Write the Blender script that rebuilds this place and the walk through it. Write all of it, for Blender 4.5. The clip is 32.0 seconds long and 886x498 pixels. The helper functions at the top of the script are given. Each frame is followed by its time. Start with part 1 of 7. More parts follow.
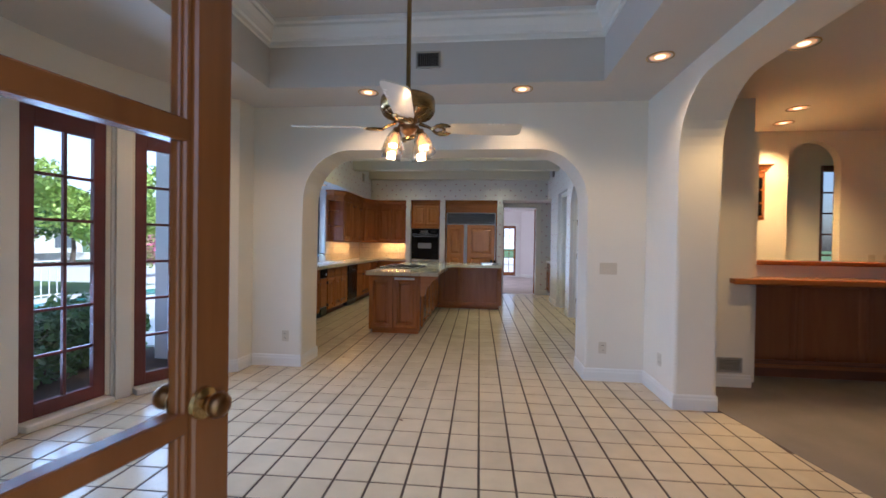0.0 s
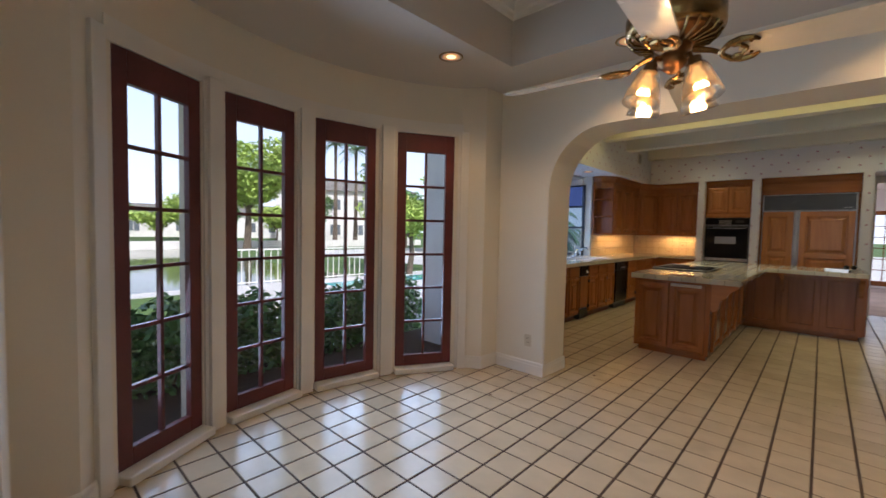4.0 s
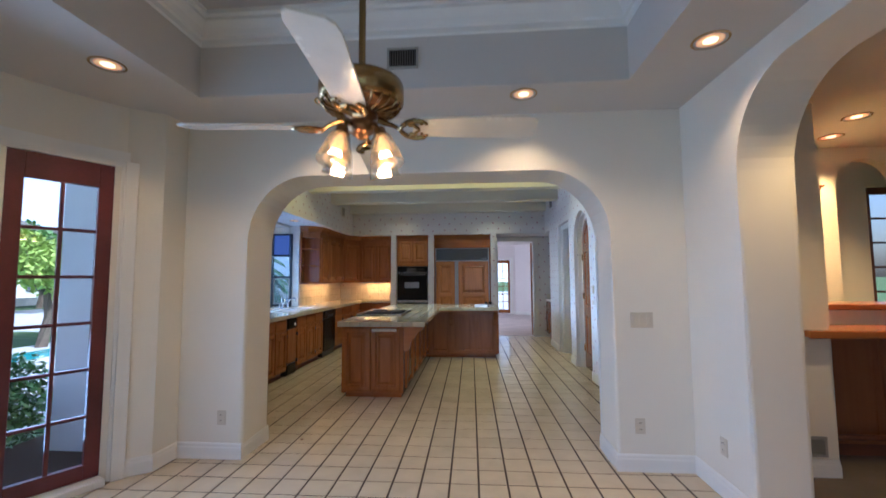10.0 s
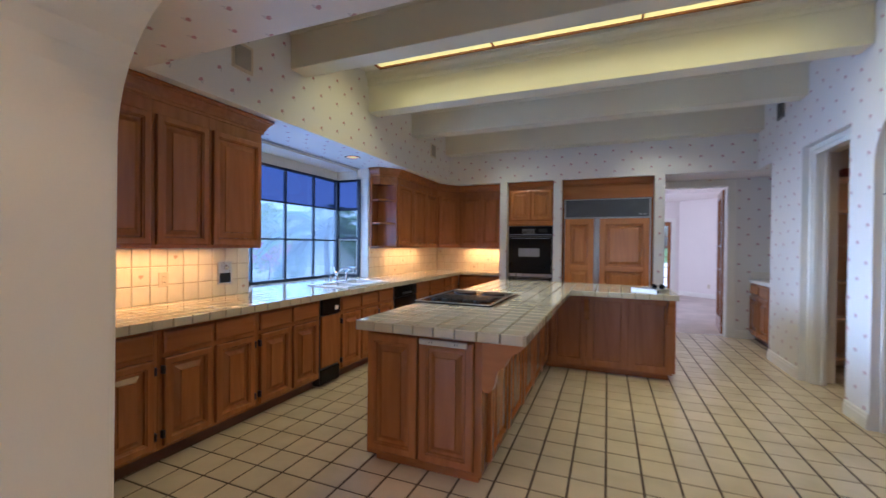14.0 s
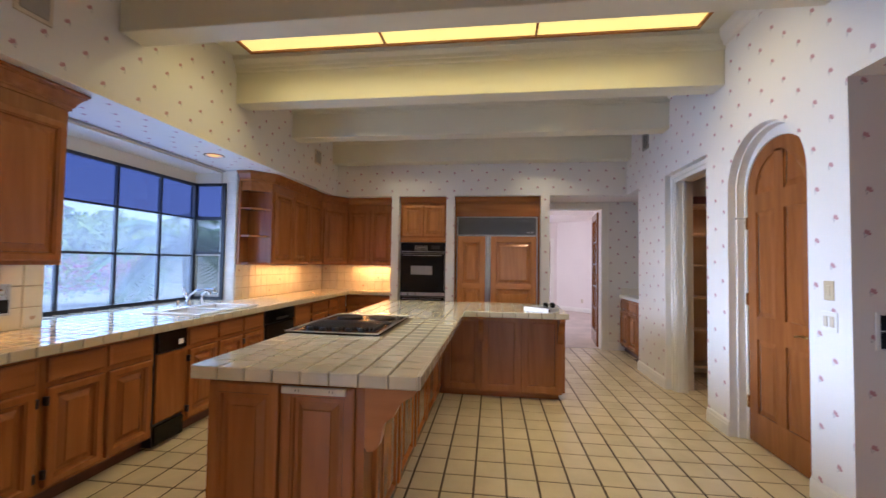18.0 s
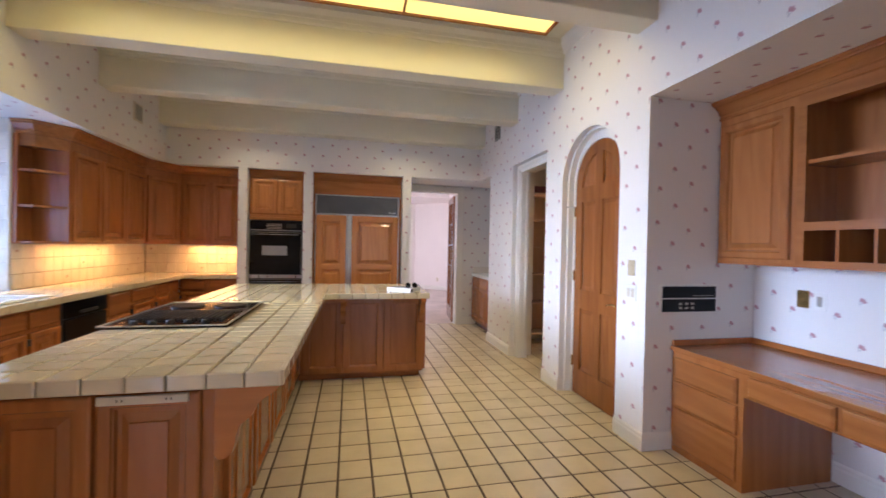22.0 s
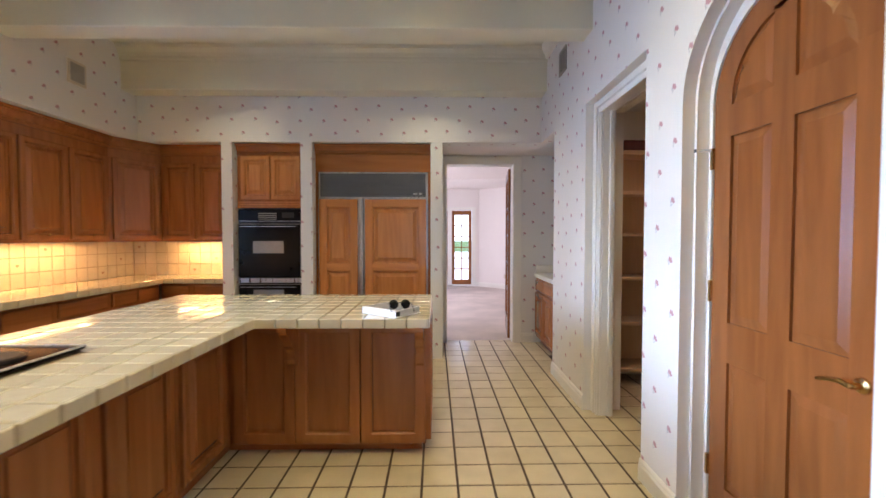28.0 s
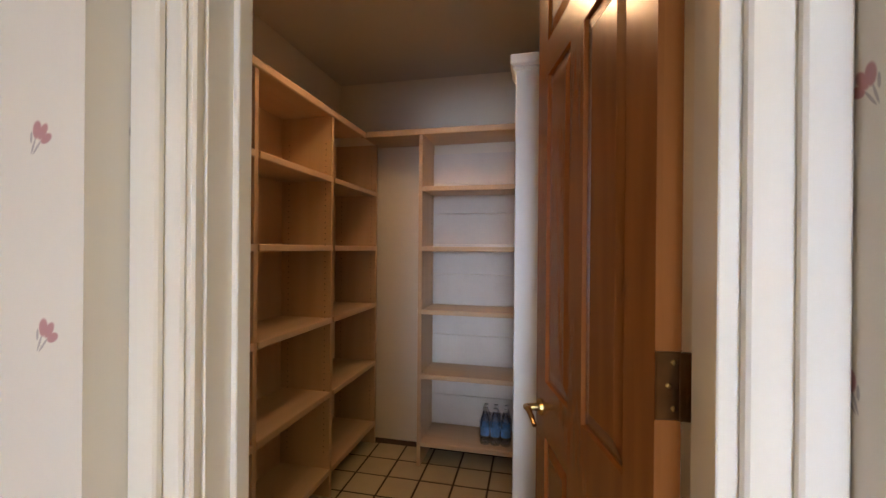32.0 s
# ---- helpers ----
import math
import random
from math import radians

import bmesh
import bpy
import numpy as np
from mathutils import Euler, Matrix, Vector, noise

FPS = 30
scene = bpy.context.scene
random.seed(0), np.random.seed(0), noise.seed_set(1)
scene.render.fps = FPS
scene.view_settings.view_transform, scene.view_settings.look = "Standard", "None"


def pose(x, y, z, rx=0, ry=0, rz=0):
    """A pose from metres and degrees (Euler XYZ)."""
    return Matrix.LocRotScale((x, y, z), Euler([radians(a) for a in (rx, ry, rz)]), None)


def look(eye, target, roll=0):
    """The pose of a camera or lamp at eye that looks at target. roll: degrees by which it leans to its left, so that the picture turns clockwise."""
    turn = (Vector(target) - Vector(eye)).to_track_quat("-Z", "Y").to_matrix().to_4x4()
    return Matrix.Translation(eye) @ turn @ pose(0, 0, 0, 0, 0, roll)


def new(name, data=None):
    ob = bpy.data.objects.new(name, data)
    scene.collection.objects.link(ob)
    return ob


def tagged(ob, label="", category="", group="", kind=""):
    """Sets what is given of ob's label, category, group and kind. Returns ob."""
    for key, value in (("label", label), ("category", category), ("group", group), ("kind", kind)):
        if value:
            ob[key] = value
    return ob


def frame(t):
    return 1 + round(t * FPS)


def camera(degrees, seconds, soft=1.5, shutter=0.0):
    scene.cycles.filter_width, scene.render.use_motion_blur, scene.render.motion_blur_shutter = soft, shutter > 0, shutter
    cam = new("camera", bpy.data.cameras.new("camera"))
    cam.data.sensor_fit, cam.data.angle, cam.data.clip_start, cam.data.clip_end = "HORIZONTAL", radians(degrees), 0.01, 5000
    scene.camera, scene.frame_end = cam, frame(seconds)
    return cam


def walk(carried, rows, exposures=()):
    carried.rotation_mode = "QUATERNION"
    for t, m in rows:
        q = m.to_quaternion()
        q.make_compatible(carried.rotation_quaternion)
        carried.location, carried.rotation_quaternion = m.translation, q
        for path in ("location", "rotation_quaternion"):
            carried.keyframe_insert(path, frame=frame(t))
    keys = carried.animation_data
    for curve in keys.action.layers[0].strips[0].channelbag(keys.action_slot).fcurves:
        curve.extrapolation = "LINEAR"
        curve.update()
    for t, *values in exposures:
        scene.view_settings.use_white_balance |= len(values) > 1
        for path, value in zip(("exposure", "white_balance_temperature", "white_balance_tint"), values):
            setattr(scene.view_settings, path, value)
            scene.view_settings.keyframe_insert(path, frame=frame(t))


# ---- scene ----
cam = camera(95.1, 32.0, shutter=0.4)
PATH = [
    (0, (0.154, 0.313, 1.323), (-0.041, 2.303, 1.3), 0.9),
    (0.5, (0.132, 0.565, 1.357), (-0.166, 2.542, 1.34), 1.0),
    (1, (0.175, 0.812, 1.361), (-0.239, 2.769, 1.344), 1.1),
    (1.5, (0.193, 0.987, 1.357), (-0.333, 2.917, 1.338), 1.2),
    (2, (0.221, 1.054, 1.359), (-0.448, 2.939, 1.326), 1.2),
    (2.5, (0.216, 1.077, 1.354), (-0.614, 2.896, 1.307), 1.1),
    (3, (0.188, 1.077, 1.358), (-0.839, 2.792, 1.3), 1.1),
    (3.5, (0.155, 1.056, 1.389), (-1.073, 2.633, 1.309), 1.3),
    (5.5, (0.135, 1.03, 1.314), (-1.407, 2.299, 1.211), 0.4),
    (6, (0.128, 1.06, 1.377), (-1.256, 2.495, 1.221), 1.1),
    (6.5, (0.152, 1.116, 1.405), (-0.798, 2.875, 1.381), 3.0),
    (7, (0.155, 1.113, 1.53), (-0.361, 3.018, 1.853), 3.7),
    (7.5, (0.123, 1.061, 1.595), (-0.154, 2.919, 2.282), 3.1),
    (8, (0.101, 1.015, 1.618), (-0.096, 2.796, 2.506), 2.5),
    (8.5, (0.093, 0.989, 1.618), (-0.072, 2.759, 2.534), 1.7),
    (9, (0.095, 1.004, 1.586), (-0.058, 2.868, 2.293), 0.8),
    (9.5, (0.109, 1.054, 1.501), (-0.039, 3.013, 1.878), 0.0),
    (10, (0.124, 1.223, 1.433), (-0.029, 3.212, 1.578), -0.3),
    (10.5, (0.126, 1.49, 1.376), (-0.044, 3.483, 1.396), 0.0),
    (11, (0.058, 1.809, 1.34), (-0.108, 3.802, 1.318), 0.4),
    (11.5, (0.034, 2.138, 1.319), (-0.144, 4.13, 1.26), 0.8),
    (12, (0.072, 2.527, 1.345), (-0.159, 4.511, 1.25), 1.0),
    (12.5, (0.02, 2.894, 1.368), (-0.267, 4.871, 1.273), 1.4),
    (13, (0.003, 3.26, 1.373), (-0.418, 5.213, 1.284), 1.1),
    (13.5, (0.006, 3.628, 1.391), (-0.587, 5.538, 1.332), 0.7),
    (14, (-0.067, 3.934, 1.385), (-0.837, 5.78, 1.367), 0.6),
    (14.5, (-0.12, 4.116, 1.405), (-1.047, 5.888, 1.4), 0.6),
    (16.5, (-0.123, 4.219, 1.388), (-0.945, 6.042, 1.414), 0.5),
    (17, (-0.131, 4.225, 1.39), (-0.795, 6.111, 1.432), 0.7),
    (17.5, (-0.151, 4.272, 1.389), (-0.618, 6.216, 1.446), 0.7),
    (18, (-0.165, 4.361, 1.392), (-0.426, 6.342, 1.464), 0.9),
    (18.5, (-0.198, 4.385, 1.411), (-0.294, 6.381, 1.487), 1.0),
    (19, (-0.222, 4.383, 1.413), (-0.22, 6.382, 1.491), 1.2),
    (19.5, (-0.222, 4.38, 1.411), (-0.181, 6.378, 1.482), 1.3),
    (20, (-0.215, 4.377, 1.406), (-0.169, 6.375, 1.468), 1.3),
    (20.5, (-0.214, 4.383, 1.403), (-0.153, 6.382, 1.453), 1.2),
    (21, (-0.208, 4.384, 1.404), (-0.096, 6.381, 1.436), 1.1),
    (21.5, (-0.209, 4.398, 1.4), (0.022, 6.384, 1.414), 1.1),
    (22, (-0.224, 4.414, 1.403), (0.208, 6.367, 1.387), 1.2),
    (22.5, (-0.225, 4.477, 1.386), (0.536, 6.326, 1.36), 1.4),
    (23, (-0.206, 4.593, 1.373), (0.911, 6.252, 1.359), 1.7),
    (23.5, (-0.235, 4.67, 1.391), (1.175, 6.089, 1.384), 2.0),
    (24, (-0.299, 4.728, 1.408), (1.284, 5.95, 1.397), 2.3),
    (24.5, (-0.312, 4.739, 1.404), (1.335, 5.875, 1.404), 2.5),
    (25, (-0.301, 4.742, 1.398), (1.325, 5.906, 1.395), 2.4),
    (25.5, (-0.262, 4.779, 1.405), (1.199, 6.144, 1.386), 2.0),
    (26, (-0.132, 4.906, 1.388), (0.937, 6.596, 1.378), 1.5),
    (26.5, (-0.002, 5.113, 1.377), (0.597, 7.021, 1.37), 1.3),
    (28.5, (0.787, 6.526, 1.398), (0.797, 8.525, 1.34), -0.1),
    (29, (0.916, 6.964, 1.398), (0.961, 8.963, 1.357), -0.2),
    (29.5, (0.965, 7.385, 1.395), (1.119, 9.379, 1.371), -0.2),
    (30, (0.966, 7.793, 1.406), (1.387, 9.748, 1.389), -0.5),
    (30.4, (1.073, 8.107, 1.384), (1.961, 9.898, 1.427), -0.7),
    (30.5, (1.096, 8.169, 1.394), (2.132, 9.879, 1.429), -0.5),
    (31, (1.229, 8.469, 1.376), (2.906, 9.558, 1.426), -0.3),
    (31.5, (1.307, 8.66, 1.416), (3.215, 9.257, 1.449), -0.0),
    (32, (1.341, 8.733, 1.421), (3.291, 9.178, 1.419), 0.5),
]
walk(cam, [(r[0], look(*r[1:])) for r in PATH], exposures=[
    (0.0, 0.05, 4900, 14), (2.0, 0.02, 5200, 14), (4.0, -0.36, 5700, 16), (6.3, -0.24, 5900, 15), (8.0, 0.03, 4850, 14), (10.0, 0.06, 4700, 13), (11.0, 0.04, 4950, 14),
    (12.5, 0.06, 4800, 15), (14.0, 0.36, 4750, 18), (17.0, 0.46, 5300, 22), (19.0, 0.46, 5600, 23), (22.0, 0.68, 5600, 24), (24.5, 0.68, 5600, 18), (29.0, 0.78, 5500, 19),
    (30.0, 0.70, 5600, 18), (31.0, 0.42, 6500, 17), (32.0, 0.48, 6700, 18)])

# ---- world, sun and exposure ----
world = bpy.data.worlds.new("world")
scene.world = world
world.use_nodes = True
_wn = world.node_tree
_sky = _wn.nodes.new("ShaderNodeTexSky")
_sky.sky_type, _sky.sun_disc = "NISHITA", False
_sky.dust_density = 3.5
_sky.sun_elevation, _sky.sun_rotation = radians(47), radians(105)
_wn.nodes["Background"].inputs[1].default_value = 0.15
_wn.links.new(_sky.outputs[0], _wn.nodes["Background"].inputs[0])
sun = new("sun", bpy.data.lights.new("sun", "SUN"))
sun.data.energy, sun.data.angle, sun.data.color = 5.0, radians(0.5), (1.0, 0.95, 0.86)
sun.matrix_world = look((9, -2.5, 10), (0, 0, 0))


def area(name, eye, target, w, h, power, color, spread=180):
    """A rectangular lamp that stands for the light of an opening or a panel."""
    ob = new(name, bpy.data.lights.new(name, "AREA"))
    ob.data.shape, ob.data.size, ob.data.size_y = "RECTANGLE", w, h
    ob.data.energy, ob.data.color, ob.data.spread = power, color, radians(spread)
    ob.matrix_world = look(eye, target)
    return ob


def bulb(name, place, power, color, radius=0.03):
    ob = new(name, bpy.data.lights.new(name, "POINT"))
    ob.data.energy, ob.data.color, ob.data.shadow_soft_size = power, color, radius
    ob.location = place
    return ob


def spot(name, place, power, color, angle=110, radius=0.04, blend=0.6):
    ob = new(name, bpy.data.lights.new(name, "SPOT"))
    ob.data.energy, ob.data.color, ob.data.spot_size, ob.data.spot_blend = power, color, radians(angle), blend
    ob.data.shadow_soft_size, ob.location = radius, place
    return ob


YELLOW = (1.0, 0.85, 0.45)
for k in (-31.0, -11.3, 8.6, 29.2):
    a = radians(180 - k)
    px, py = -0.82 + 2.10 * math.cos(a), 2.72 + 2.10 * math.sin(a)
    area("daylight_bay", (px, py, 1.25), (-0.82, 2.72, 0.8), 0.50, 2.0, 9.5, (0.58, 0.77, 1.0), 130)
area("daylight_kitchen", (-8.6, 8.3, 2.65), (0, 8.0, 1.15), 3.2, 3.0, 228, (0.68, 0.83, 1.0), 72)
area("daylight_kitchen", (-3.93, 7.8, 1.62), (0, 8.0, 1.5), 1.95, 1.3, 32, (0.42, 0.63, 1.0), 170)
area("daylight_entrance", (0.25, -0.12, 1.2), (0.1, 3, 1.1), 1.5, 2.1, 4, (0.86, 0.93, 1.0), 140)
# unseen fill lamp added by the far room's windowless west wall
area("far_room_fill", (-0.86, 14.6, 1.4), (3.0, 14.6, 1.3), 3.0, 1.8, 58, (1.0, 0.93, 0.92))
area("light_panel_glow", (-0.5, 7.5, 3.345), (-0.5, 7.48, 0), 3.7, 0.6, 21, (1.0, 0.82, 0.32), 140)
for lx, ly in ((-2.1, 3.45), (-0.95, 4.08), (0.49, 4.08), (1.45, 3.5)):
    spot("downlight_beam", (lx, ly, 2.73), 26, (1.0, 0.62, 0.27), 125)
for lx, ly in ((2.34, 3.36), (3.29, 4.74), (3.5, 5.24)):
    spot("downlight_beam", (lx, ly, 2.72), 60 if lx < 3 else 118, (1.0, 0.58, 0.18), 110 if lx < 3 else 124)
for lx, ly in ((0.45, 8.72), (0.5, 10.0), (-1.6, 8.72), (-1.6, 10.0)):
    spot("downlight_beam", (lx, ly, 3.37), (44 if ly > 9 else 28) * (1.0 if lx > 0 else 0.75), YELLOW, 116, 0.10, 1.0)
spot("downlight_beam", (3.08, 9.3, 2.6), 18, (1.0, 0.62, 0.31), 150, 0.09)
area("under_cabinet_glow", (-3.08, 5.7, 1.335), (-3.08, 5.7, 0), 0.08, 1.3, 6, (1.0, 0.48, 0.12))
area("under_cabinet_glow", (-3.08, 9.8, 1.338), (-3.08, 9.8, 0), 0.08, 1.2, 6, (1.0, 0.48, 0.12))
area("under_cabinet_glow", (-2.25, 11.12, 1.338), (-2.25, 11.12, 0), 0.7, 0.08, 5, (1.0, 0.48, 0.12))


for k in range(4):
    a = radians(60 + 90 * k)
    bulb("fan_bulb_glow", (-0.31 + 0.131 * math.cos(a), 2.74 + 0.131 * math.sin(a), 1.875), 3.0, (1.0, 0.56, 0.21), 0.02)
scene.view_settings.exposure = 0.7


# ---- materials ----
def nodes(name):
    m = bpy.data.materials.new(name)
    m.use_nodes = True
    nt = m.node_tree
    return m, nt, nt.nodes["Principled BSDF"]


def pbr(name, base, rough=0.5, var=0.06, scale=3.0, bump=0.05, bscale=60.0, metal=0.0, coat=0.0, tint=None, stretch=(1, 1, 1), spec=0.5, isl=0.0):
    """A surface whose colour, gloss and relief vary at two scales."""
    m, nt, b = nodes(name)
    N, L = nt.nodes, nt.links
    tc, mp = N.new("ShaderNodeTexCoord"), N.new("ShaderNodeMapping")
    mp.inputs["Scale"].default_value = stretch
    L.new(N.new("ShaderNodeNewGeometry").outputs["Position"] if isl else tc.outputs["Object"], mp.inputs[0])
    n1, n2 = N.new("ShaderNodeTexNoise"), N.new("ShaderNodeTexNoise")
    n1.inputs["Scale"].default_value, n1.inputs["Detail"].default_value = scale, 4
    n2.inputs["Scale"].default_value, n2.inputs["Detail"].default_value = bscale, 3
    L.new(mp.outputs[0], n1.inputs[0])
    L.new(mp.outputs[0], n2.inputs[0])
    mix = N.new("ShaderNodeMixRGB")
    dark = tint or tuple(c * (1 - 2.2 * var) for c in base)
    lite = tuple(min(1, c * (1 + 1.2 * var)) for c in base)
    mix.inputs[1].default_value, mix.inputs[2].default_value = (*dark, 1), (*lite, 1)
    ad = N.new("ShaderNodeMath")
    ad.operation = "MULTIPLY_ADD"
    ad.inputs[1].default_value = 0.35
    L.new(n2.outputs[0], ad.inputs[0])
    r1 = N.new("ShaderNodeMapRange")
    r1.inputs[1].default_value, r1.inputs[2].default_value = 0.3, 0.7
    r1.inputs[3].default_value, r1.inputs[4].default_value = 0.0, 0.65
    L.new(n1.outputs[0], r1.inputs[0])
    L.new(r1.outputs[0], ad.inputs[2])
    last = ad.outputs[0]
    if isl:
        oi, ma = N.new("ShaderNodeObjectInfo"), N.new("ShaderNodeMath")
        geo, mm = N.new("ShaderNodeNewGeometry"), N.new("ShaderNodeMath")
        ma.operation, mm.operation = "MULTIPLY_ADD", "ADD"
        L.new(oi.outputs["Random"], mm.inputs[0])
        L.new(geo.outputs["Random Per Island"], mm.inputs[1])
        fr = N.new("ShaderNodeMath")
        fr.operation = "FRACT"
        L.new(mm.outputs[0], fr.inputs[0])
        L.new(fr.outputs[0], ma.inputs[0])
        ma.inputs[1].default_value = isl
        L.new(last, ma.inputs[2])
        last = ma.outputs[0]
    L.new(last, mix.inputs[0])
    L.new(mix.outputs[0], b.inputs["Base Color"])
    rr = N.new("ShaderNodeMapRange")
    rr.inputs[3].default_value, rr.inputs[4].default_value = max(0.02, rough * 0.8), min(1, rough * 1.25)
    L.new(n1.outputs[0], rr.inputs[0])
    L.new(rr.outputs[0], b.inputs["Roughness"])
    b.inputs["Metallic"].default_value = metal
    b.inputs["Coat Weight"].default_value = coat
    b.inputs["Specular IOR Level"].default_value = spec
    if bump:
        bp = N.new("ShaderNodeBump")
        bp.inputs["Strength"].default_value, bp.inputs["Distance"].default_value = bump, 0.004
        L.new(n2.outputs[0], bp.inputs["Height"])
        L.new(bp.outputs[0], b.inputs["Normal"])
    return m


def wood(name, light, dark, rough=0.36, axis=2, coat=0.06):
    """Stained oak: long soft figure with fine pores along one axis."""
    m, nt, b = nodes(name)
    N, L = nt.nodes, nt.links
    tc, mp, oi = N.new("ShaderNodeTexCoord"), N.new("ShaderNodeMapping"), N.new("ShaderNodeObjectInfo")
    s = [9.0, 9.0, 9.0]
    s[axis] = 0.9
    mp.inputs["Scale"].default_value = s
    va = N.new("ShaderNodeVectorMath")
    va.operation = "SCALE"
    cx = N.new("ShaderNodeCombineXYZ")
    for k in range(3):
        L.new(oi.outputs["Random"], cx.inputs[k])
    L.new(cx.outputs[0], va.inputs[0])
    va.inputs["Scale"].default_value = 37.0
    L.new(va.outputs[0], mp.inputs["Location"])
    L.new(tc.outputs["Object"], mp.inputs[0])
    n1, n2, w = N.new("ShaderNodeTexNoise"), N.new("ShaderNodeTexNoise"), N.new("ShaderNodeTexWave")
    n1.inputs["Scale"].default_value, n1.inputs["Detail"].default_value, n1.inputs["Distortion"].default_value = 1.2, 5, 0.8
    n2.inputs["Scale"].default_value, n2.inputs["Detail"].default_value = 22, 3
    w.bands_direction = "DIAGONAL"
    w.inputs["Scale"].default_value, w.inputs["Distortion"].default_value = 0.8, 14
    w.inputs["Detail"].default_value, w.inputs["Detail Scale"].default_value = 3, 0.7
    for n in (n1, n2, w):
        L.new(mp.outputs[0], n.inputs[0])
    a1, a2 = N.new("ShaderNodeMath"), N.new("ShaderNodeMath")
    a1.operation = a2.operation = "MULTIPLY_ADD"
    a1.inputs[1].default_value, a2.inputs[1].default_value = 0.13, 0.12
    L.new(w.outputs["Fac"], a1.inputs[0])
    L.new(n1.outputs[0], a1.inputs[2])
    L.new(n2.outputs[0], a2.inputs[0])
    L.new(a1.outputs[0], a2.inputs[2])
    cr = N.new("ShaderNodeMapRange")
    cr.inputs[1].default_value, cr.inputs[2].default_value = 0.30, 1.0
    L.new(a2.outputs[0], cr.inputs[0])
    mix = N.new("ShaderNodeMixRGB")
    mix.inputs[1].default_value, mix.inputs[2].default_value = (*dark, 1), (*light, 1)
    L.new(cr.outputs[0], mix.inputs[0])
    hv = N.new("ShaderNodeHueSaturation")
    vr = N.new("ShaderNodeMapRange")
    vr.inputs[3].default_value, vr.inputs[4].default_value = 0.93, 1.07
    L.new(oi.outputs["Random"], vr.inputs[0])
    L.new(vr.outputs[0], hv.inputs["Value"])
    L.new(mix.outputs[0], hv.inputs["Color"])
    L.new(hv.outputs[0], b.inputs["Base Color"])
    b.inputs["Roughness"].default_value, b.inputs["Coat Weight"].default_value = rough, coat
    b.inputs["Coat Roughness"].default_value, b.inputs["Specular IOR Level"].default_value = 0.2, 0.38
    bp = N.new("ShaderNodeBump")
    bp.inputs["Strength"].default_value, bp.inputs["Distance"].default_value = 0.08, 0.002
    L.new(n2.outputs[0], bp.inputs["Height"])
    L.new(bp.outputs[0], b.inputs["Normal"])
    return m


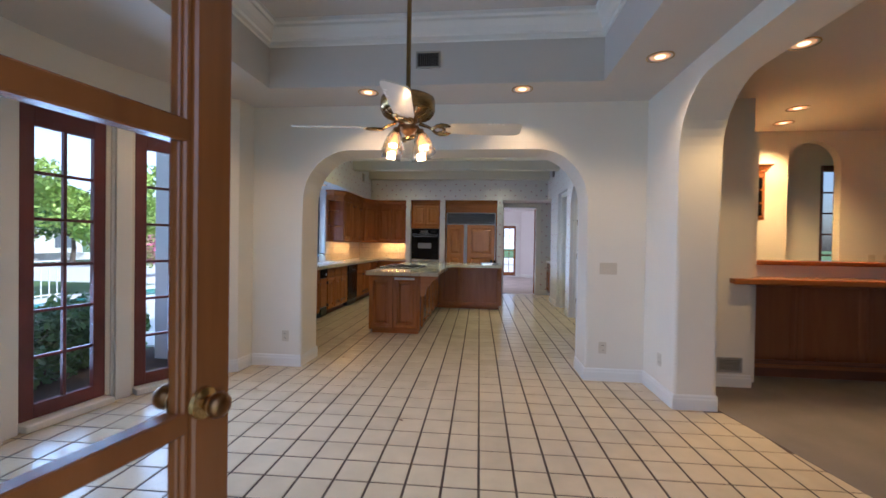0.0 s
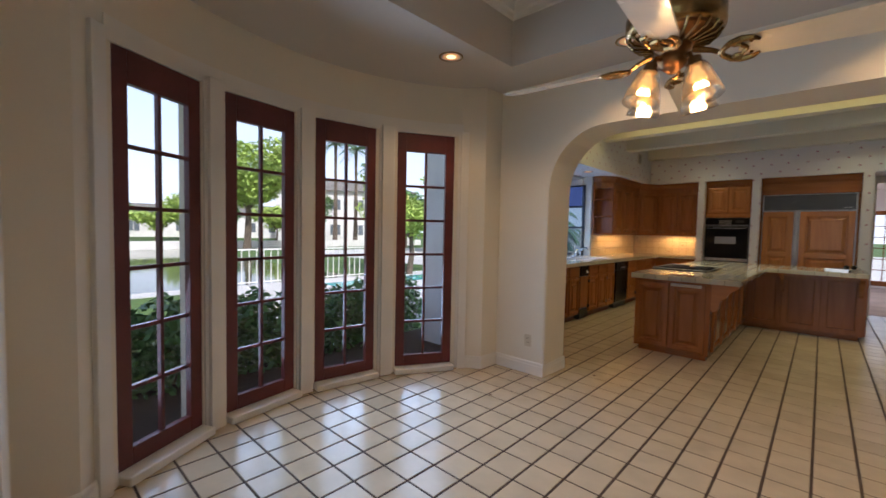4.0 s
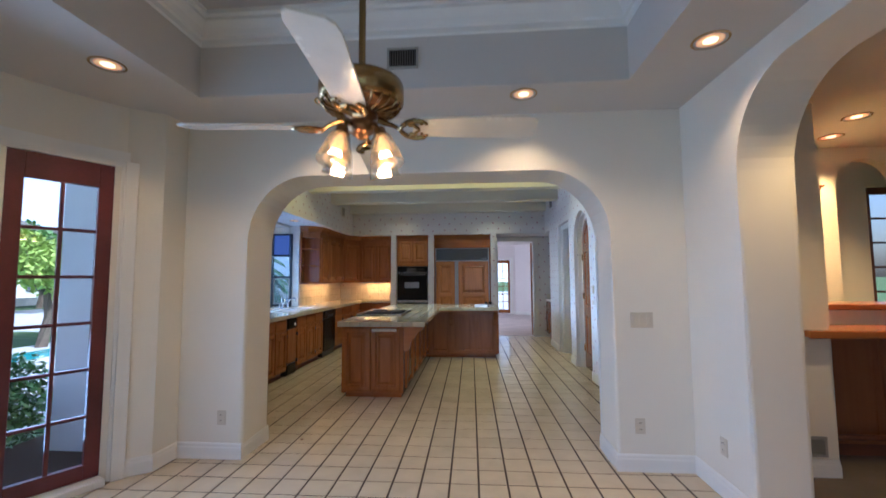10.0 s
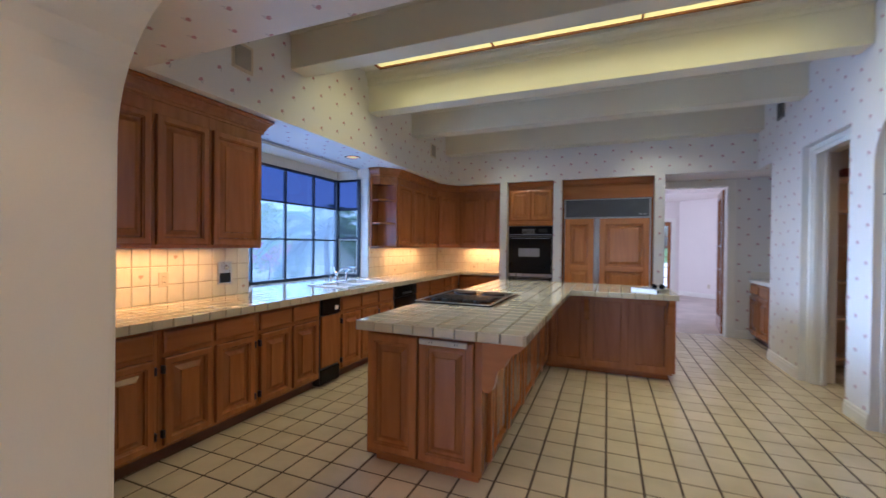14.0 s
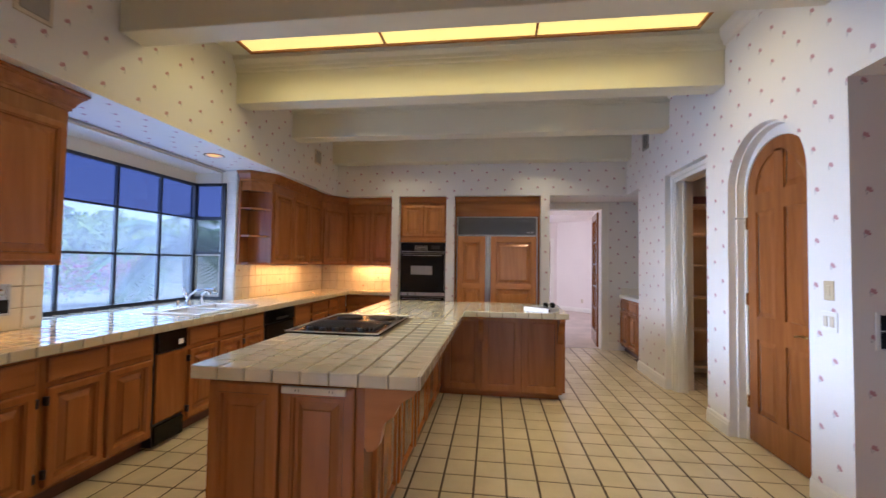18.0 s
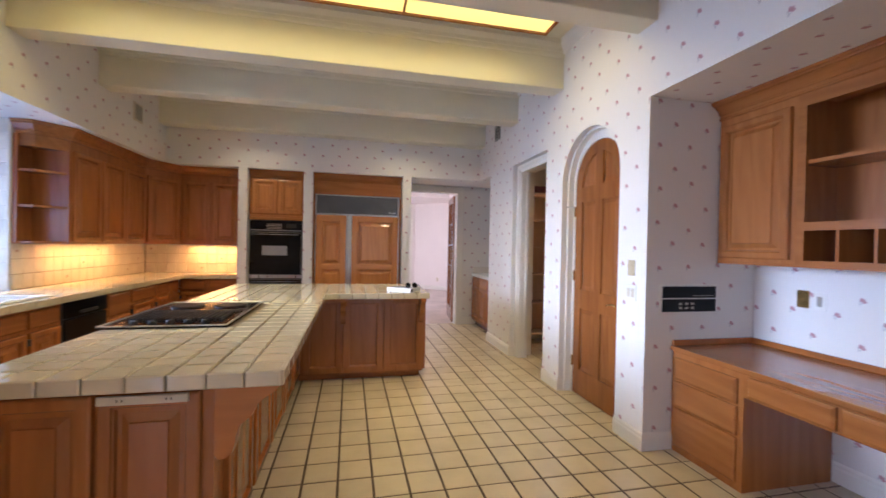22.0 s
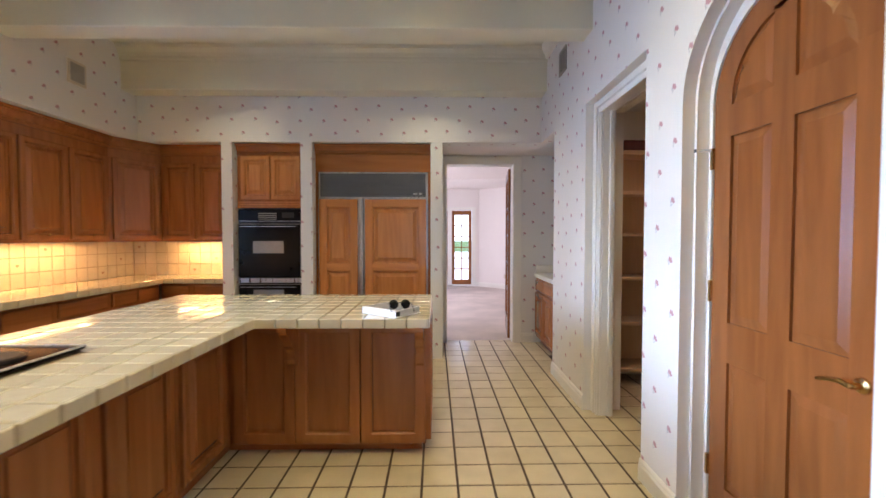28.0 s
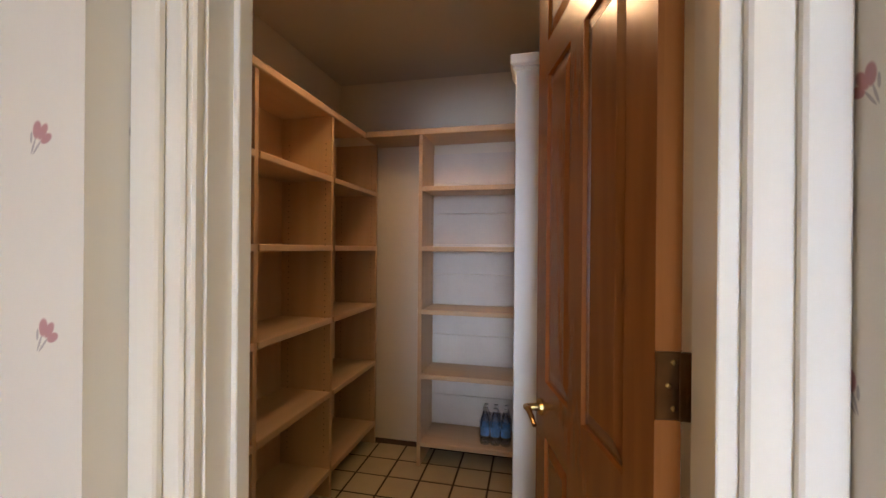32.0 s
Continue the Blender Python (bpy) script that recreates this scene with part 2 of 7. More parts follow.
def wallpaper(name, base=(0.77, 0.745, 0.695)):
    """White paper printed with scattered pink buds on grey stems, in a half-drop repeat."""
    m, nt, b = nodes(name)
    N, L = nt.nodes, nt.links

    def op(kind, a, c=None, d=None):
        n = N.new("ShaderNodeMath")
        n.operation = kind
        for k, v in enumerate((a, c, d)):
            if v is None:
                continue
            if hasattr(v, "links"):
                L.new(v, n.inputs[k])
            else:
                n.inputs[k].default_value = v
        return n.outputs[0]

    geo, sep = N.new("ShaderNodeNewGeometry"), N.new("ShaderNodeSeparateXYZ")
    L.new(geo.outputs["Position"], sep.inputs[0])
    sn = N.new("ShaderNodeSeparateXYZ")
    L.new(geo.outputs["True Normal"], sn.inputs[0])
    fx, fz = op("GREATER_THAN", op("ABSOLUTE", sn.outputs[0]), 0.7), op("GREATER_THAN", op("ABSOLUTE", sn.outputs[2]), 0.7)
    along = op("ADD", op("MULTIPLY", op("MULTIPLY", sep.outputs[1], -1.0), fx), op("MULTIPLY", sep.outputs[0], op("SUBTRACT", 1.0, fx)))
    v = op("ADD", op("MULTIPLY", sep.outputs[1], fz), op("MULTIPLY", sep.outputs[2], op("SUBTRACT", 1.0, fz)))
    u = op("DIVIDE", along, 0.128)
    col = op("FLOOR", u)
    half = op("MULTIPLY", op("FRACT", op("MULTIPLY", col, 0.5)), 2.0)
    vv = op("ADD", op("DIVIDE", v, 0.285), op("MULTIPLY", half, 0.5))
    row = op("FLOOR", vv)
    wn, cx = N.new("ShaderNodeTexWhiteNoise"), N.new("ShaderNodeCombineXYZ")
    wn.noise_dimensions = "2D"
    L.new(col, cx.inputs[0])
    L.new(row, cx.inputs[1])
    L.new(cx.outputs[0], wn.inputs["Vector"])
    ws = N.new("ShaderNodeSeparateXYZ")
    L.new(wn.outputs["Color"], ws.inputs[0])
    a = op("ADD", op("MULTIPLY", op("SUBTRACT", op("FRACT", u), 0.5), 0.128), op("MULTIPLY", op("SUBTRACT", ws.outputs[0], 0.5), 0.03))
    c = op("ADD", op("MULTIPLY", op("SUBTRACT", op("FRACT", vv), 0.5), 0.285), op("MULTIPLY", op("SUBTRACT", ws.outputs[1], 0.5), 0.05))

    a, c = (op("SUBTRACT", op("MULTIPLY", a, 0.891), op("MULTIPLY", c, 0.454)), op("ADD", op("MULTIPLY", a, 0.454), op("MULTIPLY", c, 0.891)))

    def ell(ax, ay, ra, rb, turn):
        ct, st = math.cos(radians(turn)), math.sin(radians(turn))
        p, q = op("SUBTRACT", a, ax), op("SUBTRACT", c, ay)
        e = op("ADD", op("MULTIPLY", p, ct), op("MULTIPLY", q, st))
        f = op("SUBTRACT", op("MULTIPLY", q, ct), op("MULTIPLY", p, st))
        dist = op("ADD", op("POWER", op("DIVIDE", e, ra), 2), op("POWER", op("DIVIDE", f, rb), 2))
        k = op("SUBTRACT", 1.35, dist)
        k = op("MULTIPLY", k, 1.6)
        n = nt.nodes[-1]
        n.use_clamp = True
        return k

    pink = op("MAXIMUM", op("MAXIMUM", ell(-0.007, 0.010, 0.0078, 0.0125, 22), ell(0.004, 0.012, 0.0066, 0.0125, -8)), ell(0.014, 0.006, 0.0062, 0.0105, -38))
    stem = op("MAXIMUM", op("MAXIMUM", ell(-0.003, -0.013, 0.0018, 0.012, 6), ell(0.004, -0.012, 0.0018, 0.012, -12)), ell(-0.012, -0.004, 0.0022, 0.008, 24))
    n1 = N.new("ShaderNodeTexNoise")
    n1.inputs["Scale"].default_value, n1.inputs["Detail"].default_value = 1.7, 5
    L.new(geo.outputs["Position"], n1.inputs[0])
    m0, m1, m2 = (N.new("ShaderNodeMixRGB") for _ in range(3))
    m0.inputs[1].default_value = (*[x * 0.94 for x in base], 1)
    m0.inputs[2].default_value = (*base, 1)
    L.new(n1.outputs[0], m0.inputs[0])
    m1.inputs[2].default_value, m2.inputs[2].default_value = (0.43, 0.41, 0.42, 1), (0.48, 0.25, 0.265, 1)
    L.new(stem, m1.inputs[0])
    L.new(m0.outputs[0], m1.inputs[1])
    L.new(pink, m2.inputs[0])
    L.new(m1.outputs[0], m2.inputs[1])
    L.new(m2.outputs[0], b.inputs["Base Color"])
    b.inputs["Roughness"].default_value = 0.55
    n2, bp = N.new("ShaderNodeTexNoise"), N.new("ShaderNodeBump")
    n2.inputs["Scale"].default_value = 260
    L.new(geo.outputs["Position"], n2.inputs[0])
    bp.inputs["Strength"].default_value, bp.inputs["Distance"].default_value = 0.06, 0.002
    L.new(n2.outputs[0], bp.inputs["Height"])
    L.new(bp.outputs[0], b.inputs["Normal"])
    return m


def glow(name, color, strength):
    m, nt, b = nodes(name)
    b.inputs["Base Color"].default_value = (*color, 1)
    b.inputs["Emission Color"].default_value = (*color, 1)
    b.inputs["Emission Strength"].default_value = strength
    b.inputs["Roughness"].default_value = 0.4
    return m


def glass(name, tint=(1, 1, 1), rough=0.0, clear=0.0):
    """Clear glass; the share given by clear lets the view straight through."""
    m, nt, b = nodes(name)
    b.inputs["Base Color"].default_value, b.inputs["Roughness"].default_value = (*tint, 1), rough
    b.inputs["Transmission Weight"].default_value, b.inputs["IOR"].default_value = 1.0, 1.45
    if clear:
        t, x = nt.nodes.new("ShaderNodeBsdfTransparent"), nt.nodes.new("ShaderNodeMixShader")
        x.inputs[0].default_value = clear
        nt.links.new(b.outputs[0], x.inputs[1])
        nt.links.new(t.outputs[0], x.inputs[2])
        nt.links.new(x.outputs[0], nt.nodes["Material Output"].inputs[0])
    return m


def pane_glass(name, tint=(1, 1, 1), haze=0.0):
    """Window glass: the view straight through, with a clear sheen that grows towards the edge-on view."""
    m, nt, b = nodes(name)
    N, L = nt.nodes, nt.links
    t, g, f, x = N.new("ShaderNodeBsdfTransparent"), N.new("ShaderNodeBsdfGlossy"), N.new("ShaderNodeLayerWeight"), N.new("ShaderNodeMixShader")
    pw, sc = N.new("ShaderNodeMath"), N.new("ShaderNodeMath")
    pw.operation, sc.operation = "POWER", "MULTIPLY_ADD"
    pw.inputs[1].default_value, sc.inputs[1].default_value, sc.inputs[2].default_value = 4.0, 0.6, 0.02
    t.inputs[0].default_value = (*tint, 1)
    g.inputs["Roughness"].default_value = 0.02
    f.inputs[0].default_value = 0.5
    L.new(f.outputs["Facing"], pw.inputs[0])
    L.new(pw.outputs[0], sc.inputs[0])
    L.new(sc.outputs[0], x.inputs[0])
    if haze:
        # a translucent share lays a pale, uneven veil over the view
        d, y, z = N.new("ShaderNodeBsdfTranslucent"), N.new("ShaderNodeMixShader"), N.new("ShaderNodeTexNoise")
        r = N.new("ShaderNodeMapRange")
        z.inputs["Scale"].default_value = 2.2
        r.inputs[3].default_value, r.inputs[4].default_value = haze * 0.5, haze * 1.5
        d.inputs[0].default_value = (0.86, 0.9, 0.95, 1)
        L.new(z.outputs[0], r.inputs[0])
        L.new(r.outputs[0], y.inputs[0])
        L.new(t.outputs[0], y.inputs[1])
        L.new(d.outputs[0], y.inputs[2])
        t = y
    L.new(t.outputs[0], x.inputs[1])
    L.new(g.outputs[0], x.inputs[2])
    L.new(x.outputs[0], N["Material Output"].inputs[0])
    return m


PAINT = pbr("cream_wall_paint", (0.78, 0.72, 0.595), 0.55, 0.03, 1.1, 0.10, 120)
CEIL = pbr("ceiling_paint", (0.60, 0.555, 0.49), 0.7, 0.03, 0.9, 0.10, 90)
TRIM = pbr("white_trim_paint", (0.80, 0.77, 0.70), 0.35, 0.03, 3, 0.04, 80)
BEAM = pbr("beam_paint", (0.70, 0.665, 0.515), 0.45, 0.03, 2, 0.05, 70)
PAPER = wallpaper("floral_paper")
PINKW = pbr("pink_wall_paint", (0.80, 0.735, 0.69), 0.6, 0.03, 1.0, 0.06, 100)
OAK = wood("oak_upright", (0.41, 0.150, 0.034), (0.265, 0.086, 0.019), rough=0.27, coat=0.42)
OAKH = wood("oak_level", (0.41, 0.150, 0.034), (0.265, 0.086, 0.019), rough=0.27, coat=0.42, axis=0)
DOORW = wood("door_wood", (0.30, 0.104, 0.024), (0.19, 0.060, 0.014), rough=0.25, coat=0.5)
REDW = pbr("red_brown_paint", (0.155, 0.032, 0.032), 0.4, 0.12, 3, 0.08, 60, tint=(0.07, 0.018, 0.014))
MAPLE = wood("birch_shelf", (0.60, 0.42, 0.25), (0.52, 0.35, 0.20), rough=0.4, coat=0.1)
MAPLEH = wood("birch_shelf_level", (0.62, 0.45, 0.28), (0.54, 0.38, 0.23), rough=0.4, axis=0, coat=0.1)
FTILE = pbr("glazed_floor_tile", (0.59, 0.49, 0.335), 0.19, 0.07, 5, 0.20, 9, isl=0.45)
CTILE = pbr("glazed_counter_tile", (0.56, 0.49, 0.345), 0.09, 0.07, 7, 0.34, 11, isl=0.40, coat=0.5)
STILE = pbr("splash_tile", (0.74, 0.69, 0.58), 0.14, 0.05, 7, 0.12, 14, isl=0.25)
GROUT = pbr("brown_grout", (0.075, 0.044, 0.028), 0.9, 0.15, 9, 0.3, 150)
GROUTL = pbr("brown_counter_grout", (0.20, 0.155, 0.11), 0.9, 0.12, 9, 0.3, 150)
CARPET = pbr("grey_carpet", (0.20, 0.17, 0.145), 0.95, 0.14, 2.2, 0.7, 420)
GROUTS = pbr("tan_splash_grout", (0.50, 0.41, 0.29), 0.9, 0.12, 9, 0.3, 150)
CARPETP = pbr("pink_carpet", (0.62, 0.53, 0.47), 0.95, 0.12, 2.0, 0.7, 420)
BLACK = pbr("black_enamel", (0.008, 0.008, 0.009), 0.16, 0.2, 6, 0.0, 40, spec=0.22)
BLACKM = pbr("black_plastic", (0.018, 0.018, 0.019), 0.35, 0.2, 6, 0.05, 90)
STEEL = pbr("brushed_steel", (0.60, 0.60, 0.61), 0.28, 0.06, 2, 0.05, 40, metal=1.0, stretch=(40, 40, 1))
CHROME = pbr("chrome", (0.75, 0.76, 0.78), 0.08, 0.03, 4, 0, 30, metal=1.0)
BRASS = pbr("brass", (0.55, 0.36, 0.13), 0.22, 0.12, 8, 0.05, 60, metal=1.0)
ABRASS = pbr("antique_brass", (0.26, 0.135, 0.055), 0.3, 0.2, 12, 0.08, 60, metal=1.0)
IRON = pbr("dark_hinge", (0.045, 0.032, 0.025), 0.4, 0.2, 20, 0.1, 80, metal=0.8)
WHITEP = pbr("white_plastic", (0.78, 0.76, 0.70), 0.35, 0.03, 6, 0.03, 80)
IVORY = pbr("ivory_plastic", (0.62, 0.54, 0.40), 0.35, 0.04, 6, 0.03, 80)
AGED = pbr("aged_ivory_plastic", (0.50, 0.41, 0.25), 0.35, 0.06, 6, 0.03, 80)
VENTD = pbr("dark_vent_slat", (0.10, 0.085, 0.07), 0.6, 0.1, 6, 0.05, 80)
GRILLE = pbr("vent_metal", (0.36, 0.33, 0.27), 0.5, 0.1, 6, 0.05, 80)
JET = pbr("matt_black_panel", (0.006, 0.006, 0.007), 0.3, 0.2, 6, 0.03, 60, spec=0.12)
DARK = pbr("dark_hollow", (0.02, 0.018, 0.016), 0.9, 0.1, 4, 0.05, 40)
PANE = pane_glass("window_glass")
# grey tint dims the over-bright garden; the haze is a painted pale veil
HAZY = pane_glass("dimmed_veiled_glass", (0.50, 0.56, 0.60), 0.04)
FILMED = pane_glass("tinted_window_glass", (0.22, 0.26, 0.40))
SHADEG = glass("clear_lamp_glass", (1.0, 0.90, 0.68), 0.16, 0.55)
PANEL = glow("light_panel", (1.0, 0.80, 0.22), 0.66)
LAMPG = glow("lamp_glow", (1.0, 0.68, 0.30), 2.6)
REFL = glow("lamp_reflector", (1.0, 0.50, 0.20), 0.55)


# ---- building blocks ----
def part(name, bm, material, parent=None, label="", smooth=False):
    me = bpy.data.meshes.new(name)
    bmesh.ops.recalc_face_normals(bm, faces=bm.faces[:])
    bm.to_mesh(me)
    bm.free()
    if smooth:
        for p in me.polygons:
            p.use_smooth = True
    me.materials.append(material)
    ob = new(name, me)
    if parent is not None:
        ob.parent = parent
    if label:
        tagged(ob, label)
    return ob


def structure(ob, label, category):
    return tagged(ob, label, category, kind="structure")


def thing(name, m, label, category, group=""):
    ob = new(name)
    ob.empty_display_size = 0.1
    ob.matrix_world = m
    return tagged(ob, label, category, group)


def cub(bm, x0, x1, y0, y1, z0, z1, bevel=0.0):
    """A box with softened edges."""
    v = [bm.verts.new((x, y, z)) for x in (x0, x1) for y in (y0, y1) for z in (z0, z1)]
    fs = [bm.faces.new([v[i] for i in q]) for q in ((0, 1, 3, 2), (4, 6, 7, 5), (0, 4, 5, 1), (2, 3, 7, 6), (0, 2, 6, 4), (1, 5, 7, 3))]
    if bevel:
        es = {e for f in fs for e in f.edges}
        bmesh.ops.bevel(bm, geom=list(es), offset=bevel, segments=1, affect="EDGES", profile=0.6)
    return bm


def boxes(*rows, bevel=0.0):
    bm = bmesh.new()
    for r in rows:
        cub(bm, *r, bevel=bevel)
    return bm


def ring(bm, pts, a, b):
    """A prism: the outline pts, given as functions of depth a and b."""
    lo, hi = [bm.verts.new(a(p)) for p in pts], [bm.verts.new(b(p)) for p in pts]
    n = len(pts)
    bm.faces.new(lo)
    bm.faces.new(hi[::-1])
    for i in range(n):
        bm.faces.new((lo[i], hi[i], hi[(i + 1) % n], lo[(i + 1) % n]))
    return bm


def prism_y(pts, y0, y1, bm=None):
    return ring(bm or bmesh.new(), pts, lambda p: (p[0], y0, p[1]), lambda p: (p[0], y1, p[1]))


def prism_x(pts, x0, x1, bm=None):
    return ring(bm or bmesh.new(), pts, lambda p: (x0, p[0], p[1]), lambda p: (x1, p[0], p[1]))


def prism_z(pts, z0, z1, bm=None):
    return ring(bm or bmesh.new(), pts, lambda p: (p[0], p[1], z0), lambda p: (p[0], p[1], z1))


def lathe(prof, seg=20, bm=None, at=(0, 0, 0), turn=None, cap=True):
    """A turned body from (radius, height) pairs."""
    bm = bm or bmesh.new()
    rows = []
    for r, z in prof:
        row = []
        for k in range(seg):
            p = Vector((r * math.cos(2 * math.pi * k / seg), r * math.sin(2 * math.pi * k / seg), z))
            if turn is not None:
                p = turn @ p
            row.append(bm.verts.new(p + Vector(at)))
        rows.append(row)
    for i in range(len(rows) - 1):
        for k in range(seg):
            bm.faces.new((rows[i][k], rows[i][(k + 1) % seg], rows[i + 1][(k + 1) % seg], rows[i + 1][k]))
    if cap:
        bm.faces.new(rows[0][::-1])
        bm.faces.new(rows[-1])
    return bm


def tube(pts, r, seg=8, bm=None):
    """A round bar bent along pts."""
    bm = bm or bmesh.new()
    pts = [Vector(p) for p in pts]
    rows = []
    for i, p in enumerate(pts):
        d = (pts[min(i + 1, len(pts) - 1)] - pts[max(i - 1, 0)]).normalized()
        q = d.to_track_quat("Z", "Y")
        rr = r[i] if isinstance(r, (list, tuple)) else r
        rows.append([bm.verts.new(p + q @ Vector((rr * math.cos(2 * math.pi * k / seg), rr * math.sin(2 * math.pi * k / seg), 0))) for k in range(seg)])
    for i in range(len(rows) - 1):
        for k in range(seg):
            bm.faces.new((rows[i][k], rows[i][(k + 1) % seg], rows[i + 1][(k + 1) % seg], rows[i + 1][k]))
    bm.faces.new(rows[0][::-1])
    bm.faces.new(rows[-1])
    return bm


def sweep(path, prof, bm=None, closed=False):
    """A moulding: the profile (out, up) carried along a level path, mitred at the corners; out is to the right of the way."""
    bm = bm or bmesh.new()
    n = len(path)
    rows = []
    for i, p in enumerate(path):
        p = Vector(p)
        a = Vector(path[i - 1]) if (i or closed) else None
        c = Vector(path[(i + 1) % n]) if (i < n - 1 or closed) else None
        d1 = (p - a).normalized() if a is not None else (c - p).normalized()
        d2 = (c - p).normalized() if c is not None else d1
        n1, n2 = Vector((d1.y, -d1.x, 0)), Vector((d2.y, -d2.x, 0))
        s = (n1 + n2)
        s = s / max(0.2, s.dot(n1)) if s.length > 1e-6 else n1
        rows.append([bm.verts.new(p + s * o + Vector((0, 0, h))) for o, h in prof])
    k = len(prof)
    for i in range(n if closed else n - 1):
        r1, r2 = rows[i], rows[(i + 1) % n]
        for j in range(k):
            bm.faces.new((r1[j], r1[(j + 1) % k], r2[(j + 1) % k], r2[j]))
    if not closed:
        bm.faces.new(rows[0])
        bm.faces.new(rows[-1][::-1])
    return bm


def arch_pts(u0, u1, top, ru, rz, n=10):
    """The edge of an arched opening from its left foot over the top to its right foot."""
    pts = [(u0, 0.0)]
    for k in range(n + 1):
        a = math.pi / 2 * k / n
        pts.append((u0 + ru * (1 - math.cos(a)), top - rz * (1 - math.sin(a))))
    for k in range(n, -1, -1):
        a = math.pi / 2 * k / n
        q = (u1 - ru * (1 - math.cos(a)), top - rz * (1 - math.sin(a)))
        if abs(q[0] - pts[-1][0]) > 1e-4:
            pts.append(q)
    pts.append((u1, 0.0))
    return pts


BASE_PROF = [(0, 0), (0.014, 0), (0.014, 0.085), (0.010, 0.10), (0.010, 0.112), (0.004, 0.125), (0, 0.125)]


def baseboard(path, label="white painted wooden baseboard along the wall"):
    return structure(part("baseboard", sweep([(*p, 0.0) for p in path], BASE_PROF), TRIM), label, "baseboard")

# ---- structure: dining room ----
CZ, TZ, SOF, KZ, BZ = 2.75, 3.34, 2.47, 3.42, 2.965
WX = 1.768
nb = arch_pts(-1.75, 1.18, 2.29, 0.50, 0.54, 12)


def soften(bm, pts, u, d, r=0.028):
    """Rounds the two rims of an opening whose outline is pts; u is its level axis, d the axis through the wall."""
    on = {(round(a, 4), round(b, 4)) for a, b in pts}
    rim = [e for e in bm.edges if abs(e.verts[0].co[d] - e.verts[1].co[d]) < 1e-5
           and all((round(v.co[u], 4), round(v.co.z, 4)) in on for v in e.verts) and not all(v.co.z < 1e-4 for v in e.verts)]
    bmesh.ops.bevel(bm, geom=rim, offset=r, segments=3, affect="EDGES", profile=0.5)
    return bm


wall_north = part("wall_north", soften(prism_y([(-2.3, 0), (-2.3, CZ + 0.6), (2.07, CZ + 0.6), (2.07, 0)] + nb[::-1], 4.44, 4.85), nb, 0, 1), PAINT)
structure(wall_north, "cream plastered wall with a broad arched opening", "wall")
eb = arch_pts(1.0, 3.80, 2.60, 0.47, 0.51, 12)
structure(part("wall_east", soften(prism_x([(0.15, 0), (0.15, CZ), (4.438, CZ), (4.438, 0)] + eb[::-1], 1.735, 2.07), eb, 1, 0), PAINT),
          "cream plastered wall with a wide arch to the next room", "wall")


def bay(k, r):
    a = radians(180 - k)
    return (-0.82 + r * math.cos(a), 2.72 + r * math.sin(a))


RB = 2.15
WINK = (-31.0, -11.3, 8.6, 29.2)
HALF = 7.5
bm = bmesh.new()
arc = [bay(k, RB) for k in np.linspace(-39.6, 38.5, 40)]
arco = [bay(k, RB + 0.2) for k in np.linspace(-39.6, 38.5, 40)]
prism_z(arc + arco[::-1], 2.31, CZ, bm)
edges = [-39.6] + [k + s * HALF for k in WINK for s in (-1, 1)] + [38.5]
for a, b in zip(edges[0::2], edges[1::2]):
    ks = np.linspace(a, b, 4)
    prism_z([bay(k, RB) for k in ks] + [bay(k, RB + 0.2) for k in ks][::-1], 0, 2.31, bm)
structure(part("wall_west", bm, PAINT), "curved cream plastered wall round a window bay", "wall")
n0, s0 = bay(38.5, RB), bay(-39.6, RB)
n1, s1 = (-2.31, 4.20), (-2.31, 1.22)
bm = prism_z([n0, n1, (-2.30, 4.44), (-2.30, 4.85), (-2.75, 4.5), bay(38.5, RB + 0.2)], 0, CZ)
structure(part("wall_northwest", bm, PAINT), "short cream plastered wall beside the bay", "wall")
bm = prism_z([s0, bay(-39.6, RB + 0.2), (-2.75, 0.9), (-2.30, 0.6), (-1.6, 0.6), (-1.6, -0.05), (-0.62, -0.05), (-0.62, 0.15), (-1.4, 0.15), (-1.4, 1.0), (-2.28, 1.0), s1], 0, CZ)
structure(part("wall_southwest", bm, PAINT), "cream plastered wall between the bay and the entrance", "wall")
bm = boxes((0.98, 2.07, -0.05, 0.148, 0, CZ), (-0.62, 0.98, -0.05, 0.15, 2.28, CZ))
structure(part("wall_south", bm, PAINT), "cream plastered wall round the entrance doorway", "wall")
# ceiling with a raised tray
T0, T1, T2, T3 = -1.85, 1.17, 1.45, 3.93
bm = boxes((-3.3, T0, -0.05, 4.44, CZ, CZ + 0.1), (T1, 1.735, -0.05, 4.44, CZ, CZ + 0.1), (T0, T1, -0.05, T2, CZ, CZ + 0.1), (T0, T1, T3, 4.44, CZ, CZ + 0.1),
           (T0 - 0.1, T0, T2 - 0.1, T3 + 0.1, CZ + 0.1, TZ), (T1, T1 + 0.1, T2 - 0.1, T3 + 0.1, CZ + 0.1, TZ), (T0, T1, T2 - 0.1, T2, CZ + 0.1, TZ), (T0, T1, T3, T3 + 0.1, CZ + 0.1, TZ),
           (T0 - 0.1, T1 + 0.1, T2 - 0.1, T3 + 0.1, TZ, TZ + 0.1))
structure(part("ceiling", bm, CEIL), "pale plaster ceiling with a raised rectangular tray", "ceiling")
cprof = [(0, 0), (0.012, 0.01), (0.012, 0.05), (0.03, 0.06), (0.05, 0.10), (0.085, 0.145), (0.085, 0.17), (0.11, 0.18), (0.11, 0.215), (0, 0.215)]
zc = TZ - 0.216
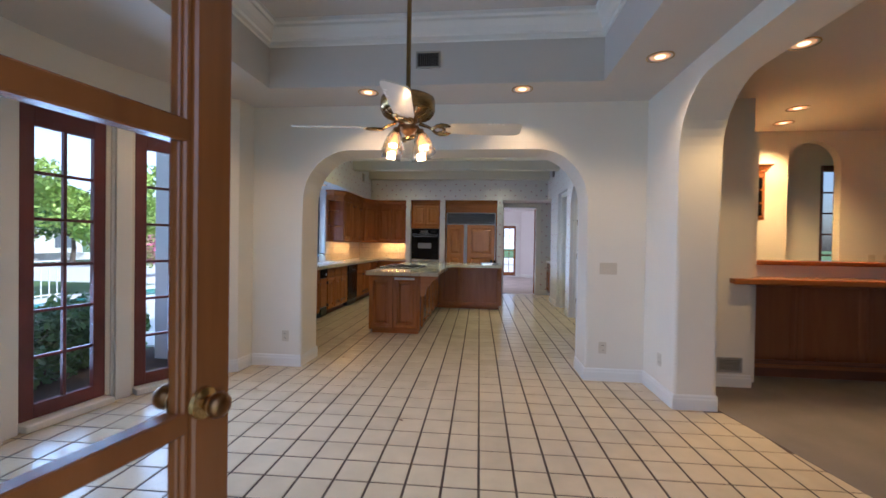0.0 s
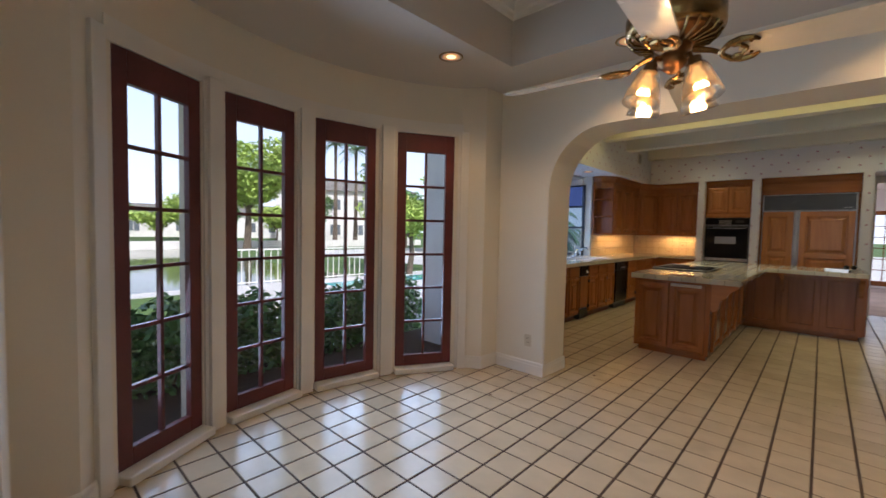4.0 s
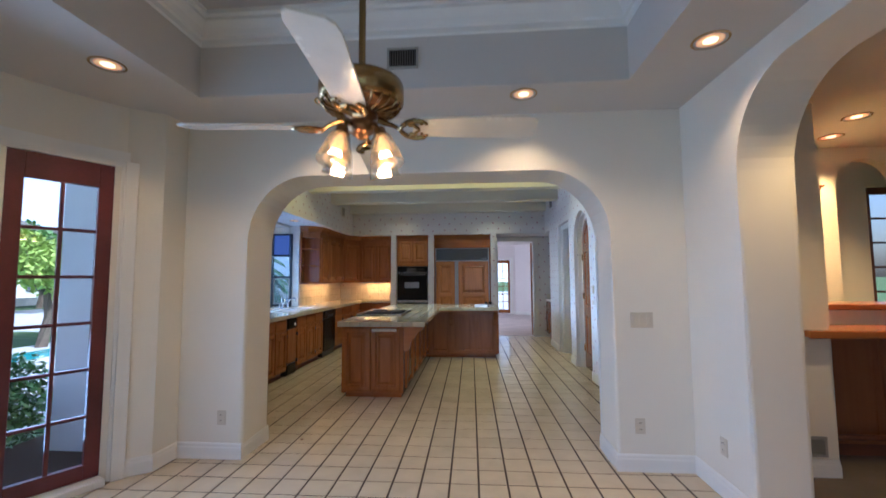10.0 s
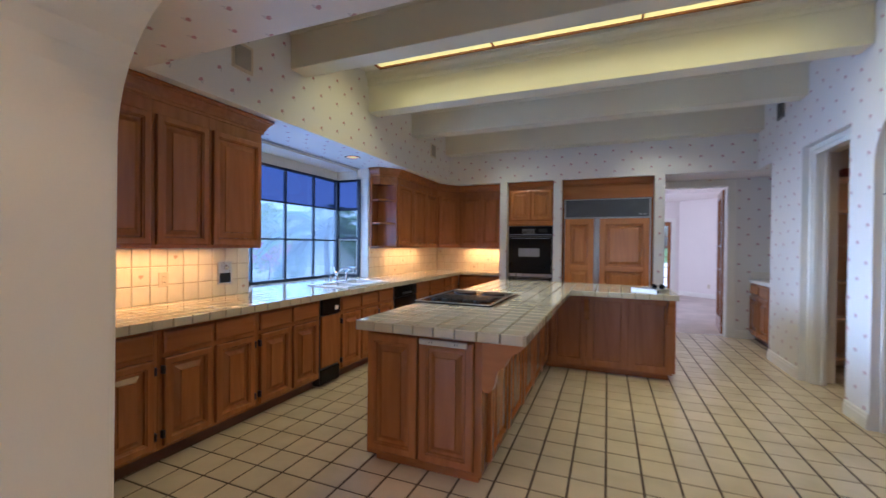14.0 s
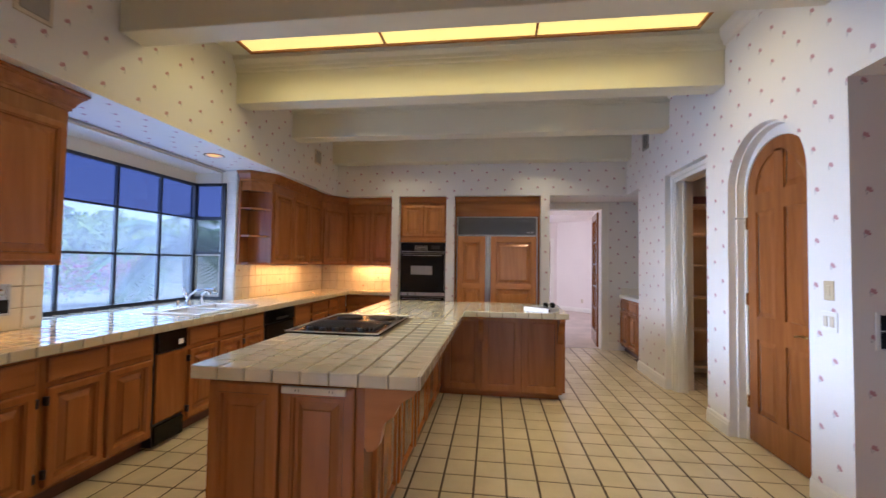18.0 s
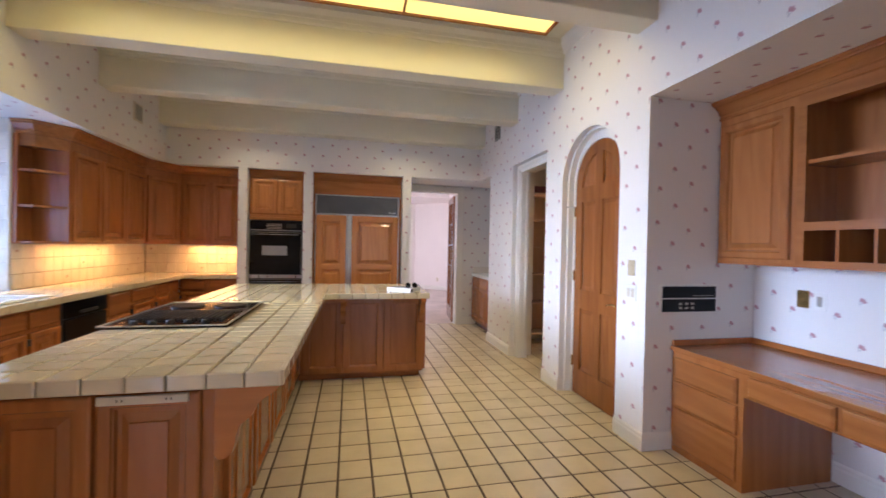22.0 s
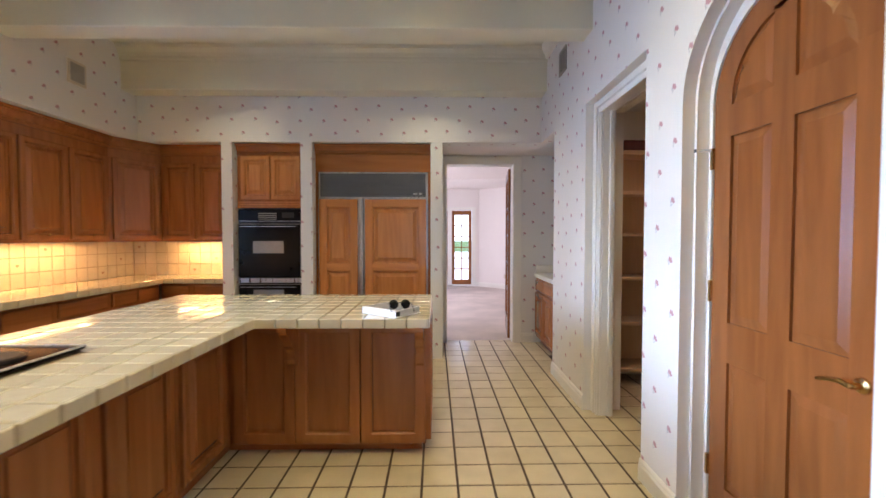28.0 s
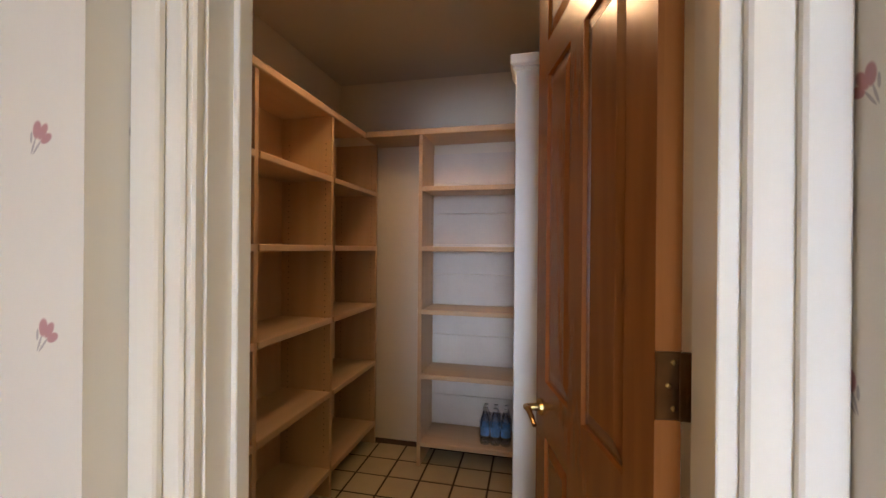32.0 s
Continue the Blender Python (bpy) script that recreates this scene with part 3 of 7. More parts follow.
structure(part("trim", sweep([(T0, T2, zc), (T0, T3, zc), (T1, T3, zc), (T1, T2, zc)], cprof, closed=True), TRIM), "white crown moulding inside the ceiling tray", "crown moulding")

# ---- structure: kitchen ----
XL, XS, XW = -3.26, -2.78, -3.80
bm = boxes((XL - 0.2, XL, 4.85, 6.78, 0, SOF), (XL - 0.2, XL, 8.83, 11.45, 0, SOF), (XL - 0.2, XL, 6.78, 8.83, 0, 0.86))
structure(part("wall_kitchen_west", bm, PAINT), "cream wall behind the kitchen counter", "wall")
bm = boxes((XS - 0.1, XS, 5.55, 10.73, SOF, KZ))
structure(part("soffit_face", bm, PAPER), "floral papered soffit face over the cabinets", "soffit")
bm = boxes((XW - 0.15, XS - 0.1, 4.85, 10.95, SOF, SOF + 0.1), (XW - 0.15, -1.851, 10.951, 11.45, SOF, SOF + 0.1), (XW - 0.15, XL - 0.2, 6.6, 8.95, SOF - 0.004, SOF))
structure(part("ceiling_soffit", bm, PAPER), "papered dropped ceiling over the counter", "ceiling")
bm = boxes((XS - 0.1, 2.72, 4.85, 5.55, SOF, SOF + 0.1), (WX + 0.1, 2.72, 5.55, 6.86, SOF, SOF + 0.1))
structure(part("ceiling_low", bm, PAPER), "low papered ceiling between the arch and the beams", "ceiling")
bm = boxes((XS, WX, 5.45, 5.55, SOF + 0.1, KZ))
structure(part("wall_drop", bm, PAPER), "papered drop wall above the low ceiling", "wall")
structure(part("ceiling_high", boxes((XS - 0.1, WX + 0.2, 5.45, 10.95, KZ, KZ + 0.1)), BEAM), "pale painted high kitchen ceiling", "ceiling")
# far wall with recesses between papered piers
for row in ((XS, 0.646, 10.73, 10.95, SOF, KZ), (0.646, 1.93, 10.73, 10.95, SOF, KZ)):
    structure(part("wall_kitchen_north", boxes(row), PAPER), "floral papered wall over the oven and refrigerator", "wall")
for row in ((-1.85, -1.73, 10.73, 11.5, 0, SOF), (-0.96, -0.83, 10.73, 11.5, 0, SOF), (0.51, 0.646, 10.73, 11.46, 0, SOF - 0.001)):
    structure(part("wall_pier", boxes(row), PAPER), "narrow floral papered pier between the built-in appliances", "wall")
structure(part("wall_kitchen_back", boxes((XL, -1.851, 11.27, 11.45, 0, SOF), (-1.85, 0.51, 11.5, 11.6, 0, SOF), (-1.85, 0.51, 10.95, 11.6, SOF, SOF + 0.1)), PAINT), "cream wall behind the corner cabinets", "wall")
# east wall with niche, arched door, pantry door
da = [(7.17, 0.0)] + [(7.61 - 0.44 * math.cos(math.pi * k / 20), 2.03 + 0.44 * math.sin(math.pi * k / 20)) for k in range(21)] + [(8.05, 0.0)]
bm = prism_x([(6.86, 0), (6.86, KZ), (8.40, KZ), (8.40, 0)] + da[::-1], WX, 2.10)
structure(part("wall_kitchen_east", bm, PAPER), "white floral papered wall with an arched door", "wall")
for row in ((WX, 2.0, 8.40, 9.33, 2.45, KZ), (WX, 1.93, 9.33, 10.21, 0, KZ), (WX, 1.93, 10.21, 10.73, SOF, KZ), (WX, WX + 0.1, 5.55, 6.86, SOF, KZ)):
    structure(part("wall_kitchen_east", boxes(row), PAPER), "white floral papered stretch of the kitchen wall", "wall")
structure(part("wall_niche", boxes((2.70, 2.85, 4.85, 6.96, 0, SOF)), PAPER), "white floral papered niche wall behind the desk", "wall")
structure(part("wall_niche_side", boxes((WX + 0.002, 2.70, 6.862, 6.96, 0, SOF)), PAPER), "white floral papered side of the desk niche", "wall")
structure(part("wall_niche_south", boxes((1.735, 2.85, 4.60, 4.852, 0, SOF)), PAINT), "painted wall at the end of the desk", "wall")
# passage and nook
bm = boxes((0.51, 0.63, 11.46, 11.6, 0, SOF), (1.66, 2.55, 11.46, 11.6, 0, SOF), (0.63, 1.66, 11.46, 11.6, 2.42, SOF))
structure(part("wall_passage", bm, PAPER), "floral papered wall round the far doorway", "wall")
structure(part("wall_nook", boxes((2.45, 2.55, 10.21, 11.46, 0, SOF)), PAPER), "floral papered nook wall", "wall")
structure(part("ceiling_passage", boxes((0.646, 2.55, 10.95, 11.6, SOF, SOF + 0.1), (1.93, 2.55, 10.73, 10.95, SOF, SOF + 0.1), (1.93, 2.55, 10.21, 10.73, SOF, SOF + 0.1)), PINKW), "low plain painted ceiling of the passage", "ceiling")
# beams
for y in (6.80, 8.07, 9.20, 10.50):
    bm = boxes((XS, WX, y, y + 0.2, BZ, KZ), bevel=0.006)
    b = structure(part("ceiling_beam", bm, BEAM), "pale painted boxed ceiling beam", "ceiling beam")
    b["group"] = "kitchen ceiling beams"
    kp = [(0, -0.05), (0.010, -0.05), (0.014, -0.035), (0.014, -0.005), (0.024, 0.0), (0.03, 0.03), (0.055, 0.062), (0.068, 0.066), (0.072, 0.10), (0, 0.10)]
    part("moulding", sweep([(XS, y, KZ - 0.101), (WX, y, KZ - 0.101)], kp), BEAM, b)
    if y < 10.4:
        part("moulding", sweep([(WX, y + 0.2, KZ - 0.101), (XS, y + 0.2, KZ - 0.101)], kp), BEAM, b)
for a, b in ((5.55, 6.80), (7.0, 8.07), (8.27, 9.20), (9.40, 10.50)):
    structure(part("trim", sweep([(WX, b, KZ - 0.121), (WX, a, KZ - 0.121)], [(0, 0), (0.02, 0.005), (0.035, 0.04), (0.075, 0.09), (0.08, 0.12), (0, 0.12)]), TRIM), "white crown moulding under the ceiling", "crown moulding")
# pantry shell
PN, PS, PE, PZ = 10.2, 8.30, 4.20, 2.66
for row in ((1.93, 4.35, PN, PN + 0.1, 0, PZ), (PE, 4.35, PS, PN, 0, PZ), (2.10, PE, PS - 0.1, PS, 0, PZ), (1.93, 2.07, 9.332, PN, 0, PZ), (2.0, 2.07, 8.50, 9.332, 2.38, PZ), (2.0, 2.07, 8.30, 8.402, 0, PZ), (2.0, 2.1, 8.30, 8.40, 0, PZ)):
    structure(part("wall_pantry", boxes(row), PAINT), "plain painted pantry wall", "wall")
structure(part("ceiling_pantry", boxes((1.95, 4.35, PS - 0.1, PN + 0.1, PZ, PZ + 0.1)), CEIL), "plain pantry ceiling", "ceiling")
structure(part("wall_closet", boxes((2.10, 2.6, 7.05, 7.12, 0, 2.6), (2.10, 2.6, 8.12, 8.19, 0, 2.6), (2.6, 2.7, 7.05, 8.19, 0, 2.6), (2.1, 2.7, 7.05, 8.19, 2.6, 2.7)), PAINT), "plain wall behind the arched door", "wall")
# bar room
for row in ((2.07, 2.70, 4.43, 4.85, 0, CZ), (2.85, 2.95, 4.85, 6.96, 0, CZ), (7.2, 7.3, -0.05, 7.1, 0, CZ), (2.07, 7.3, -0.25, -0.05, 0, CZ)):
    structure(part("wall_bar_room", boxes(row), PAINT), "cream wall of the bar room", "wall")
ab = arch_pts(3.807, 4.396, 2.63, 0.29, 0.29, 8)
bm = prism_y([(2.95, 0), (2.95, CZ), (7.2, CZ), (7.2, 0)] + ab[::-1], 5.60, 5.70)
structure(part("wall_bar_north", bm, PAINT), "cream wall with an arched recess behind the bar", "wall")
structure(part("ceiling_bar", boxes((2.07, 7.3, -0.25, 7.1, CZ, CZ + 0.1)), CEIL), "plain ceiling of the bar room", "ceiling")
structure(part("wall_bar_hall", boxes((3.2, 3.3, 5.70, 6.15, 0, CZ), (6.4, 6.5, 5.70, 6.15, 0, CZ), (3.2, 4.59, 6.15, 6.25, 0, CZ), (5.34, 6.5, 6.15, 6.25, 0, CZ), (4.59, 5.34, 6.15, 6.25, 0, 0.9), (4.59, 5.34, 6.15, 6.25, 2.45, CZ)), PAINT), "cream wall beyond the arched recess", "wall")
# far room
bm = boxes((-1.0, -0.9, 11.6, 17.6, 0, 2.75), (3.2, 3.3, 11.6, 16.2, 0, 2.75), (-1.0, 0.3, 17.6, 17.75, 0, 2.75), (0.3, 1.62, 17.6, 17.75, 2.2, 2.75), (1.62, 1.75, 17.6, 17.75, 0, 2.75))
prism_z([(1.75, 17.6), (3.3, 16.2), (3.4, 16.3), (1.75, 17.75)], 0, 2.75, bm)
cub(bm, -1.0, 0.51, 11.6, 11.7, 0, 2.75)
cub(bm, 2.55, 3.3, 11.6, 11.7, 0, 2.75)
structure(part("wall_far_room", bm, PINKW), "pinkish painted walls of the far room", "wall")
structure(part("ceiling_far_room", boxes((-1.0, -0.3, 11.6, 17.8, 2.75, 2.85), (2.4, 3.4, 11.6, 17.8, 2.75, 2.85), (-0.3, 2.4, 11.6, 12.3, 2.75, 2.85), (-0.3, 2.4, 15.6, 17.8, 2.75, 2.85), (-0.4, 2.5, 12.2, 15.7, 3.1, 3.2),
                                         (-0.4, -0.3, 12.2, 15.7, 2.85, 3.1), (2.4, 2.5, 12.2, 15.7, 2.85, 3.1), (-0.3, 2.4, 12.2, 12.3, 2.85, 3.1), (-0.3, 2.4, 15.6, 15.7, 2.85, 3.1)), PINKW), "pale ceiling of the far room with a raised tray", "ceiling")
# floors
structure(part("floor", boxes((-3.9, 2.06, -0.05, 11.56, -0.12, -0.0028), (2.06, 2.9, -0.05, 4.43, -0.119, -0.0028), (2.06, 2.75, 4.85, 7.0, -0.12, -0.0028), (2.06, 4.35, 7.0, 10.3, -0.12, -0.0028), (2.06, 2.6, 10.3, 11.56, -0.12, -0.0028)), GROUT), "floor of glazed tiles set in brown grout", "floor")
structure(part("floor_carpet", prism_z([(2.02, 4.43), (2.105, 3.728), (2.256, 2.694), (2.69, -0.25), (7.3, -0.25), (7.3, 7.1), (2.85, 7.1), (2.85, 4.85), (2.06, 4.85), (2.06, 4.43)], -0.12, 0.004), CARPET), "grey-brown carpet floor of the bar room", "carpet")
structure(part("floor_far_room", boxes((-1.0, 3.4, 11.56, 17.8, -0.12, 0.002)), CARPETP), "pinkish beige carpet floor of the far room", "carpet")
structure(part("wall_outer", boxes((-3.48, -2.76, 4.50, 4.848, -0.3, 3.2)), pbr("white_stucco", (0.82, 0.81, 0.80), 0.8, 0.05, 2, 0.4, 90)), "white stucco outer wall of the kitchen", "wall")
ground = structure(part("ground", boxes((-900, 900, -900, 900, -0.6, -0.3)), pbr("lawn", (0.10, 0.17, 0.035), 0.9, 0.25, 0.6, 0.6, 60)), "green lawn round the house", "ground")

# ---- joinery ----
def rects(bm, w, h, loops, x=0.0, z=0.0, back=None):
    """Nested rectangles (inset, y) joined into one moulded front; back closes it behind."""
    rows = []
    for i, y in ([(0.0, back)] if back is not None else []) + list(loops):
        rows.append([bm.verts.new((x + a, y, z + c)) for a, c in ((i, i), (w - i, i), (w - i, h - i), (i, h - i))])
    for r1, r2 in zip(rows, rows[1:]):
        for k in range(4):
            bm.faces.new((r1[k], r1[(k + 1) % 4], r2[(k + 1) % 4], r2[k]))
    bm.faces.new(rows[-1])
    if back is not None:
        bm.faces.new(rows[0][::-1])
    return bm


def raised(w, h, fw=0.055, t=0.027, x=0.0, z=0.0, y=0.0, bm=None):
    """A raised-panel cabinet door or end panel; its front looks along -y."""
    f = y - t
    return rects(bm or bmesh.new(), w, h, [(0.0, f + 0.007), (0.003, f + 0.003), (0.010, f), (fw - 0.014, f), (fw - 0.009, f + 0.008), (fw - 0.004, f + 0.009), (fw, f + t - 0.002), (fw + 0.016, f + t - 0.002), (fw + 0.046, f + 0.008), (fw + 0.048, f + 0.0)], x, z, back=y)


def recessed(w, h, fw=0.07, t=0.024, x=0.0, z=0.0, y=0.0, bm=None):
    """A framed panel with a flat sunken field behind a small bead."""
    f = y - t
    return rects(bm or bmesh.new(), w, h, [(0.0, f + 0.004), (0.003, f), (fw - 0.012, f), (fw - 0.008, f + 0.005), (fw - 0.002, f + 0.006), (fw, f + t - 0.004), (fw + 0.004, f + t - 0.004)], x, z, back=y)


def drawer(w, h, t=0.022, x=0.0, z=0.0, y=0.0, bm=None):
    f = y - t
    return rects(bm or bmesh.new(), w, h, [(0.0, f + 0.008), (0.004, f + 0.004), (0.014, f), (0.02, f)], x, z, back=y)


def hinge(x, z, y, parent):
    part("hinge", boxes((x - 0.008, x + 0.008, y - 0.028, y, z - 0.025, z + 0.025), bevel=0.002), IRON, parent, "dark metal hinge")


def base_unit(m, w, doors, label, depth=0.60, draw=True, group="kitchen base cabinets", stack=0, top=0.865):
    """A base cabinet: carcass, plinth, drawer fronts over doors."""
    u = thing("base_cabinet", m, label, "cabinet", group)
    part("body", boxes((0, w, 0, depth, 0.10, top), bevel=0.002), OAK, u)
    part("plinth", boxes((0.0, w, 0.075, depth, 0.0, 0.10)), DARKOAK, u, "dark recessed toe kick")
    n = doors
    dw = (w - 0.03 * (n + 1)) / n
    for k in range(n):
        x = 0.03 + k * (dw + 0.03)
        if stack:
            hz = (top - 0.13 - 0.02 * stack) / stack
            for j in range(stack):
                part("drawer_front", drawer(dw, hz, x=x, z=0.12 + j * (hz + 0.02)), OAKH, u)
            continue
        if draw:
            part("drawer_front", drawer(dw, 0.135, x=x, z=top - 0.165), OAKH, u)
        d = part("door", raised(dw, 0.545 if draw else 0.70, x=x, z=0.125), OAK, u)
        hx = x - 0.004 if k % 2 == 0 else x + dw + 0.004
        for hz in (0.20, 0.60):
            hinge(hx, hz, 0.0, d)
    return u


def crown(path, h=0.12, out=0.075, z=2.345, mat=None, parent=None):
    pr = [(0.0, 0.0), (0.008, 0.0), (0.014, 0.005), (0.014, 0.012), (0.008, 0.017), (0.008, h * 0.30), (0.018, h * 0.30), (0.022, h * 0.36), (0.020, h * 0.40), (0.028, h * 0.52), (out * 0.56, h * 0.66),
          (out * 0.68, h * 0.70), (out * 0.66, h * 0.745), (out * 0.84, h * 0.76), (out * 0.86, h * 0.82), (out, h * 0.86), (out, h), (0.0, h)]
    return part("crown", sweep([(*p, z) for p in path], pr), mat or OAKH, parent)


def crown_run(path, label, z=2.345, h=0.12, out=0.075):
    """A free-standing run of cabinet crown: a flat frieze, a sloping cove and a square cap."""
    t = thing("crown_moulding", pose(0, 0, 0), label, "crown moulding")
    pth = [(*p, z) for p in path]
    part("frieze", sweep(pth, [(0.0, 0.0), (0.012, 0.0), (0.012, 0.018), (0.022, 0.026), (0.022, 0.032), (0.0, 0.032)]), OAKH, t)
    part("cove", sweep(pth, [(0.0, 0.0325), (0.024, 0.0325), (0.03, 0.05), (out * 0.72, h * 0.72), (out * 0.86, h * 0.74), (out * 0.86, h * 0.84), (0.0, h * 0.84)]), OAKH, t)
    part("cap", sweep(pth, [(0.0, h * 0.845), (out * 0.9, h * 0.845), (out, h * 0.88), (out, h), (0.0, h)]), OAKH, t)
    return t


def upper_unit(m, w, doors, label, depth=0.32, z0=1.345, z1=2.35, knobs=False):
    u = thing("wall_cabinet", m, label, "cabinet", "kitchen wall cabinets")
    part("body", boxes((0, w, 0, depth, z0, z1), bevel=0.002), OAK, u)
    dw = (w - 0.02 * (doors + 1)) / doors
    for k in range(doors):
        x = 0.02 + k * (dw + 0.02)
        d = part("door", raised(dw, z1 - z0 - 0.12, x=x, z=z0 + 0.025), OAK, u)
        if knobs:
            part("knob", lathe([(0.004, 0), (0.004, 0.012), (0.011, 0.016), (0.011, 0.022), (0.006, 0.026)], 10, at=(x + dw * 0.5, -0.022, z0 + 0.07), turn=Matrix.Rotation(radians(90), 3, "X")), BRASS, d, "small brass knob")
    return u


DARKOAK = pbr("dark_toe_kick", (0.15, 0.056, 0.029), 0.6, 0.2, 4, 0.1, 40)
CF = -2.63
for y, w, n in ((4.86, 0.69, 2), (5.55, 0.745, 2), (6.295, 0.745, 2)):
    base_unit(pose(CF, y, 0, 0, 0, 90), w, n, "brown oak base cabinet with raised panel doors under the tiled counter")
base_unit(pose(CF, 7.34, 0, 0, 0, 90), 1.11, 3, "wide brown oak sink cabinet with raised panel doors")
base_unit(pose(CF, 9.08, 0, 0, 0, 90), 0.45, 1, "brown oak base cabinet with three drawers", stack=3)
base_unit(pose(CF, 9.53, 0, 0, 0, 90), 0.57, 1, "brown oak corner base cabinet with a raised panel door")
base_unit(pose(CF, 10.10, 0, 0, 0, 90), 0.72, 2, "brown oak base cabinet towards the corner")
base_unit(pose(CF, 10.85, 0, 0, 0, 0), 0.36, 1, "narrow brown oak base cabinet on the far wall", depth=0.41)
base_unit(pose(CF + 0.36, 10.85, 0, 0, 0, 0), 0.415, 1, "brown oak base cabinet beside the oven pier", depth=0.41)

tc = thing("trash_compactor", pose(CF, 7.04, 0, 0, 0, 90), "black trash compactor with a brown oak front panel", "trash compactor")
part("body", boxes((0.005, 0.295, 0, 0.58, 0.02, 0.865), bevel=0.003), BLACKM, tc)
part("front_panel", drawer(0.27, 0.50, x=0.015, z=0.19, t=0.02), OAK, tc, "brown oak front panel")
cp = part("control_panel", boxes((0.01, 0.29, -0.025, 0, 0.70, 0.86), bevel=0.004), BLACK, tc, "black control panel")
part("switch", boxes((0.20, 0.25, -0.031, -0.025, 0.735, 0.775), bevel=0.002), WHITEP, cp)
part("kick_plate", boxes((0.01, 0.29, -0.018, 0, 0.03, 0.17), bevel=0.004), BLACK, tc)
dwr = thing("dishwasher", pose(CF, 8.46, 0, 0, 0, 90), "black built-in dishwasher under the tiled counter", "dishwasher")
part("body", boxes((0.005, 0.605, 0, 0.58, 0.02, 0.865), bevel=0.003), BLACKM, dwr)
part("door", boxes((0.01, 0.60, -0.025, 0, 0.12, 0.70), bevel=0.006), BLACK, dwr)
part("control_panel", boxes((0.01, 0.60, -0.03, 0, 0.71, 0.86), bevel=0.006), BLACK, dwr)
part("handle", boxes((0.18, 0.43, -0.045, -0.03, 0.735, 0.76), bevel=0.004), BLACKM, dwr)

UF = -2.93
OAKGH = wood("golden_oak_level", (0.60, 0.25, 0.066), (0.40, 0.148, 0.036), rough=0.24, axis=0, coat=0.45)
OAKG = wood("golden_oak", (0.60, 0.25, 0.066), (0.40, 0.148, 0.036), rough=0.24, coat=0.45)
for y, w in ((4.86, 0.42), (5.28, 0.42), (5.70, 0.42), (6.12, 0.50)):
    upper_unit(pose(UF, y, 0, 0, 0, 90), w, 1, "brown oak wall cabinet with a raised panel door")
crown_run([(UF, 4.86), (UF, 6.62), (XL + 0.01, 6.62)], "brown oak crown moulding on the wall cabinets")
upper_unit(pose(UF, 9.07, 0, 0, 0, 90), 1.43, 3, "brown oak wall cabinet with three narrow doors", knobs=True)
upper_unit(pose(-2.66, 10.93, 0, 0, 0, 0), 0.805, 2, "brown oak wall cabinet with two doors on the far wall")
dg = thing("corner_cabinet", pose(UF, 10.50, 0), "brown oak diagonal corner wall cabinet", "cabinet", "kitchen wall cabinets")
part("body", prism_z([(0, 0), (0.27, 0.43), (0.27, 0.765), (-0.32, 0.765), (-0.32, 0)], 1.345, 2.35), OAK, dg)
dd = part("door", raised(0.45, 0.885, x=0.03, z=1.37), OAK, dg)
dd.matrix_basis = pose(0, 0, 0, 0, 0, math.degrees(math.atan2(0.43, 0.27)))
crown_run([(XL + 0.02, 8.86), (XL + 0.16, 8.86), (UF, 9.06), (UF, 10.50), (-2.66, 10.93), (-1.855, 10.93)], "brown oak crown moulding round the corner wall cabinets")
es = thing("end_shelf", pose(0, 0, 0), "open brown oak end shelf beside the kitchen window", "shelf")
tri = [(XL + 0.004, 8.87), (XL + 0.16, 8.87), (UF, 9.07), (XL + 0.004, 9.07)]
for z in (1.345, 1.68, 2.01, 2.24):
    part("shelf", prism_z(tri, z, z + 0.022 if z < 2.2 else 2.35), OAKH, es)
part("side", boxes((XL + 0.004, UF, 9.05, 9.068, 1.345, 2.35)), OAK, es)
part("back", boxes((XL + 0.002, XL + 0.02, 8.87, 9.05, 1.345, 2.35)), OAK, es)
part("stile", boxes((XL + 0.004, XL + 0.04, 8.85, 8.87, 1.345, 2.35)), OAK, es)

# oven tower
ov = thing("wall_oven", pose(-1.725, 10.84, 0), "black built-in double wall oven", "oven")
part("body", boxes((0.01, 0.745, 0.0, 0.55, 0.36, 1.72)), BLACKM, ov)
cpn = part("control_panel", boxes((0.015, 0.74, -0.03, 0, 1.575, 1.715), bevel=0.006), BLACK, ov)
for k in range(4):
    part("key_row", boxes((0.25, 0.46, -0.033, -0.03, 1.60 + 0.022 * k, 1.608 + 0.022 * k)), GRILLE, cpn)
part("trim_line", boxes((0.015, 0.74, -0.034, -0.03, 1.578, 1.584)), STEEL, cpn)
part("display", boxes((0.52, 0.66, -0.033, -0.03, 1.62, 1.68)), DARK, cpn)
GREYG = pbr("oven_window_grey", (0.30, 0.30, 0.31), 0.08, 0.1, 5, 0, 40)
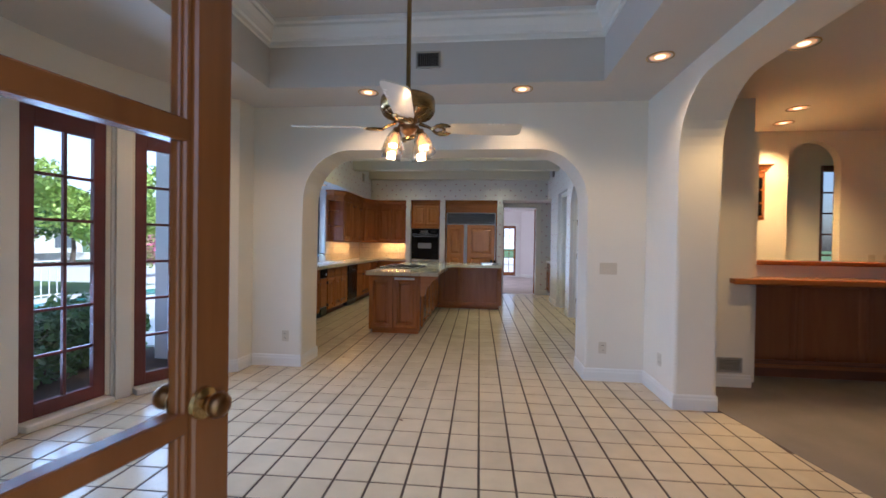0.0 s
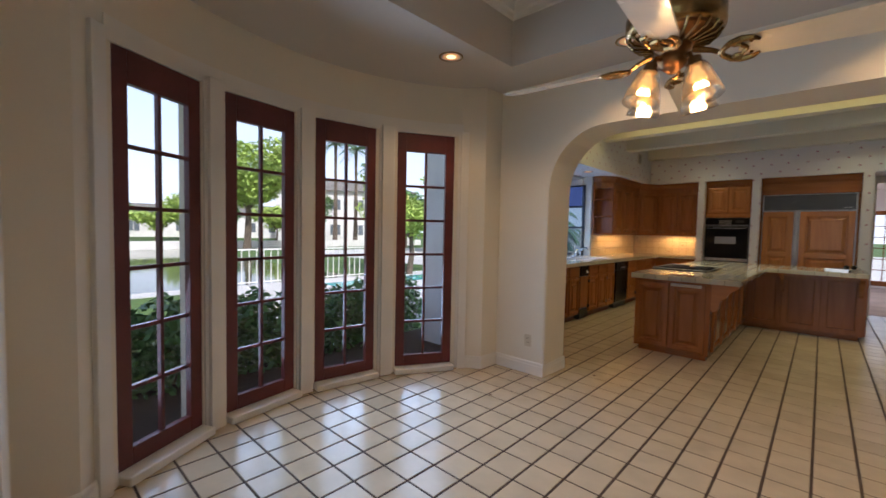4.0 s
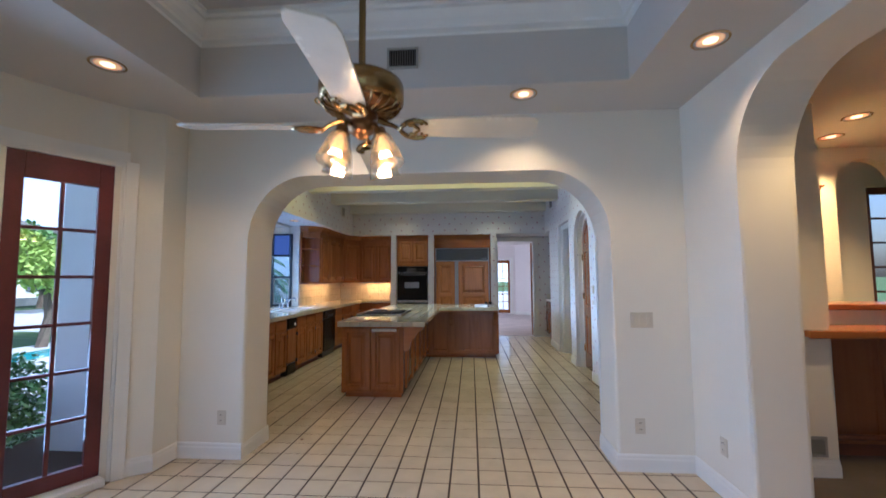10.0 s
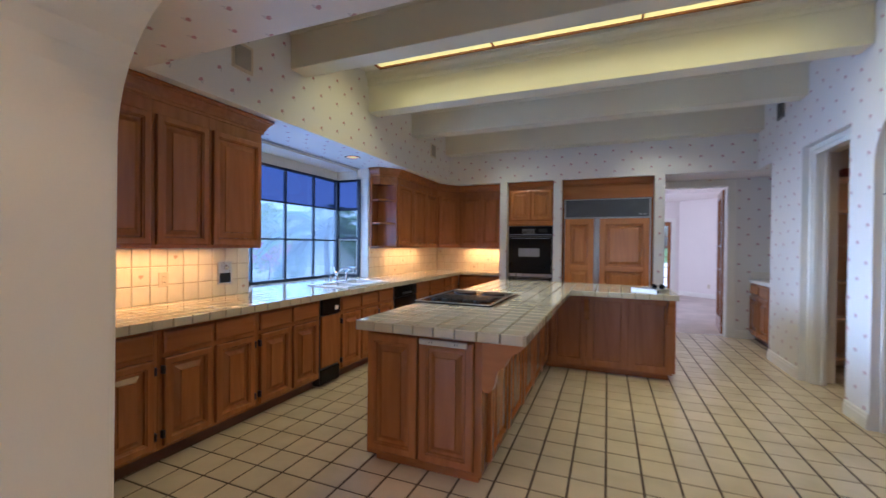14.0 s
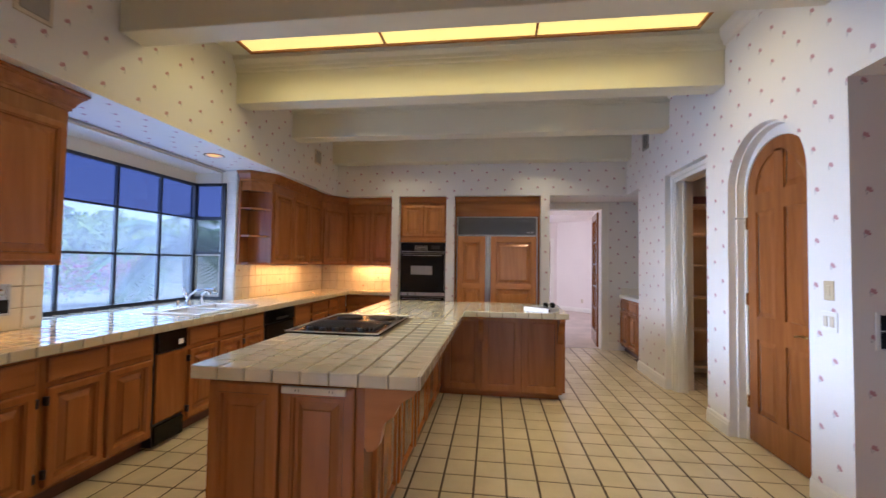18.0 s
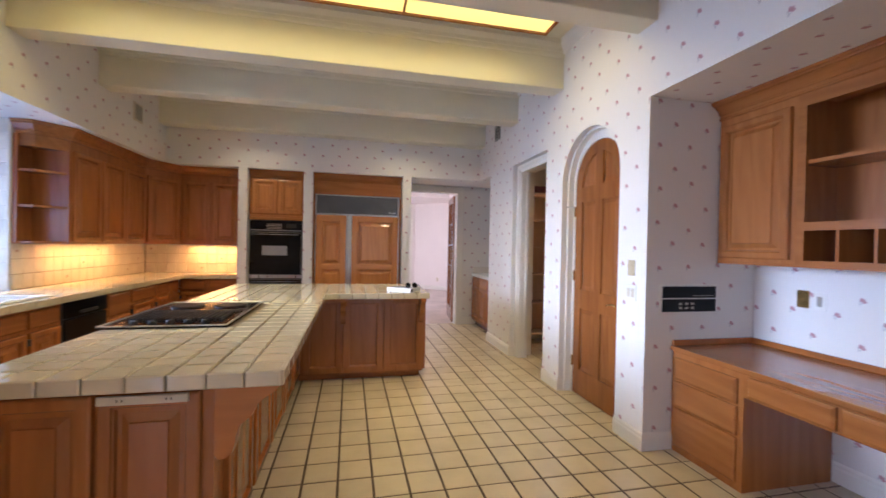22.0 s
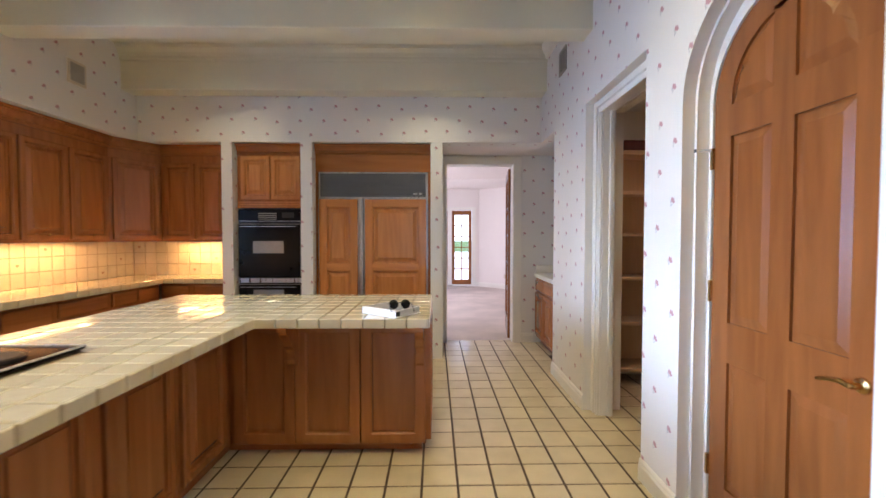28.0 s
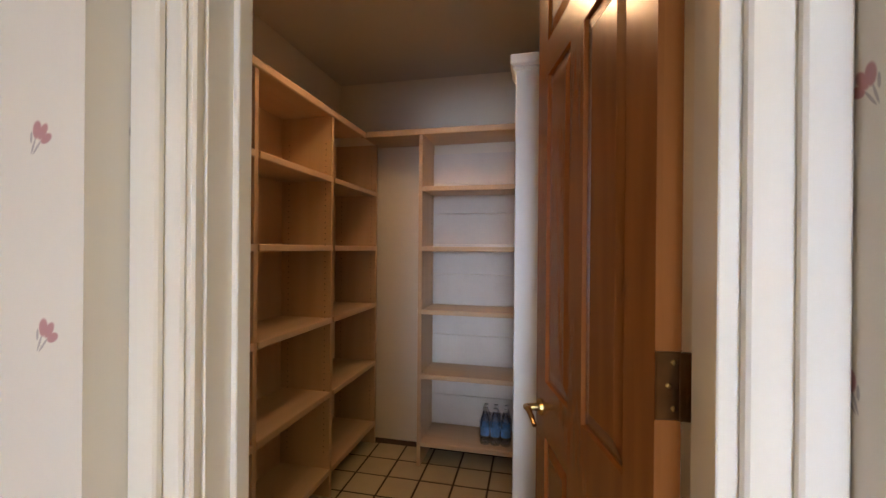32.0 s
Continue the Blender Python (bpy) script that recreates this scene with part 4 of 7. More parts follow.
for z0, z1 in ((0.93, 1.555), (0.38, 0.86)):
    od = part("oven_door", boxes((0.015, 0.74, -0.04, 0, z0, z1), bevel=0.01), BLACK, ov)
    part("window", boxes((0.19, 0.54, -0.043, -0.04, z0 + 0.28, z0 + 0.42)), GREYG, od, "pale grey oven window")
    part("vent_slot", boxes((0.02, 0.735, -0.0415, -0.04, z1 - 0.012, z1 - 0.006)), GRILLE, od)
    hb = part("handle", boxes((0.05, 0.705, -0.085, -0.062, z1 - 0.066, z1 - 0.030), (0.07, 0.10, -0.064, -0.038, z1 - 0.060, z1 - 0.036), (0.655, 0.685, -0.064, -0.038, z1 - 0.060, z1 - 0.036), bevel=0.005), BLACK, od, "black bar handle")
    part("bright_edge", boxes((0.06, 0.695, -0.088, -0.085, z1 - 0.040, z1 - 0.034)), STEEL, hb)
    for x in (0.016, 0.733):
        part("door_edge", boxes((x, x + 0.006, -0.043, -0.04, z0 + 0.01, z1 - 0.02)), GRILLE, od)
part("trim_strip", boxes((0.01, 0.745, -0.045, 0, 0.87, 0.92), bevel=0.004), STEEL, ov)
oc = thing("oven_cabinet", pose(-1.73, 10.82, 0), "brown oak cabinet framing the wall oven", "cabinet")
part("upper_body", boxes((0.0, 0.77, 0.03, 0.6, 1.73, SOF - 0.002)), OAK, oc)
part("lower_body", boxes((0.0, 0.77, 0.03, 0.6, 0.0, 0.35)), OAK, oc)
crown([(0.0, 0.03), (0.77, 0.03)], 0.11, 0.055, SOF - 0.112, OAKH, oc)
for x in (0.045, 0.395):
    part("door", raised(0.335, 0.50, x=x, z=1.83, y=0.03), OAKG, oc)
for k in range(3):
    part("rail", boxes((0.005, 0.765, 0.006 + 0.007 * k, 0.03, 1.735 + 0.027 * k, 1.757 + 0.027 * k), bevel=0.004), OAKG, oc)
part("drawer_front", drawer(0.70, 0.22, x=0.035, z=0.11, y=0.03), OAKH, oc)

# refrigerator
fr = thing("refrigerator", pose(-0.80, 10.86, 0), "built-in refrigerator with oak door panels and steel trim", "refrigerator")
part("body", boxes((0.0, 1.275, 0.02, 0.62, 0.09, 2.15)), STEEL, fr)
part("kick_plate", boxes((0.02, 1.255, 0.05, 0.6, 0.0, 0.09)), BLACKM, fr, "black kick plate")
gr = part("grille", boxes((0.01, 1.265, 0.006, 0.02, 1.85, 2.15)), DARK, fr, "dark louvred grille in a steel frame")
part("grille_frame", boxes((0.01, 1.265, -0.016, 0.006, 1.85, 1.864), (0.01, 1.265, -0.016, 0.006, 2.136, 2.15), (0.01, 0.024, -0.016, 0.006, 1.864, 2.136), (1.251, 1.265, -0.016, 0.006, 1.864, 2.136), bevel=0.002), STEEL, gr)
SLATM = pbr("grey_slat", (0.17, 0.18, 0.20), 0.32, 0.1, 5, 0.03, 60)
for k in range(18):
    part("slat", boxes((0.025, 1.25, -0.012, 0.006, 1.867 + k * 0.0150, 1.8765 + k * 0.0150), bevel=0.002), SLATM, gr)
for x in (1.11, 1.17):
    part("badge", boxes((x, x + 0.04, -0.016, -0.012, 1.888, 1.912), bevel=0.002), STEEL, gr, "small bright badge")
for x0, x1 in ((0.0, 0.48), (0.53, 1.275)):
    d = part("fridge_door", boxes((x0 + 0.004, x1 - 0.004, -0.02, 0.02, 0.11, 1.845), bevel=0.003), STEEL, fr)
    w = x1 - x0 - 0.036
    fw = 0.085
    pn = part("panel", boxes((x0 + 0.018, x0 + 0.018 + w, -0.0215, -0.0205, 0.12, 1.835)), OAKG, d, "brown oak door panel")
    for a in (x0 + 0.018, x0 + 0.018 + w - fw):
        part("stile", boxes((a, a + fw, -0.05, -0.0215, 0.12, 1.835), bevel=0.004), OAKG, pn)
    for a, b in ((0.12, 0.22), (1.005, 1.085), (1.745, 1.835)):
        part("rail", boxes((x0 + 0.018 + fw, x0 + 0.018 + w - fw, -0.0495, -0.0215, a, b), bevel=0.004), OAKGH, pn)
    for z0, z1 in ((0.22, 1.005), (1.085, 1.745)):
        part("raised_field", rects(bmesh.new(), w - 2 * fw, z1 - z0, [(0.0, -0.048), (0.006, -0.046), (0.012, -0.040), (0.014, -0.0225), (0.030, -0.0225), (0.064, -0.043), (0.066, -0.050), (0.070, -0.051)], x0 + 0.018 + fw, z0, back=-0.0216), OAKG, pn)
part("divider", boxes((0.482, 0.528, -0.055, 0.02, 0.11, 1.845), bevel=0.008), STEEL, fr, "steel handle strip between the doors")
part("edge_trim", boxes((1.262, 1.274, -0.05, -0.018, 0.11, 1.845), bevel=0.003), STEEL, fr)
fp = thing("refrigerator_surround", pose(-0.83, 10.86, 0), "brown oak panel and crown over the refrigerator", "cabinet")
part("panel", boxes((0.0, 1.34, 0.0, 0.05, 2.155, SOF - 0.002)), OAKH, fp)
crown([(0.0, 0.0), (1.34, 0.0)], 0.115, 0.06, SOF - 0.117, OAKH, fp)
part("side_strip", boxes((0.0, 0.026, 0.0, 0.6, 0.0, 2.15)), OAK, fp)
part("side_strip", boxes((1.308, 1.338, 0.0, 0.6, 0.0, 2.15)), OAK, fp)

# island and peninsula
isl = thing("kitchen_island", pose(0, 0, 0), "brown oak island with raised panels, joined to a peninsula", "kitchen island")
IX0, IX1, IY, PX1, PY0, PY1 = -1.50, -0.74, 6.14, 0.52, 8.70, 9.44
part("body", boxes((IX0, IX1, IY, PY1, 0.06, 0.865)), OAK, isl)
part("peninsula_body", boxes((IX1, PX1, PY0, PY1, 0.06, 0.865)), OAK, isl)
part("plinth", boxes((IX0 + 0.04, IX1 - 0.03, IY + 0.05, PY1 - 0.03, 0, 0.06), (IX1 - 0.03, PX1 - 0.03, PY0 + 0.04, PY1 - 0.03, 0, 0.06)), OAKH, isl)
for x, w in ((IX0 + 0.012, 0.345), (IX0 + 0.372, 0.345)):
    part("end_panel", raised(w, 0.74, 0.06, 0.026, x=x, z=0.09, y=IY), OAK, isl)
for k in range(5):
    p = part("side_panel", raised(0.42, 0.74, 0.06, 0.026, x=0.03, z=0.09), OAK, isl)
    p.matrix_basis = pose(IX1, IY + 0.10 + k * 0.48, 0, 0, 0, 90)
for x, w in ((IX1 + 0.04, 0.385), (IX1 + 0.43, 0.41), (IX1 + 0.845, 0.41)):
    part("front_panel", recessed(w, 0.78, 0.075, 0.038, x=x, z=0.075, y=PY0), OAK, isl)
for k in range(2):
    p = part("side_panel", recessed(0.34, 0.78, 0.065, 0.032, x=0.02, z=0.075), OAK, isl)
    p.matrix_basis = pose(PX1, PY0 + k * 0.37, 0, 0, 0, 90)


def corbel_pts(d, h):
    """The outline of a scrolled bracket, d deep and h high."""
    shape = ((0, 0), (0, -0.93), (0.06, -1.0), (0.18, -0.99), (0.27, -0.93), (0.32, -0.82), (0.34, -0.68), (0.39, -0.58), (0.48, -0.52),
             (0.56, -0.48), (0.60, -0.41), (0.66, -0.32), (0.76, -0.25), (0.88, -0.19), (0.96, -0.14), (1.0, -0.08), (1.0, 0))
    return [(d * a, h * b) for a, b in shape]


OAKL = wood("pale_oak_bracket", (0.48, 0.19, 0.054), (0.35, 0.125, 0.034), axis=0)
part("corbel", prism_y([(IX1 + 0.006 + a, 0.865 + b) for a, b in corbel_pts(0.235, 0.305)], IY - 0.024, IY + 0.03), OAKL, isl, "paler scrolled oak bracket")
for x in (IX1 + 0.405, PX1 - 0.06):
    part("corbel", prism_x([(PY0 - 0.038 - a, 0.865 + b) for a, b in corbel_pts(0.21, 0.275)], x, x + 0.05), OAK, isl, "scrolled oak bracket")
os_ = thing("outlet_strip", pose(IX0 + 0.38, IY - 0.027, 0.773), "white outlet strip under the island top", "outlet")
part("cover", boxes((0, 0.30, -0.014, 0.0, 0.024, 0.056), bevel=0.002), IVORY, os_)
for x in (0.06, 0.22):
    part("socket", boxes((x, x + 0.035, -0.017, -0.014, 0.03, 0.052), bevel=0.001), IVORY, os_)
    part("slot", boxes((x + 0.007, x + 0.011, -0.018, -0.017, 0.037, 0.046), (x + 0.023, x + 0.027, -0.018, -0.017, 0.037, 0.046)), DARK, os_)

# cooktop
ck = thing("cooktop", pose(-1.55, 6.90, 0.918), "black electric cooktop with a grill and two round elements", "cooktop")
part("tray", boxes((0, 0.64, 0, 0.95, 0, 0.012), bevel=0.004), BLACK, ck)
part("rim", boxes((0, 0.64, 0, 0.012, 0.010, 0.018), (0, 0.64, 0.938, 0.95, 0.010, 0.018), (0, 0.012, 0.012, 0.938, 0.010, 0.018), (0.628, 0.64, 0.012, 0.938, 0.010, 0.018), bevel=0.002), STEEL, ck)
part("vent_grille", boxes(*[(0.05 + 0.022 * k, 0.062 + 0.022 * k, 0.44, 0.53, 0.012, 0.020) for k in range(25)]), BLACKM, ck)
part("griddle_grate", boxes(*[(0.07 + 0.03 * k, 0.082 + 0.03 * k, 0.17, 0.41, 0.012, 0.026) for k in range(17)]), BLACKM, ck)
for x in (0.18, 0.46):
    part("element", lathe([(0.105, 0.012), (0.105, 0.020), (0.09, 0.024), (0.02, 0.022), (0.0005, 0.022)], 24, at=(x, 0.73, 0)), IRON, ck)
for k in range(5):
    part("control_knob", lathe([(0.021, 0.012), (0.021, 0.026), (0.016, 0.034), (0.0005, 0.034)], 14, at=(0.14 + 0.09 * k, 0.085, 0)), BLACKM, ck)

# sink and tap
sk = thing("sink", pose(-3.20, 7.52, 0.916), "white enamelled double sink set in the tiled counter", "sink")
WE = pbr("white_enamel", (0.80, 0.80, 0.78), 0.12, 0.03, 4, 0.0, 40)
part("rim", boxes((0.0, 0.55, 0.0, 0.05, 0, 0.016), (0.0, 0.55, 0.80, 0.85, 0, 0.016), (0, 0.10, 0.05, 0.80, 0, 0.016), (0.50, 0.55, 0.05, 0.80, 0, 0.016), (0.10, 0.50, 0.40, 0.45, 0, 0.014), bevel=0.005), WE, sk)
for y0, y1 in ((0.05, 0.40), (0.45, 0.80)):
    bs_ = part("basin", boxes((0.10, 0.50, y0, y1, -0.050, -0.045), (0.10, 0.107, y0, y1, -0.045, 0.0), (0.493, 0.50, y0, y1, -0.045, 0.0), (0.107, 0.493, y0, y0 + 0.007, -0.045, 0.0), (0.107, 0.493, y1 - 0.007, y1, -0.045, 0.0)), WE, sk, "white enamelled bowl")
    part("drain", lathe([(0.04, -0.0448), (0.038, -0.043), (0.01, -0.0445)], 18, at=(0.30, (y0 + y1) / 2, 0)), CHROME, bs_, "chrome drain")
fa = thing("faucet", pose(-3.15, 7.98, 0.932), "chrome kitchen faucet with a side sprayer", "faucet")
part("base", lathe([(0.035, 0), (0.035, 0.012), (0.022, 0.02), (0.02, 0.06), (0.012, 0.07)], 14), CHROME, fa)
part("spout", tube([(0, 0, 0.05), (0.02, 0, 0.12), (0.08, 0.01, 0.16), (0.16, 0.02, 0.165), (0.21, 0.02, 0.15), (0.225, 0.02, 0.12)], 0.011), CHROME, fa)
part("lever", tube([(0, 0, 0.07), (-0.01, -0.03, 0.13), (0.0, -0.06, 0.19)], [0.014, 0.010, 0.007]), CHROME, fa)
part("sprayer", tube([(0.0, 0.19, 0.0), (0.0, 0.19, 0.10), (0.05, 0.20, 0.16), (0.12, 0.20, 0.165), (0.14, 0.2, 0.13)], [0.014, 0.012, 0.011, 0.014, 0.016]), CHROME, fa)
part("soap_pump", lathe([(0.02, 0), (0.02, 0.03), (0.008, 0.04), (0.008, 0.075), (0.014, 0.08), (0.0005, 0.085)], 12, at=(0.02, -0.15, 0)), CHROME, fa)

# kitchen window bay
MULL = pbr("black_window_metal", (0.012, 0.012, 0.013), 0.35, 0.2, 5, 0.03, 60)
kw = structure(new("window_5"), "black metal framed kitchen bay window", "window")
W0, W1, Z0, Z1 = 6.78, 8.83, 0.925, 2.315
ys = [W0 + (W1 - W0) * k / 4 for k in range(5)]
zs = [Z0, 1.44, 1.89, Z1]
part("frame", boxes((XW - 0.03, XW + 0.02, W0, W1, Z0 - 0.01, Z0 + 0.025), (XW - 0.03, XW + 0.02, W0, W1, Z1 - 0.03, Z1), (XW - 0.03, XW + 0.03, W1 - 0.04, W1 + 0.02, Z0, Z1), (XW - 0.03, XW + 0.03, W0 - 0.02, W0 + 0.03, Z0, Z1)), MULL, kw)
for y in ys[1:-1]:
    part("mullion", boxes((XW - 0.02, XW + 0.015, y - 0.012, y + 0.012, Z0 + 0.025, Z1 - 0.03)), MULL, kw)
for z in zs[1:-1]:
    part("glazing_bar", boxes((XW - 0.015, XW + 0.012, W0 + 0.03, W1 - 0.04, z - 0.01, z + 0.01)), MULL, kw)
for a, b in zip(ys, ys[1:]):
    for c, d in zip(zs, zs[1:]):
        p = part("pane", boxes((XW - 0.006, XW - 0.002, a, b, c, d)), FILMED if c > 1.8 else HAZY, kw)
        p.visible_shadow = False
for y in (W1, W0):
    s = 1 if y > 8 else -1
    part("side_frame", boxes((XW + 0.03, -3.40, y - 0.02, y + 0.02, Z0 - 0.01, Z0 + 0.03), (XW + 0.03, -3.40, y - 0.02, y + 0.02, Z1 - 0.03, Z1), (-3.43, -3.39, y - 0.02, y + 0.02, Z0, Z1),
                             (XW + 0.03, -3.43, y - 0.015, y + 0.015, 1.87, 1.91), (XW + 0.03, -3.43, y - 0.015, y + 0.015, 1.46, 1.49)), MULL, kw)
    for c, d in ((Z0, 1.475), (1.475, 1.89), (1.89, Z1)):
        p = part("pane", boxes((XW + 0.03, -3.43, y - 0.003, y + 0.001, c, d)), FILMED if c > 1.8 else HAZY, kw)
        p.visible_shadow = False
    part("sash", boxes((XW + 0.035, -3.435, y - 0.012, y + 0.012, 1.44, 1.475), (XW + 0.035, -3.435, y - 0.012, y + 0.012, Z0 + 0.03, Z0 + 0.055), (XW + 0.035, XW + 0.055, y - 0.012, y + 0.012, Z0 + 0.055, 1.44), (-3.455, -3.435, y - 0.012, y + 0.012, Z0 + 0.055, 1.44)), GRILLE, kw, "grey metal sash of the lower side light")
structure(part("wall_bay_cheek", boxes((-3.46, XL - 0.004, 8.85, 8.95, 0.86, SOF), (-3.46, XL - 0.004, 6.66, 6.76, 0.86, SOF), (XW - 0.1, -3.45, 6.66, 8.95, 2.436, SOF - 0.0045), (XW - 0.1, XW + 0.012, 6.66, 8.95, 2.316, 2.4359), (XW + 0.0121, -3.4501, 8.806, 8.8499, 2.316, 2.4359), (XW + 0.0121, -3.4501, 6.7601, 6.804, 2.316, 2.4359), (XW - 0.1, -3.44, 6.66, 8.95, 0.3, 0.87)), PAINT), "wall beside the kitchen bay window", "wall")
structure(part("trim", boxes((-3.465, -3.41, 6.70, 8.90, SOF - 0.014, SOF - 0.0045), bevel=0.002), pbr("track_metal", (0.40, 0.36, 0.33), 0.5, 0.1, 6, 0.05, 80)), "track along the bay ceiling", "track")

# light panel
lp = thing("ceiling_light_panel", pose(-2.50, 7.14, KZ - 0.07), "long yellow glowing ceiling light panel in a wood frame", "ceiling light")
part("frame", boxes((0, 3.97, 0, 0.03, 0, 0.07), (0, 3.97, 0.70, 0.73, 0, 0.07), (0, 0.03, 0.03, 0.70, 0, 0.07), (3.94, 3.97, 0.03, 0.70, 0, 0.07), (1.315, 1.335, 0.03, 0.70, 0, 0.07), (2.64, 2.66, 0.03, 0.70, 0, 0.07)), OAKH, lp)
for x0, x1 in ((0.03, 1.315), (1.335, 2.64), (2.66, 3.94)):
    part("diffuser", boxes((x0, x1, 0.03, 0.70, 0.014, 0.018)), PANEL, lp, "yellow glowing diffuser")


# vents, plates, lamps
def vent(m, w, h, n, label, vertical=False, mat=None, slat=None):
    v = thing("vent", m, label, "vent")
    part("backing", boxes((-w / 2, w / 2, -0.006, 0.0, -h / 2, h / 2)), DARK, v)
    part("frame", boxes((-w / 2, w / 2, -0.014, 0, h / 2 - 0.015, h / 2), (-w / 2, w / 2, -0.014, 0, -h / 2, -h / 2 + 0.015), (-w / 2, -w / 2 + 0.015, -0.014, 0, -h / 2 + 0.015, h / 2 - 0.015), (w / 2 - 0.015, w / 2, -0.014, 0, -h / 2 + 0.015, h / 2 - 0.015)), mat or GRILLE, v)
    for k in range(n):
        f = (k + 0.5) / n
        if vertical:
            x = -w / 2 + 0.015 + f * (w - 0.03)
            part("slat", boxes((x - 0.003, x + 0.003, -0.012, -0.004, -h / 2 + 0.015, h / 2 - 0.015)), slat or GRILLE, v)
        else:
            z = -h / 2 + 0.015 + f * (h - 0.03)
            part("slat", boxes((-w / 2 + 0.015, w / 2 - 0.015, -0.012, -0.004, z - 0.003, z + 0.003)), slat or GRILLE, v)
    return v


vent(pose(WX, 9.93, 3.04, 0, 0, -90), 0.20, 0.22, 9, "small beige slatted air vent high on the papered wall")
vent(pose(WX, 6.25, 3.03, 0, 0, -90), 0.36, 0.22, 13, "wide beige slatted air vent above the desk niche", True)
for y, z in ((6.28, 2.85), (9.97, 2.92)):
    v = thing("wall_speaker", pose(XS, y, z, 0, 0, 90), "beige framed speaker grille in the papered soffit", "speaker", "soffit speakers")
    part("frame", boxes((-0.10, 0.10, -0.012, 0, -0.11, 0.11), bevel=0.004), IVORY, v)
    part("grille", boxes((-0.075, 0.075, -0.016, -0.012, -0.085, 0.085), bevel=0.003), GRILLE, v)


def plate(m, label, w=0.075, h=0.115, kind="outlet", mat=None, inner=None):
    """A wall plate with sockets or switches."""
    p = thing("wall_plate", m, label, kind)
    part("cover", boxes((-w / 2, w / 2, -0.006, 0, -h / 2, h / 2), bevel=0.002), mat or IVORY, p)
    n = max(1, round(w / 0.06))
    for k in range(n):
        x = (k + 0.5 - n / 2) * 0.047
        if kind == "outlet":
            for z in (-0.022, 0.022):
                s = part("socket", boxes((x - 0.016, x + 0.016, -0.009, -0.006, z - 0.015, z + 0.015), bevel=0.002), mat or IVORY, p)
                part("slot", boxes((x - 0.008, x - 0.005, -0.0095, -0.009, z - 0.005, z + 0.007), (x + 0.005, x + 0.008, -0.0095, -0.009, z - 0.005, z + 0.007)), DARK, s)
        elif kind == "switch":
            part("rocker", boxes((x - 0.015, x + 0.015, -0.010, -0.006, -0.032, 0.032), bevel=0.003), inner or mat or IVORY, p)
        else:
            part("screw", lathe([(0.006, 0), (0.006, 0.003), (0.002, 0.004)], 10, at=(x, -0.006, 0), turn=Matrix.Rotation(radians(90), 3, "X")), inner or BRASS, p)
    return p


pw = thing("wall_box", pose(XL + 0.012, 6.51, 1.12, 0, 0, 90), "chrome framed wall box with a black recess on the splashback", "wall box")
part("frame", boxes((-0.07, 0.07, -0.012, 0, -0.10, 0.10), bevel=0.003), STEEL, pw)
part("recess", boxes((-0.055, 0.055, -0.015, -0.012, -0.085, 0.0)), BLACK, pw)
part("dial", lathe([(0.022, 0), (0.022, 0.012), (0.012, 0.02)], 12, at=(0.01, -0.012, 0.05), turn=Matrix.Rotation(radians(90), 3, "X")), CHROME, pw)
plate(pose(XL + 0.012, 5.98, 1.10, 0, 0, 90), "ivory outlet on the tiled splashback")


AMBER = glow("amber_lens", (1.0, 0.52, 0.14), 0.80)


def downlight(x, y, z, label="round recessed ceiling light, lit warm", r=0.085, lens=None):
    d = thing("recessed_light", pose(x, y, z), label, "ceiling light", "recessed lights")
    part("trim_ring", lathe([(r, -0.004), (r + 0.012, -0.003), (r + 0.012, 0.001), (r - 0.015, 0.003), (r - 0.02, -0.002)], 24, cap=False), BRASS, d)
    part("reflector", lathe([(r - 0.016, -0.001), (r * 0.45, -0.0014)], 20, cap=False), REFL, d, "warm lit reflector")
    part("lens", lathe([(r * 0.45, -0.002), (r * 0.3, -0.006), (0.001, -0.008)], 16, cap=False), lens or LAMPG, d, "glowing lens")
    return d


downlight(-3.06, 8.16, SOF, "round recessed light with an amber lens over the sink", 0.085, AMBER)
for lx, ly in ((-2.1, 3.45), (-0.95, 4.08), (0.49, 4.08), (1.45, 3.5)):
    downlight(lx, ly, CZ)
for lx, ly in ((2.34, 3.36), (3.29, 4.74), (3.5, 5.24)):
    downlight(lx, ly, CZ)
downlight(3.08, 9.35, PZ)
for lx, ly in ((0.45, 8.72), (0.5, 10.0), (-1.6, 8.72), (-1.6, 10.0)):
    downlight(lx, ly, KZ, "round recessed ceiling light between the beams, lit")

